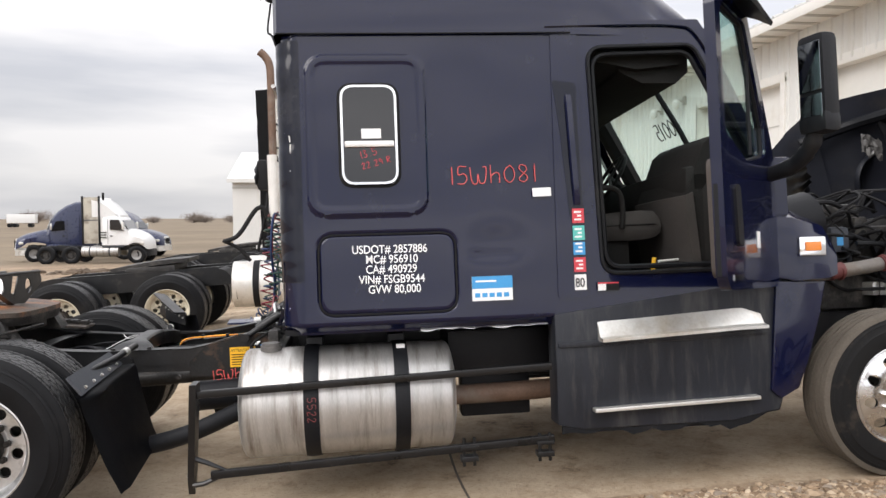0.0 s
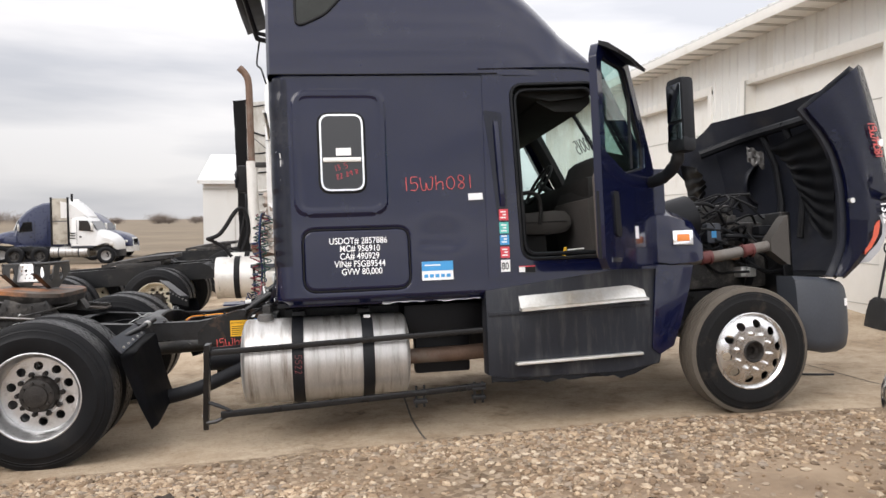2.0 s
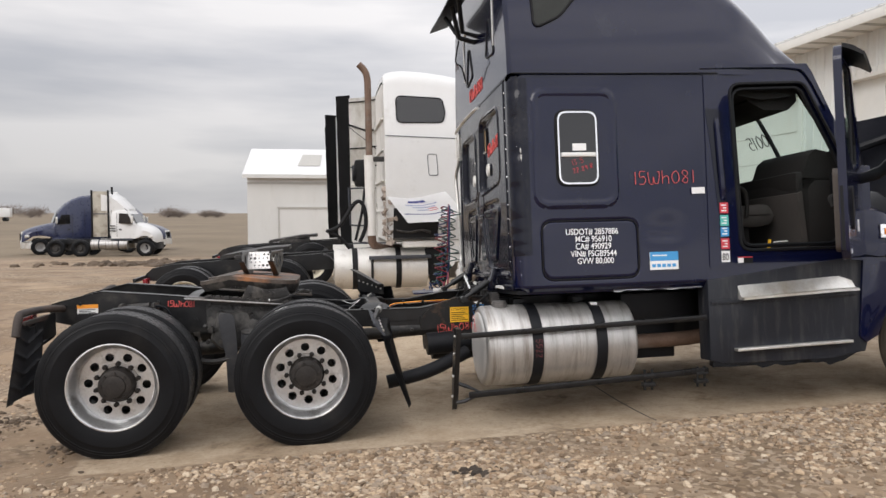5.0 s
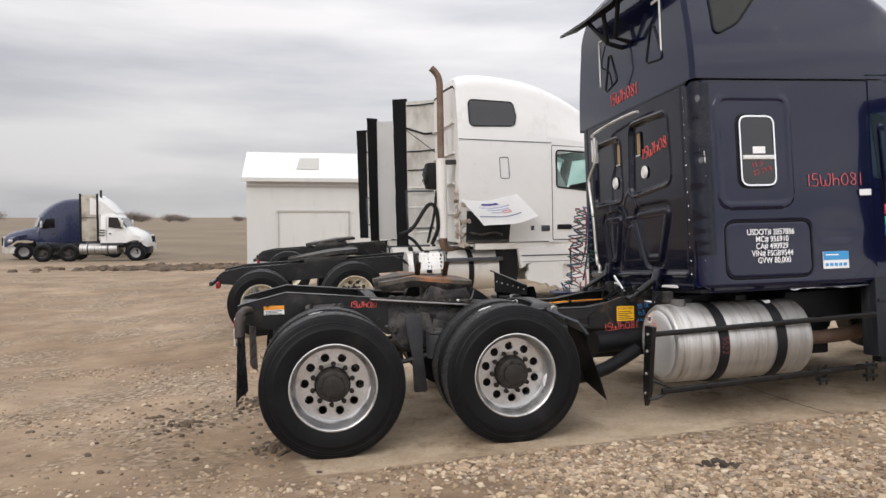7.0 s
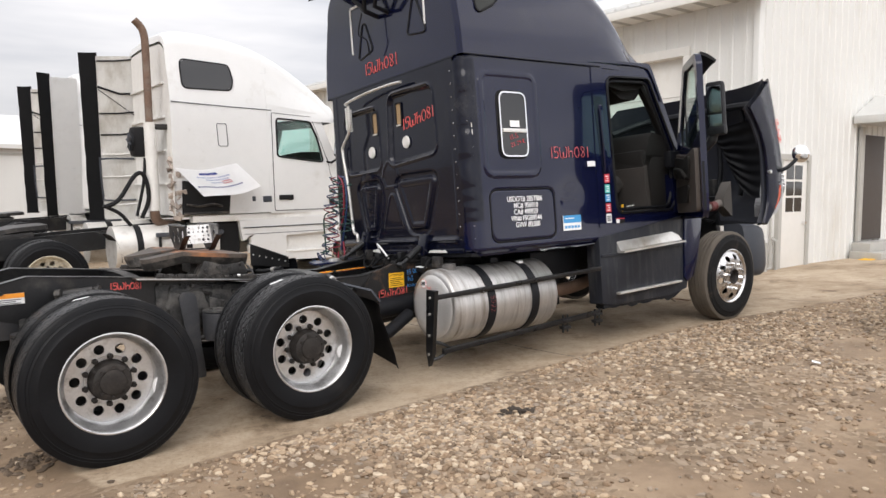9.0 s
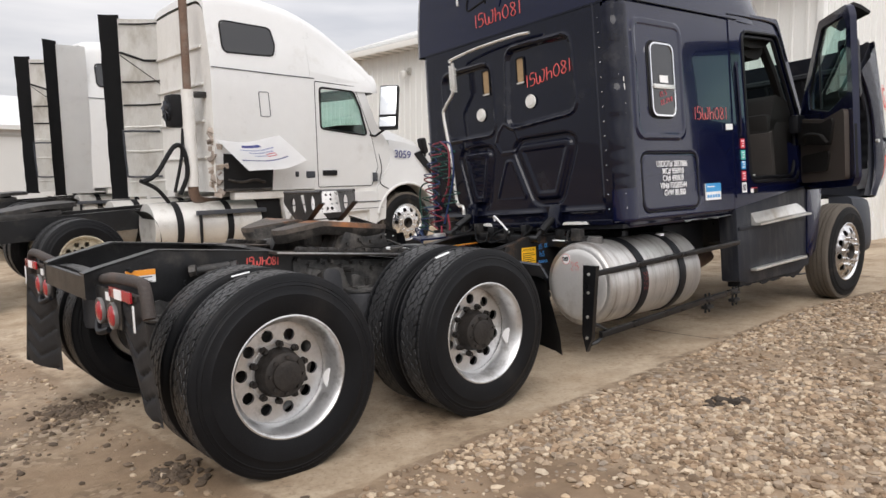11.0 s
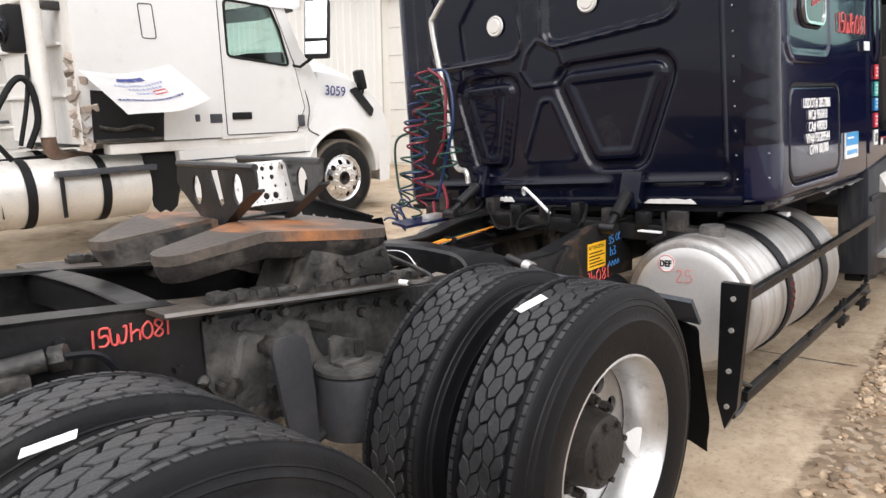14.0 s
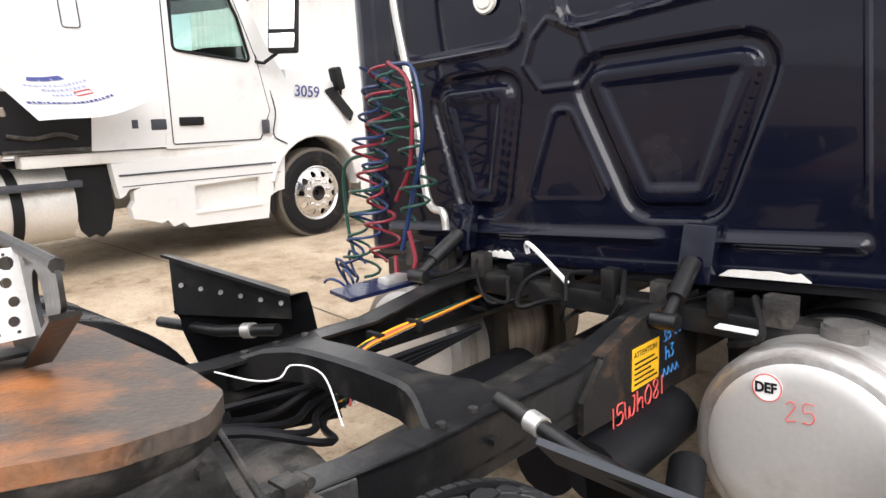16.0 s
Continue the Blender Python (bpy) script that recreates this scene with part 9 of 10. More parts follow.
# ---- the far shed ----
shed = thing("shed", "white metal shed with a low roof and wide door", "shed")
# white steel greyed below the garage's: the wall's shade is in the colour
SHED_STEEL = material("shaded_white_shed_steel", (0.60, 0.60, 0.58), 0.55, vary=0.05, scale=1.5, stretch=(1, 1, 0.25), dirt=(0.45, 0.43, 0.38), dirt_amount=0.2, dirt_scale=1.0, bump=0.02)
SHED_ROOF = material("white_shed_roof", (0.66, 0.66, 0.66), 0.5, vary=0.06, bump=0.02)
SX0, SX1, SY, SZ = -3.55, 7.0, 30.0, -0.8
part("front_wall", box((SX0, SY, SZ), (SX1, SY + 0.15, 3.55)), SHED_STEEL, shed, smooth=False)
part("side_wall", loft([[(SX0, SY + 0.15, SZ), (SX0, SY + 9, SZ), (SX0, SY + 9, 3.55), (SX0, SY + 4.5, 5.12), (SX0, SY + 0.15, 3.55)], [(SX0 + 0.15, SY + 0.15, SZ), (SX0 + 0.15, SY + 9, SZ), (SX0 + 0.15, SY + 9, 3.55), (SX0 + 0.15, SY + 4.5, 5.12), (SX0 + 0.15, SY + 0.15, 3.55)]]), SHED_STEEL, shed, smooth=False)
part("back_wall", box((SX0, SY + 9, SZ), (SX1, SY + 9.15, 3.55)), SHED_STEEL, shed, smooth=False)
part("roof", loft([[(SX0 - 0.2, SY - 0.3, 3.56), (SX0 - 0.2, SY + 4.5, 5.19), (SX0 - 0.2, SY + 9.3, 3.56), (SX0 - 0.2, SY + 9.3, 3.5), (SX0 - 0.2, SY + 4.5, 5.11), (SX0 - 0.2, SY - 0.3, 3.48)], [(SX1, SY - 0.3, 3.56), (SX1, SY + 4.5, 5.19), (SX1, SY + 9.3, 3.56), (SX1, SY + 9.3, 3.5), (SX1, SY + 4.5, 5.11), (SX1, SY - 0.3, 3.48)]]), SHED_ROOF, shed, "white metal shed roof", smooth=False)
part("eave_trim", box((SX0 - 0.2, SY - 0.33, 3.40), (SX1, SY - 0.27, 3.58)), SHED_STEEL, shed, smooth=False)
part("shadow_board", box((SX0, SY - 0.03, 3.12), (SX1, SY, 3.22)), TRIM_GREY, shed, smooth=False)
sd = part("wide_door", box((-2.05, SY - 0.05, SZ), (1.25, SY - 0.01, 1.95)), SHED_STEEL, shed, "closed white sliding door", smooth=False)
part("door_rail", box((-2.15, SY - 0.09, 1.95), (1.35, SY - 0.02, 2.03)), TRIM_GREY, sd, smooth=False)
for x in (-2.1, 1.25):
    part("door_edge", box((x, SY - 0.07, SZ), (x + 0.06, SY - 0.02, 1.95)), TRIM_GREY, sd, smooth=False)
part("roof_panel", loft([[(-1.2, SY + 1.2, 4.09), (-1.0, SY + 3.3, 4.80), (0.0, SY + 3.3, 4.80), (-0.1, SY + 1.2, 4.09)], [(-1.2, SY + 1.2, 4.105), (-1.0, SY + 3.3, 4.815), (0.0, SY + 3.3, 4.815), (-0.1, SY + 1.2, 4.105)]]), TRIM_GREY, shed, "weathered grey roof panel", smooth=False)

# ---- far trucks across the yard ----
FAR_WHITE, FAR_BLUE = WHITE_TRUCK, BLUE_PAINT
GREY_RIM = material("dull_grey_rim", (0.22, 0.215, 0.21), 0.5, metal=0.4, vary=0.2)


def far_truck(m, paint, label, sleeper, extender, high=3.7):
    """A smaller build of a tractor for the distance: nose towards +x, ground at z = 0."""
    t = thing("distant_truck", label, "truck", "parked trucks", m)
    axles = (-1.9, -0.6) if sleeper else (-0.40, 0.92)
    lift = lambda z: 2.0 + (z - 2.0) * (high - 2.0) / 1.7 if z > 2.0 else z
    f = 0.0 if sleeper else 0.28          # the day cab stands further forward over a shorter nose
    back = 0.9 if sleeper else 2.55
    rings = []
    if sleeper:
        sections = ((back, 1.15, 3.58), (back + 0.06, 1.17, 3.66), (1.5, 1.17, 3.70), (2.1, 1.16, 3.62), (2.6, 1.14, 3.40), (3.0, 1.11, 3.10), (3.25, 1.09, 2.82), (3.40, 1.07, 2.62), (3.62, 1.10, 1.96), (3.70, 1.12, 1.70))
    else:
        sections = ((back, 1.08, 2.62), (back + 0.06, 1.12, 2.72), (3.2, 1.12, 2.74), (3.42, 1.10, 2.66), (3.55, 1.08, 2.52), (3.90, 1.11, 1.90), (3.96, 1.12, 1.70))
    for x, w, zt in sections:
        zt = lift(zt)
        rings.append([(x, -w, 1.05), (x, -w, zt - 0.30), (x, -w + 0.06, zt - 0.10), (x, -w + 0.22, zt), (x, w - 0.22, zt), (x, w - 0.06, zt - 0.10), (x, w, zt - 0.30), (x, w, 1.05)])
    cab = part("cab", loft(rings), paint, t)
    nose = 5.36 - 1.4 * f
    hood_rings = []
    for q, w, zt, zb in ((0.0, 1.12, 1.96, 1.05), (0.25, 1.12, 1.88, 1.16), (0.42, 1.14, 1.80, 1.20), (0.66, 1.12, 1.68, 1.16), (0.84, 1.04, 1.54, 0.92), (0.95, 0.92, 1.42, 0.82), (1.0, 0.82, 1.22, 0.80)):
        x = 3.60 + f + (nose - 3.60 - f) * q
        hood_rings.append([(x, -w, zb), (x, -w - 0.02, (zb + zt) / 2), (x, -w * 0.88, zt - 0.12), (x, -w * 0.55, zt), (x, w * 0.55, zt), (x, w * 0.88, zt - 0.12), (x, w + 0.02, (zb + zt) / 2), (x, w, zb)])
    part("hood", loft(hood_rings), paint, t)
    if sleeper:
        grille = part("grille", loft([[(nose - 0.08, -0.48, 0.78), (nose - 0.08, 0.48, 0.78), (nose - 0.16, 0.42, 1.42), (nose - 0.16, -0.42, 1.42)], [(nose + 0.06, -0.46, 0.78), (nose + 0.06, 0.46, 0.78), (nose - 0.02, 0.38, 1.40), (nose - 0.02, -0.38, 1.40)]]), STEP_ALU, t, "bright upright grille")
        for k in range(5):
            part("grille_gap", box((nose + 0.02, -0.36 + 0.17 * k, 0.86), (nose + 0.072, -0.33 + 0.17 * k, 1.30)), INK, grille, smooth=False)
    part("bumper", loft([[(x, y * w, z) for y, z in ((-1, 0.42), (-1, 0.78), (1, 0.78), (1, 0.42))] for x, w in ((nose - 0.55, 1.16), (nose - 0.2, 1.12), (nose + 0.04, 0.8))]), STEP_ALU if sleeper else BLACK_PLASTIC, t)
    g0, g1, z0, z1 = (3.635, 3.425, 1.98, lift(2.56)) if sleeper else (3.885, 3.62, 1.94, 2.44)
    part("windshield", loft([[(g0 + d, -1.0, z0), (g0 + d, 1.0, z0), (g1 + d, 0.92, z1), (g1 + d, -0.92, z1)] for d in (0.0, 0.035)]), BLACK_GLASS, t)
    for side in (-1, 1):
        win_ = prism([(2.72 + f, 1.92), (3.46 + f, 1.86), (3.20 + f, 2.46), (2.74 + f, 2.48)], side * 1.10, side * 1.185, 0.0)
        part("door_window", win_, BLACK_GLASS, t)
        mirror = part("mirror", box((3.42 + f, side * 1.46, 1.92), (3.54 + f, side * 1.26, 2.34), 0.05), STEP_ALU, t)
        part("mirror_arm", tube([(3.40 + f, side * 1.12, 1.90), (3.46 + f, side * 1.34, 1.94)], 0.02, 6), INK, mirror)
        part("door_handle", box((2.74 + f, side * 1.175, 1.52), (2.86 + f, side * 1.195, 1.60), 0.01), INK, t)
        part("fuel_tank", cyl((0.9 if sleeper else 1.45, side * 0.87, 0.70), (2.6 if sleeper else 3.4, side * 0.87, 0.70), 0.29, 18), TANK_ALU, t)
        for x in ((1.2, 2.2) if sleeper else (1.85, 2.9)):
            part("tank_strap", cyl((x, side * 0.87, 0.70), (x + 0.07, side * 0.87, 0.70), 0.298, 18), GREY_PLASTIC, t)
        part("headlight", box((nose - 0.42, side * 1.12, 1.06), (nose - 0.16, side * 0.86, 1.24), 0.06), STEP_ALU, t)
        part("door_line", box((2.60 + f, side * 1.165, 1.15), (2.615 + f, side * 1.176, 2.5)), INK, t, smooth=False)
        part("frame_rail", box((axles[0] - 0.5, side * 0.35, 0.75), (4.7, side * 0.45, 0.98)), FRAME_BLACK, t, smooth=False)
        part("cab_step", box((1.0 if sleeper else 2.55, side * 1.10, 0.62 if sleeper else 0.92), (3.72, side * 0.95, 1.06), 0.03), paint if sleeper else GREY_PLASTIC, t)
        for x, r in ((axles[0], 0.5), (axles[1], 0.5), (4.4, 0.5)):
            tyre = part("tyre", lathe([(0.27, 0.02), (0.30, 0.0), (0.44, 0.0), (0.49, 0.03), (r, 0.08), (r, 0.24), (0.47, 0.28), (0.27, 0.28)], 28), RUBBER, t)
            tyre.matrix_basis = pose(x, side * 1.2, 0.5, 0, 0, 0 if side < 0 else 180)
            part("rim", lathe([(0.0, 0.03), (0.08, 0.03), (0.09, 0.06), (0.20, 0.05), (0.24, 0.03), (0.275, 0.012)] if x > 2 else [(0.0, 0.06), (0.11, 0.06), (0.12, 0.14), (0.22, 0.14), (0.25, 0.05), (0.275, 0.012)], 24), GREY_RIM if x > 2 else GREASE, tyre)
        if sleeper:
            part("sleeper_line", box((1.9, side * 1.172, 1.2), (1.915, side * 1.182, lift(2.9))), INK, t, smooth=False)
    if extender:
        fair = loft([[(x, y * w, z) for y, z in ((-1, 2.62), (-1, zt - 0.18), (-0.8, zt), (0.8, zt), (1, zt - 0.18), (1, 2.62))] for x, w, zt in ((2.05, 1.12, 3.72), (2.45, 1.10, 3.64), (2.85, 1.04, 3.38), (3.2, 0.98, 3.02), (3.45, 0.92, 2.72))])
        part("roof_fairing", fair, paint, t, "white roof fairing")
        for z in (1.46, 1.60, 1.74):
            part("dark_stripe", box((2.47, -1.172, z), (2.80, -1.135, z + 0.05)), INK, t, smooth=False)
        part("extender", box((1.60, -1.10, 1.15), (2.40, -1.06, 3.72), 0.01), material("stained_pale_panel", (0.42, 0.39, 0.33), 0.7, vary=0.25, scale=2, dirt=(0.10, 0.075, 0.05), dirt_amount=0.48, dirt_scale=1.2), t, "stained pale side extender panel")
        for x in (1.50, 2.38):
            part("extender_edge", box((x, -1.13, 1.10), (x + 0.10, -1.05, 3.78), 0.01), INK, t)
        part("extender_rail", box((1.60, -1.115, 2.42), (2.40, -1.10, 2.47)), GREY_PLASTIC, t, smooth=False)
        part("far_extender", box((1.60, 1.06, 1.15), (2.40, 1.10, 3.72), 0.01), WHITE_DIRTY, t)
        part("exhaust", cyl((2.55, -0.75, 1.0), (2.55, -0.75, 3.98), 0.06, 10), INK, t)
    return t


far_truck(pose(-14.42, 38.8, -0.78, 0, 0, 0), FAR_WHITE, "white day-cab truck with a stained side extender across the yard", False, True)
far_truck(pose(-13.38, 44.3, -0.86, 0, 0, 202), FAR_BLUE, "blue high-roof sleeper truck with chrome grille across the yard", True, False)
far_truck(pose(-16.30, 49.0, -0.92, 0, 0, -6), FAR_BLUE, "dark blue truck far behind the others", True, False, 3.3)
tr = thing("white_trailer", "white box trailer far across the field", "trailer", m=pose(-79.9, 190, -0.45, 0, 0, 8))
part("trailer_body", box((-3.2, -1.2, 1.1), (3.2, 1.2, 3.3), 0.05), WHITE_TRUCK, tr)
for x in (-2.6, -1.5, 2.0):
    part("wheel", cyl((x, -1.2, 0.5), (x, 1.2, 0.5), 0.5, 16), RUBBER, tr)
part("landing_leg", box((1.8, -0.9, 0), (2.0, 0.9, 1.1)), FRAME_BLACK, tr)

# ---- bare bushes on the horizon ----
TWIG = material("bare_twigs", (0.20, 0.165, 0.14), 0.9, vary=0.3, island=0.3)


def bush(x, y, size, seed):
    rnd = random.Random(seed)
    b = thing("bare_bush", "leafless grey-brown bush on the field's edge", "bush", "bushes on the horizon", pose(x, y, -1.0))
    bm = bmesh.new()
    tips = []
    for k in range(7):
        a, l = rnd.uniform(0, math.tau), size * rnd.uniform(0.5, 0.8)
        tip = Vector((math.cos(a) * l * rnd.uniform(0.4, 1.2), math.sin(a) * l * 0.6, l * 0.7))
        tube([Vector((0, 0, 0)), tip * 0.5 + Vector((rnd.uniform(-0.1, 0.1), 0, 0.1)), tip], [0.10 * size / 4, 0.06 * size / 4, 0.02], 5, bm)
        tips.append(tip)
    part("limbs", bm, TWIG, b)
    bm = bmesh.new()
    for k in range(2600):
        t = rnd.choice(tips)
        p = t * rnd.uniform(0.5, 1.1) + Vector((rnd.gauss(0, 0.30), rnd.gauss(0, 0.2), rnd.gauss(0, 0.12))) * size
        d = Vector((rnd.gauss(0, 1), rnd.gauss(0, 1), rnd.uniform(0.2, 1.4))).normalized() * size * 0.14
        s = d.orthogonal().normalized() * size * 0.009
        bm.faces.new([bm.verts.new(q) for q in (p - s, p + s, p + d)])
    tagged(part("crown", bm, TWIG, b, smooth=False), kind="stuff")


for k, (x, y, s) in enumerate(((-161, 400, 8.5), (-151, 405, 7.5), (-171, 410, 7.0), (-102, 400, 5.0), (-82, 400, 7.5), (-77, 404, 5.5), (-63, 400, 5.5), (-57, 403, 5.0), (-215, 400, 8.5), (-31, 450, 4.5), (-127, 430, 4.5))):
    bush(x, y, s, k)

# ---- parked pickup just off the gravel ----
CAR_WHITE = material("white_car_paint", (0.74, 0.74, 0.74), 0.25, metal=0.0, vary=0.05, coat=0.5, bump=0)
GZ = ground_z(5.2, -3.6)
car = thing("parked_pickup", "white pickup with a chrome bumper and amber corner lamp", "car", m=pose(4.57, -4.03, GZ, 0, 0, 0))


def car_ring(x, w, z0, z1, z2):
    return [(x, -w, z0), (x, -w * 1.02, (z0 + z1) / 2), (x, -w, z1), (x, -w * 0.85, z2), (x, 0, z2 + 0.03), (x, w * 0.85, z2), (x, w, z1), (x, w * 1.02, (z0 + z1) / 2), (x, w, z0)]


bm = loft([car_ring(0.18, 0.80, 0.66, 0.80, 0.86), car_ring(0.24, 0.90, 0.40, 0.86, 0.96), car_ring(1.6, 0.95, 0.40, 0.95, 1.05), car_ring(1.7, 0.95, 0.40, 0.95, 1.08), car_ring(2.4, 0.95, 0.40, 0.98, 1.70), car_ring(3.6, 0.95, 0.40, 0.98, 1.70), car_ring(3.9, 0.95, 0.40, 0.98, 1.1), car_ring(5.3, 0.95, 0.45, 0.98, 1.1)])
part("body", bm, CAR_WHITE, car)
bm = loft([[(x0 + dx, y, z) for dx, z in ((0.0, 0.34), (-0.05, 0.45), (-0.055, 0.58), (-0.02, 0.66), (0.12, 0.66), (0.12, 0.34))] for y, x0 in ((0.95, 0.36), (0.93, 0.18), (0.80, 0.10), (0.4, 0.03), (0, 0.02), (-0.4, 0.03), (-0.80, 0.10), (-0.93, 0.18), (-0.95, 0.36))])
part("bumper", bm, CHROME, car, "chrome wraparound bumper")
for side in (-1, 1):
    part("corner_lamp", box((0.19, side * 0.93, 0.70), (0.34, side * 0.80, 0.84), 0.02), AMBER, car)
    part("headlight", box((0.15, side * 0.79, 0.70), (0.24, side * 0.5, 0.84), 0.02), CHROME, car)
    for x in (0.95, 4.3):
        wh = part("wheel", cyl((x, side * 0.96, 0.37), (x, side * 0.74, 0.37), 0.37, 28), RUBBER, car)
        part("rim", cyl((x, side * 0.955, 0.37), (x, side * 0.97, 0.37), 0.21, 20), ALLOY, wh)
part("grille", box((0.14, -0.48, 0.68), (0.20, 0.48, 0.86), 0.02), INK, car)

# ---- shovel by the overhead door ----
shv = thing("shovel", "black scoop shovel leaning on the garage wall", "shovel", m=pose(9.12, 2.22, ground_z(9.12, 2.22), 0, 10, 0))
bm = loft([[(x, y, z) for y, x in ((-0.20 * w, 0.06), (-0.17 * w, 0.0), (0.17 * w, 0.0), (0.20 * w, 0.06), (0.19 * w, 0.07), (0.16 * w, 0.012), (-0.16 * w, 0.012), (-0.19 * w, 0.07))] for z, w in ((0.0, 1.0), (0.2, 1.0), (0.36, 0.85), (0.42, 0.35))])
part("scoop", bm, FRAME_BLACK, shv)
part("shaft", tube([(0.01, 0, 0.38), (0.02, 0, 1.0)], 0.018, 8), FRAME_BLACK, shv)
part("grip", tube(curve_points([(0.02, 0, 1.0), (0.02, -0.06, 1.06), (0.02, -0.06, 1.14), (0.02, 0.06, 1.14), (0.02, 0.06, 1.06), (0.02, 0, 1.0)], 4), 0.012, 6), FRAME_BLACK, shv)

# ---- loose stones, clods and litter ----
PEBBLE = material("river_gravel", (0.37, 0.29, 0.208), 0.8, vary=0.25, fine=80, bump=0.3, island=0.3)
pn, pl = PEBBLE.node_tree.nodes, PEBBLE.node_tree.links
p_rand = pn.new("ShaderNodeNewGeometry")
p_ramp = pn.new("ShaderNodeValToRGB")
for pos, col in ((0.25, (0.25, 0.17, 0.105)), (0.45, (0.35, 0.26, 0.17)), (0.62, (0.25, 0.205, 0.16)), (0.8, (0.43, 0.32, 0.21))):
    p_ramp.color_ramp.elements.new(pos).color = (*col, 1)
p_ramp.color_ramp.elements[0].color = (0.13, 0.092, 0.06, 1)
p_ramp.color_ramp.elements[-1].color = (0.52, 0.43, 0.32, 1)
p_mul = pn.new("ShaderNodeMix")
p_mul.data_type, p_mul.blend_type = "RGBA", "MULTIPLY"
p_mul.inputs[0].default_value = 1.0
p_grain = pn.new("ShaderNodeTexNoise")
p_grain.inputs["Scale"].default_value, p_grain.inputs["Detail"].default_value = 45, 6
p_shade = pn.new("ShaderNodeMapRange")
p_shade.inputs["To Min"].default_value, p_shade.inputs["To Max"].default_value = 0.55, 1.45
pl.new(p_grain.outputs["Fac"], p_shade.inputs["Value"])
pl.new(p_rand.outputs["Random Per Island"], p_ramp.inputs["Fac"])
pl.new(p_ramp.outputs["Color"], p_mul.inputs[6])
pl.new(p_shade.outputs["Result"], p_mul.inputs[7])
pl.new(p_mul.outputs[2], pn["Principled BSDF"].inputs["Base Color"])
PEBBLE_DIRT = material("mud_clods", (0.105, 0.076, 0.052), 0.95, vary=0.3, fine=60, bump=0.4, island=0.3)
ICO = [(0, -0.526, 0.851), (0.851, 0, 0.526), (0.851, 0, -0.526), (-0.851, 0, -0.526), (-0.851, 0, 0.526), (-0.526, 0.851, 0), (0.526, 0.851, 0), (0.526, -0.851, 0), (-0.526, -0.851, 0), (0, -0.526, -0.851), (0, 0.526, -0.851), (0, 0.526, 0.851)]
ICO_F = [(1, 2, 6), (1, 7, 2), (3, 4, 5), (4, 3, 8), (6, 5, 11), (5, 6, 10), (9, 10, 2), (10, 9, 3), (7, 8, 9), (8, 7, 0), (11, 0, 1), (0, 11, 4), (6, 2, 10), (1, 6, 11), (3, 5, 10), (5, 4, 11), (2, 7, 9), (7, 1, 0), (3, 9, 8), (4, 8, 0)]


def scatter(name, spots, mat, label, category, seed):
    """Many small stones as one mesh; spots are (x, y, size)."""
    rnd = random.Random(seed)
    verts, faces = [], []
    for x, y, s in spots:
        m = Euler((rnd.uniform(0, 6), rnd.uniform(0, 6), rnd.uniform(0, 6))).to_matrix() 
        ax = (s * rnd.uniform(0.8, 1.3), s * rnd.uniform(0.6, 1.0), s * rnd.uniform(0.4, 0.75))
        turn = rnd.uniform(0, math.tau)
        z = ground_z(x, y) + rough_z(x, y) + ax[2] * 0.2
        base = len(verts)
        for v in ICO:
            p = m @ Vector(v) * rnd.uniform(0.70, 1.22)
            px, py = p.x * ax[0], p.y * ax[1]
            verts.append((x + px * math.cos(turn) - py * math.sin(turn), y + px * math.sin(turn) + py * math.cos(turn), z + p.z * ax[2]))
        faces += [tuple(base + i for i in f) for f in ICO_F]
    me = bpy.data.meshes.new(name)
    me.from_pydata(verts, [], faces)
    me.materials.append(mat)
    me.polygons.foreach_set("use_smooth", [False] * len(me.polygons))
    return tagged(new(name, me), label, category, kind="stuff")


rnd = random.Random(21)
spots = []
while len(spots) < 25000:
    x = rnd.uniform(-3.2, 9.5)
    y = slab_edge(x) - 0.03 - abs(rnd.gauss(0, 1.1)) - 0.10 * rnd.random()
    if y < -4.6:
        continue
    patch = noise.noise((x * 0.55, y * 0.9, 7)) + 0.35 * noise.noise((x * 1.7, y * 2.1, 2))
    thick = ease(-1.6, 0.4, x) * (1 - 0.85 * ease(4.4, 6.2, x))
    if rnd.random() < 0.10 + thick * ease(-0.30, 0.25, patch):
        spots.append((x, y, rnd.choice((0.006, 0.007, 0.009, 0.010, 0.011, 0.013, 0.014, 0.016, 0.018, 0.021, 0.025, 0.031))))
scatter("gravel", spots, PEBBLE, "rounded tan and grey river gravel along the slab", "gravel", 4)
spots = []
while len(spots) < 5200:
    x, y = rnd.uniform(-6.5, -1.62), rnd.uniform(-4.5, 4.0)
    if x < -1.64 - 0.06 * y and noise.noise((x * 0.9, y * 0.9, 1)) + 0.4 * noise.noise((x * 3, y * 3, 5)) > rnd.uniform(-0.35, 0.5):
        spots.append((x, y, rnd.choice((0.006, 0.008, 0.010, 0.012, 0.014, 0.018, 0.024))))
scatter("yard_stones", spots, PEBBLE, "small tan stones trodden into the mud behind the truck", "gravel", 5)
spots = []
for cx, cy, wide, count in ((-1.80, 0.90, 0.20, 330), (-1.72, -0.70, 0.12, 170), (-2.5, 0.2, 0.7, 160)):
    for k in range(count):
        a, r = rnd.uniform(0, math.tau), abs(rnd.gauss(0, 1))
        spots.append((cx + wide * 0.8 * r * math.cos(a), cy + wide * r * math.sin(a), rnd.choice((0.008, 0.012, 0.016, 0.022, 0.03))))
scatter("mud_clods", spots, PEBBLE_DIRT, "dark damp mud clods heaped behind the truck", "dirt", 6)
spots = []
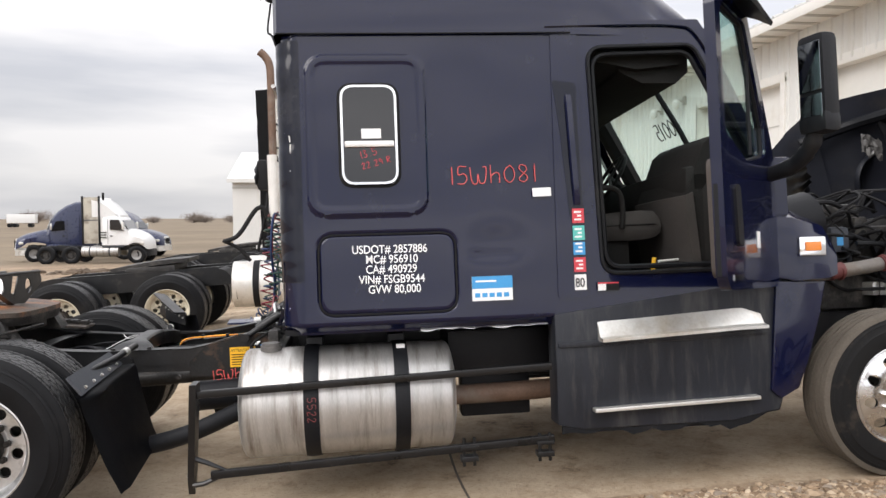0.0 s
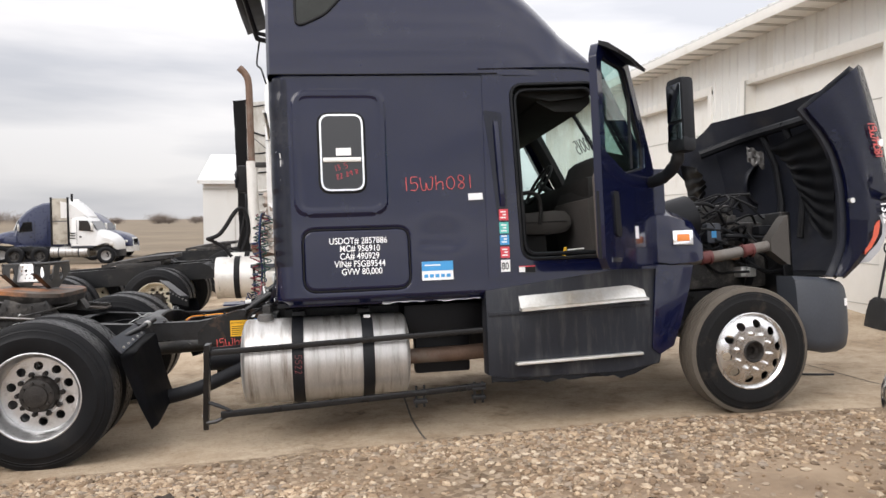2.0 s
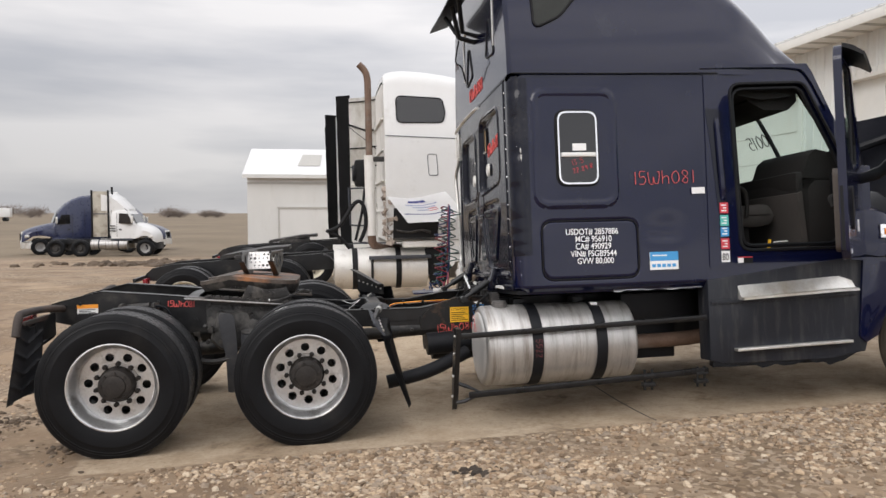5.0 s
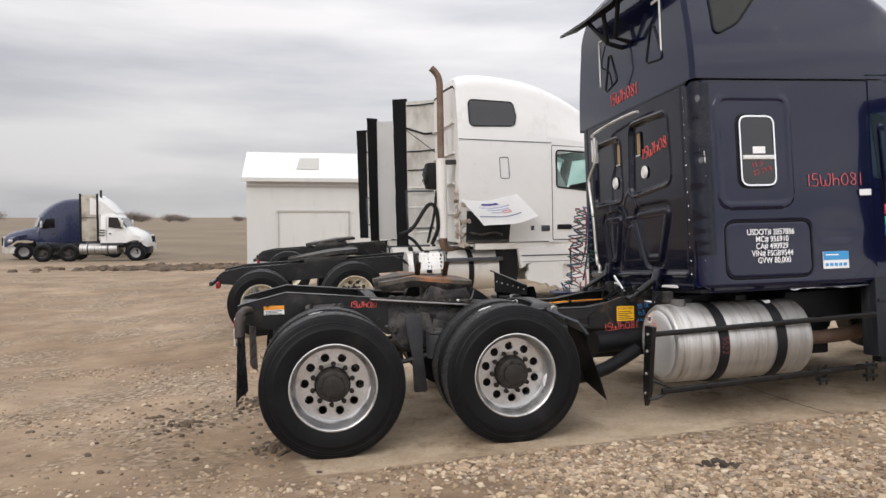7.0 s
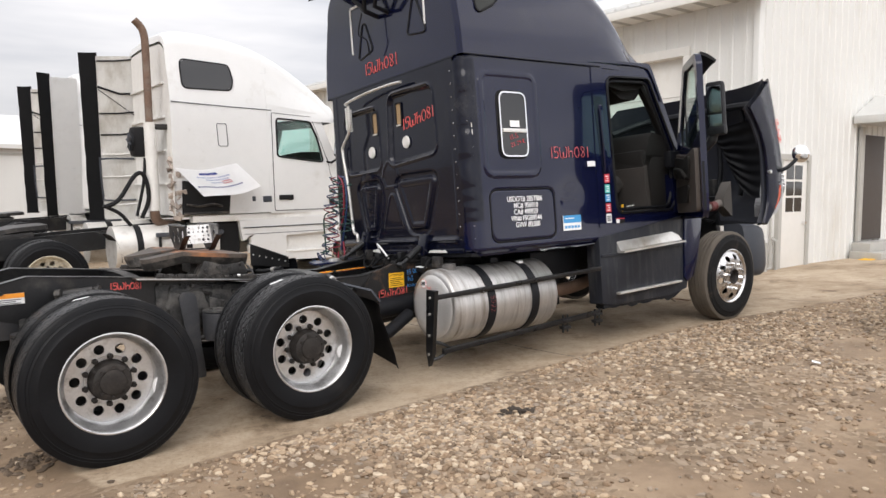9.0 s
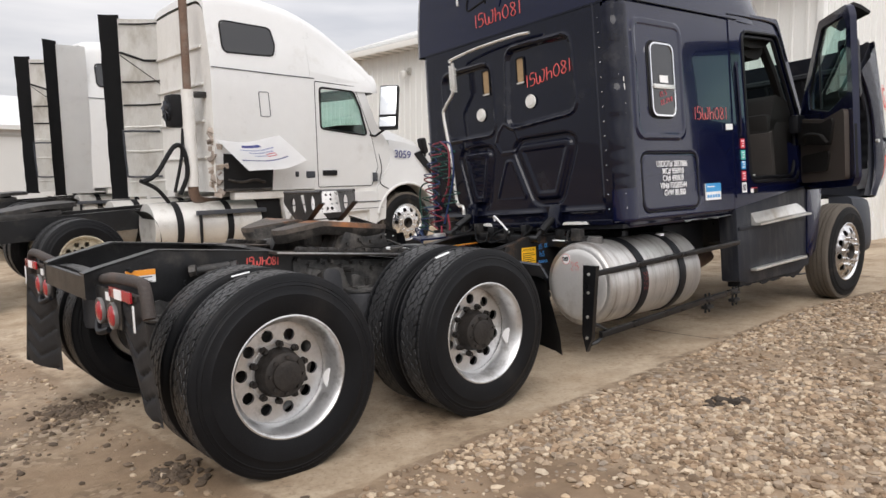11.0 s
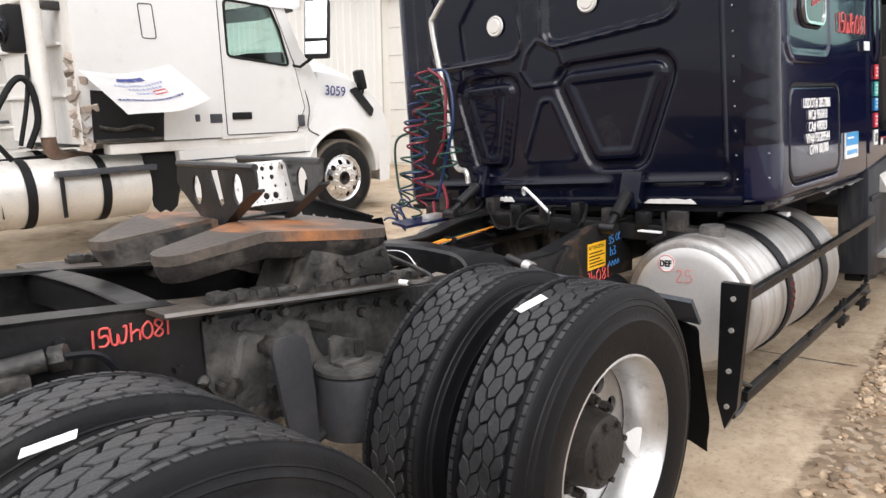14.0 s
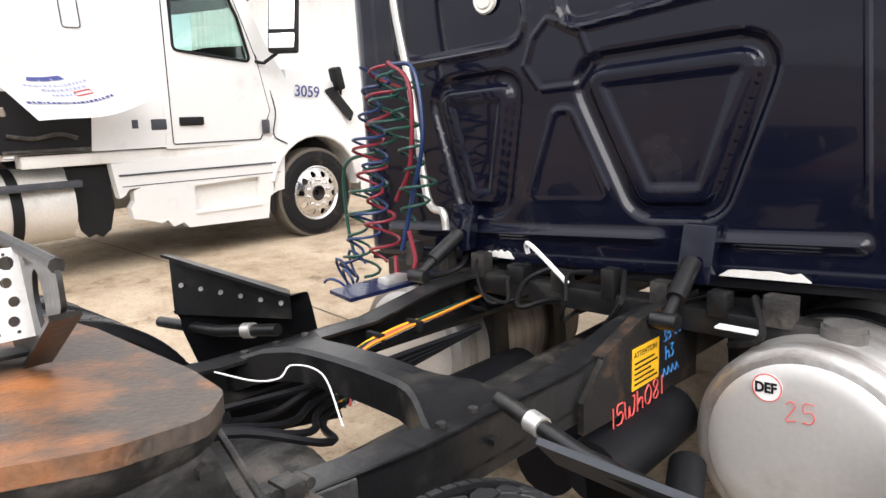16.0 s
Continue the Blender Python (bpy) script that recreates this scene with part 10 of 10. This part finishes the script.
for k in range(700):
    a, r = rnd.uniform(0, math.tau), abs(rnd.gauss(0, 1.0))
    spots.append((-6.2 + 2.4 * r * math.cos(a), 27.5 + 1.6 * r * math.sin(a), rnd.choice((0.08, 0.14, 0.2, 0.26))))
scatter("rubble", spots, PEBBLE_DIRT, "low heap of broken earth by the field", "rubble", 8)
JOINT = material("dark_joint", (0.09, 0.075, 0.06), 0.9, vary=0.3)
for x0, kind in ((2.62, 0), (6.9, 1)):
    pts = [(x0 + 0.012 * math.sin(y * 3) + 0.03 * noise.noise((y, x0, 0)), y) for y in steps(slab_edge(x0) + 0.02, 9.0, 60)]
    bm = loft([[(x - 0.008, y, ground_z(x, y) + 0.003), (x + 0.008, y, ground_z(x, y) + 0.003)] for x, y in pts], closed=False)
    tagged(part("expansion_joint", bm, JOINT), "dark worn joint across the concrete apron", "joint", kind="structure")
part_bm = tube([(6.45, 0.05, 0), (6.62, 0.0, 0), (6.80, -0.04, 0)], 0.012, 6)
solid("metal_strip", part_bm, FRAME_BLACK, "short dark metal strip lying on the concrete", "scrap", m=pose(0, 0, ground_z(6.6, 0) + 0.012))
part_bm = tube(curve_points([(5.95, 0.1, 0), (6.0, 0.2, 0.01), (6.1, 0.15, 0.005), (6.15, 0.02, 0), (6.3, 0.05, 0)], 4), 0.008, 6)
solid("wire_scrap", part_bm, RUST, "bent rusty wire lying on the concrete", "scrap", m=pose(0, 0, ground_z(6.1, 0.1) + 0.008))
part_bm = box((-0.05, -0.035, -0.012), (0.05, 0.035, 0.012), 0.008)
solid("crushed_can", part_bm, CHROME, "flattened silver can on the gravel", "litter", m=pose(3.55, -2.9, ground_z(3.55, -2.9) + 0.012, 10, 5, 30))
DARK_MUD = material("dark_mud", (0.045, 0.034, 0.025), 0.95, vary=0.3, fine=60, bump=0.4, island=0.3)
spots = [(1.0 + rnd.gauss(0, 0.09), -2.12 + rnd.gauss(0, 0.05), rnd.choice((0.012, 0.02, 0.03, 0.04))) for k in range(45)]
scatter("mud_lump", spots, DARK_MUD, "dark crumbled lump of mud on the gravel", "dirt", 9)
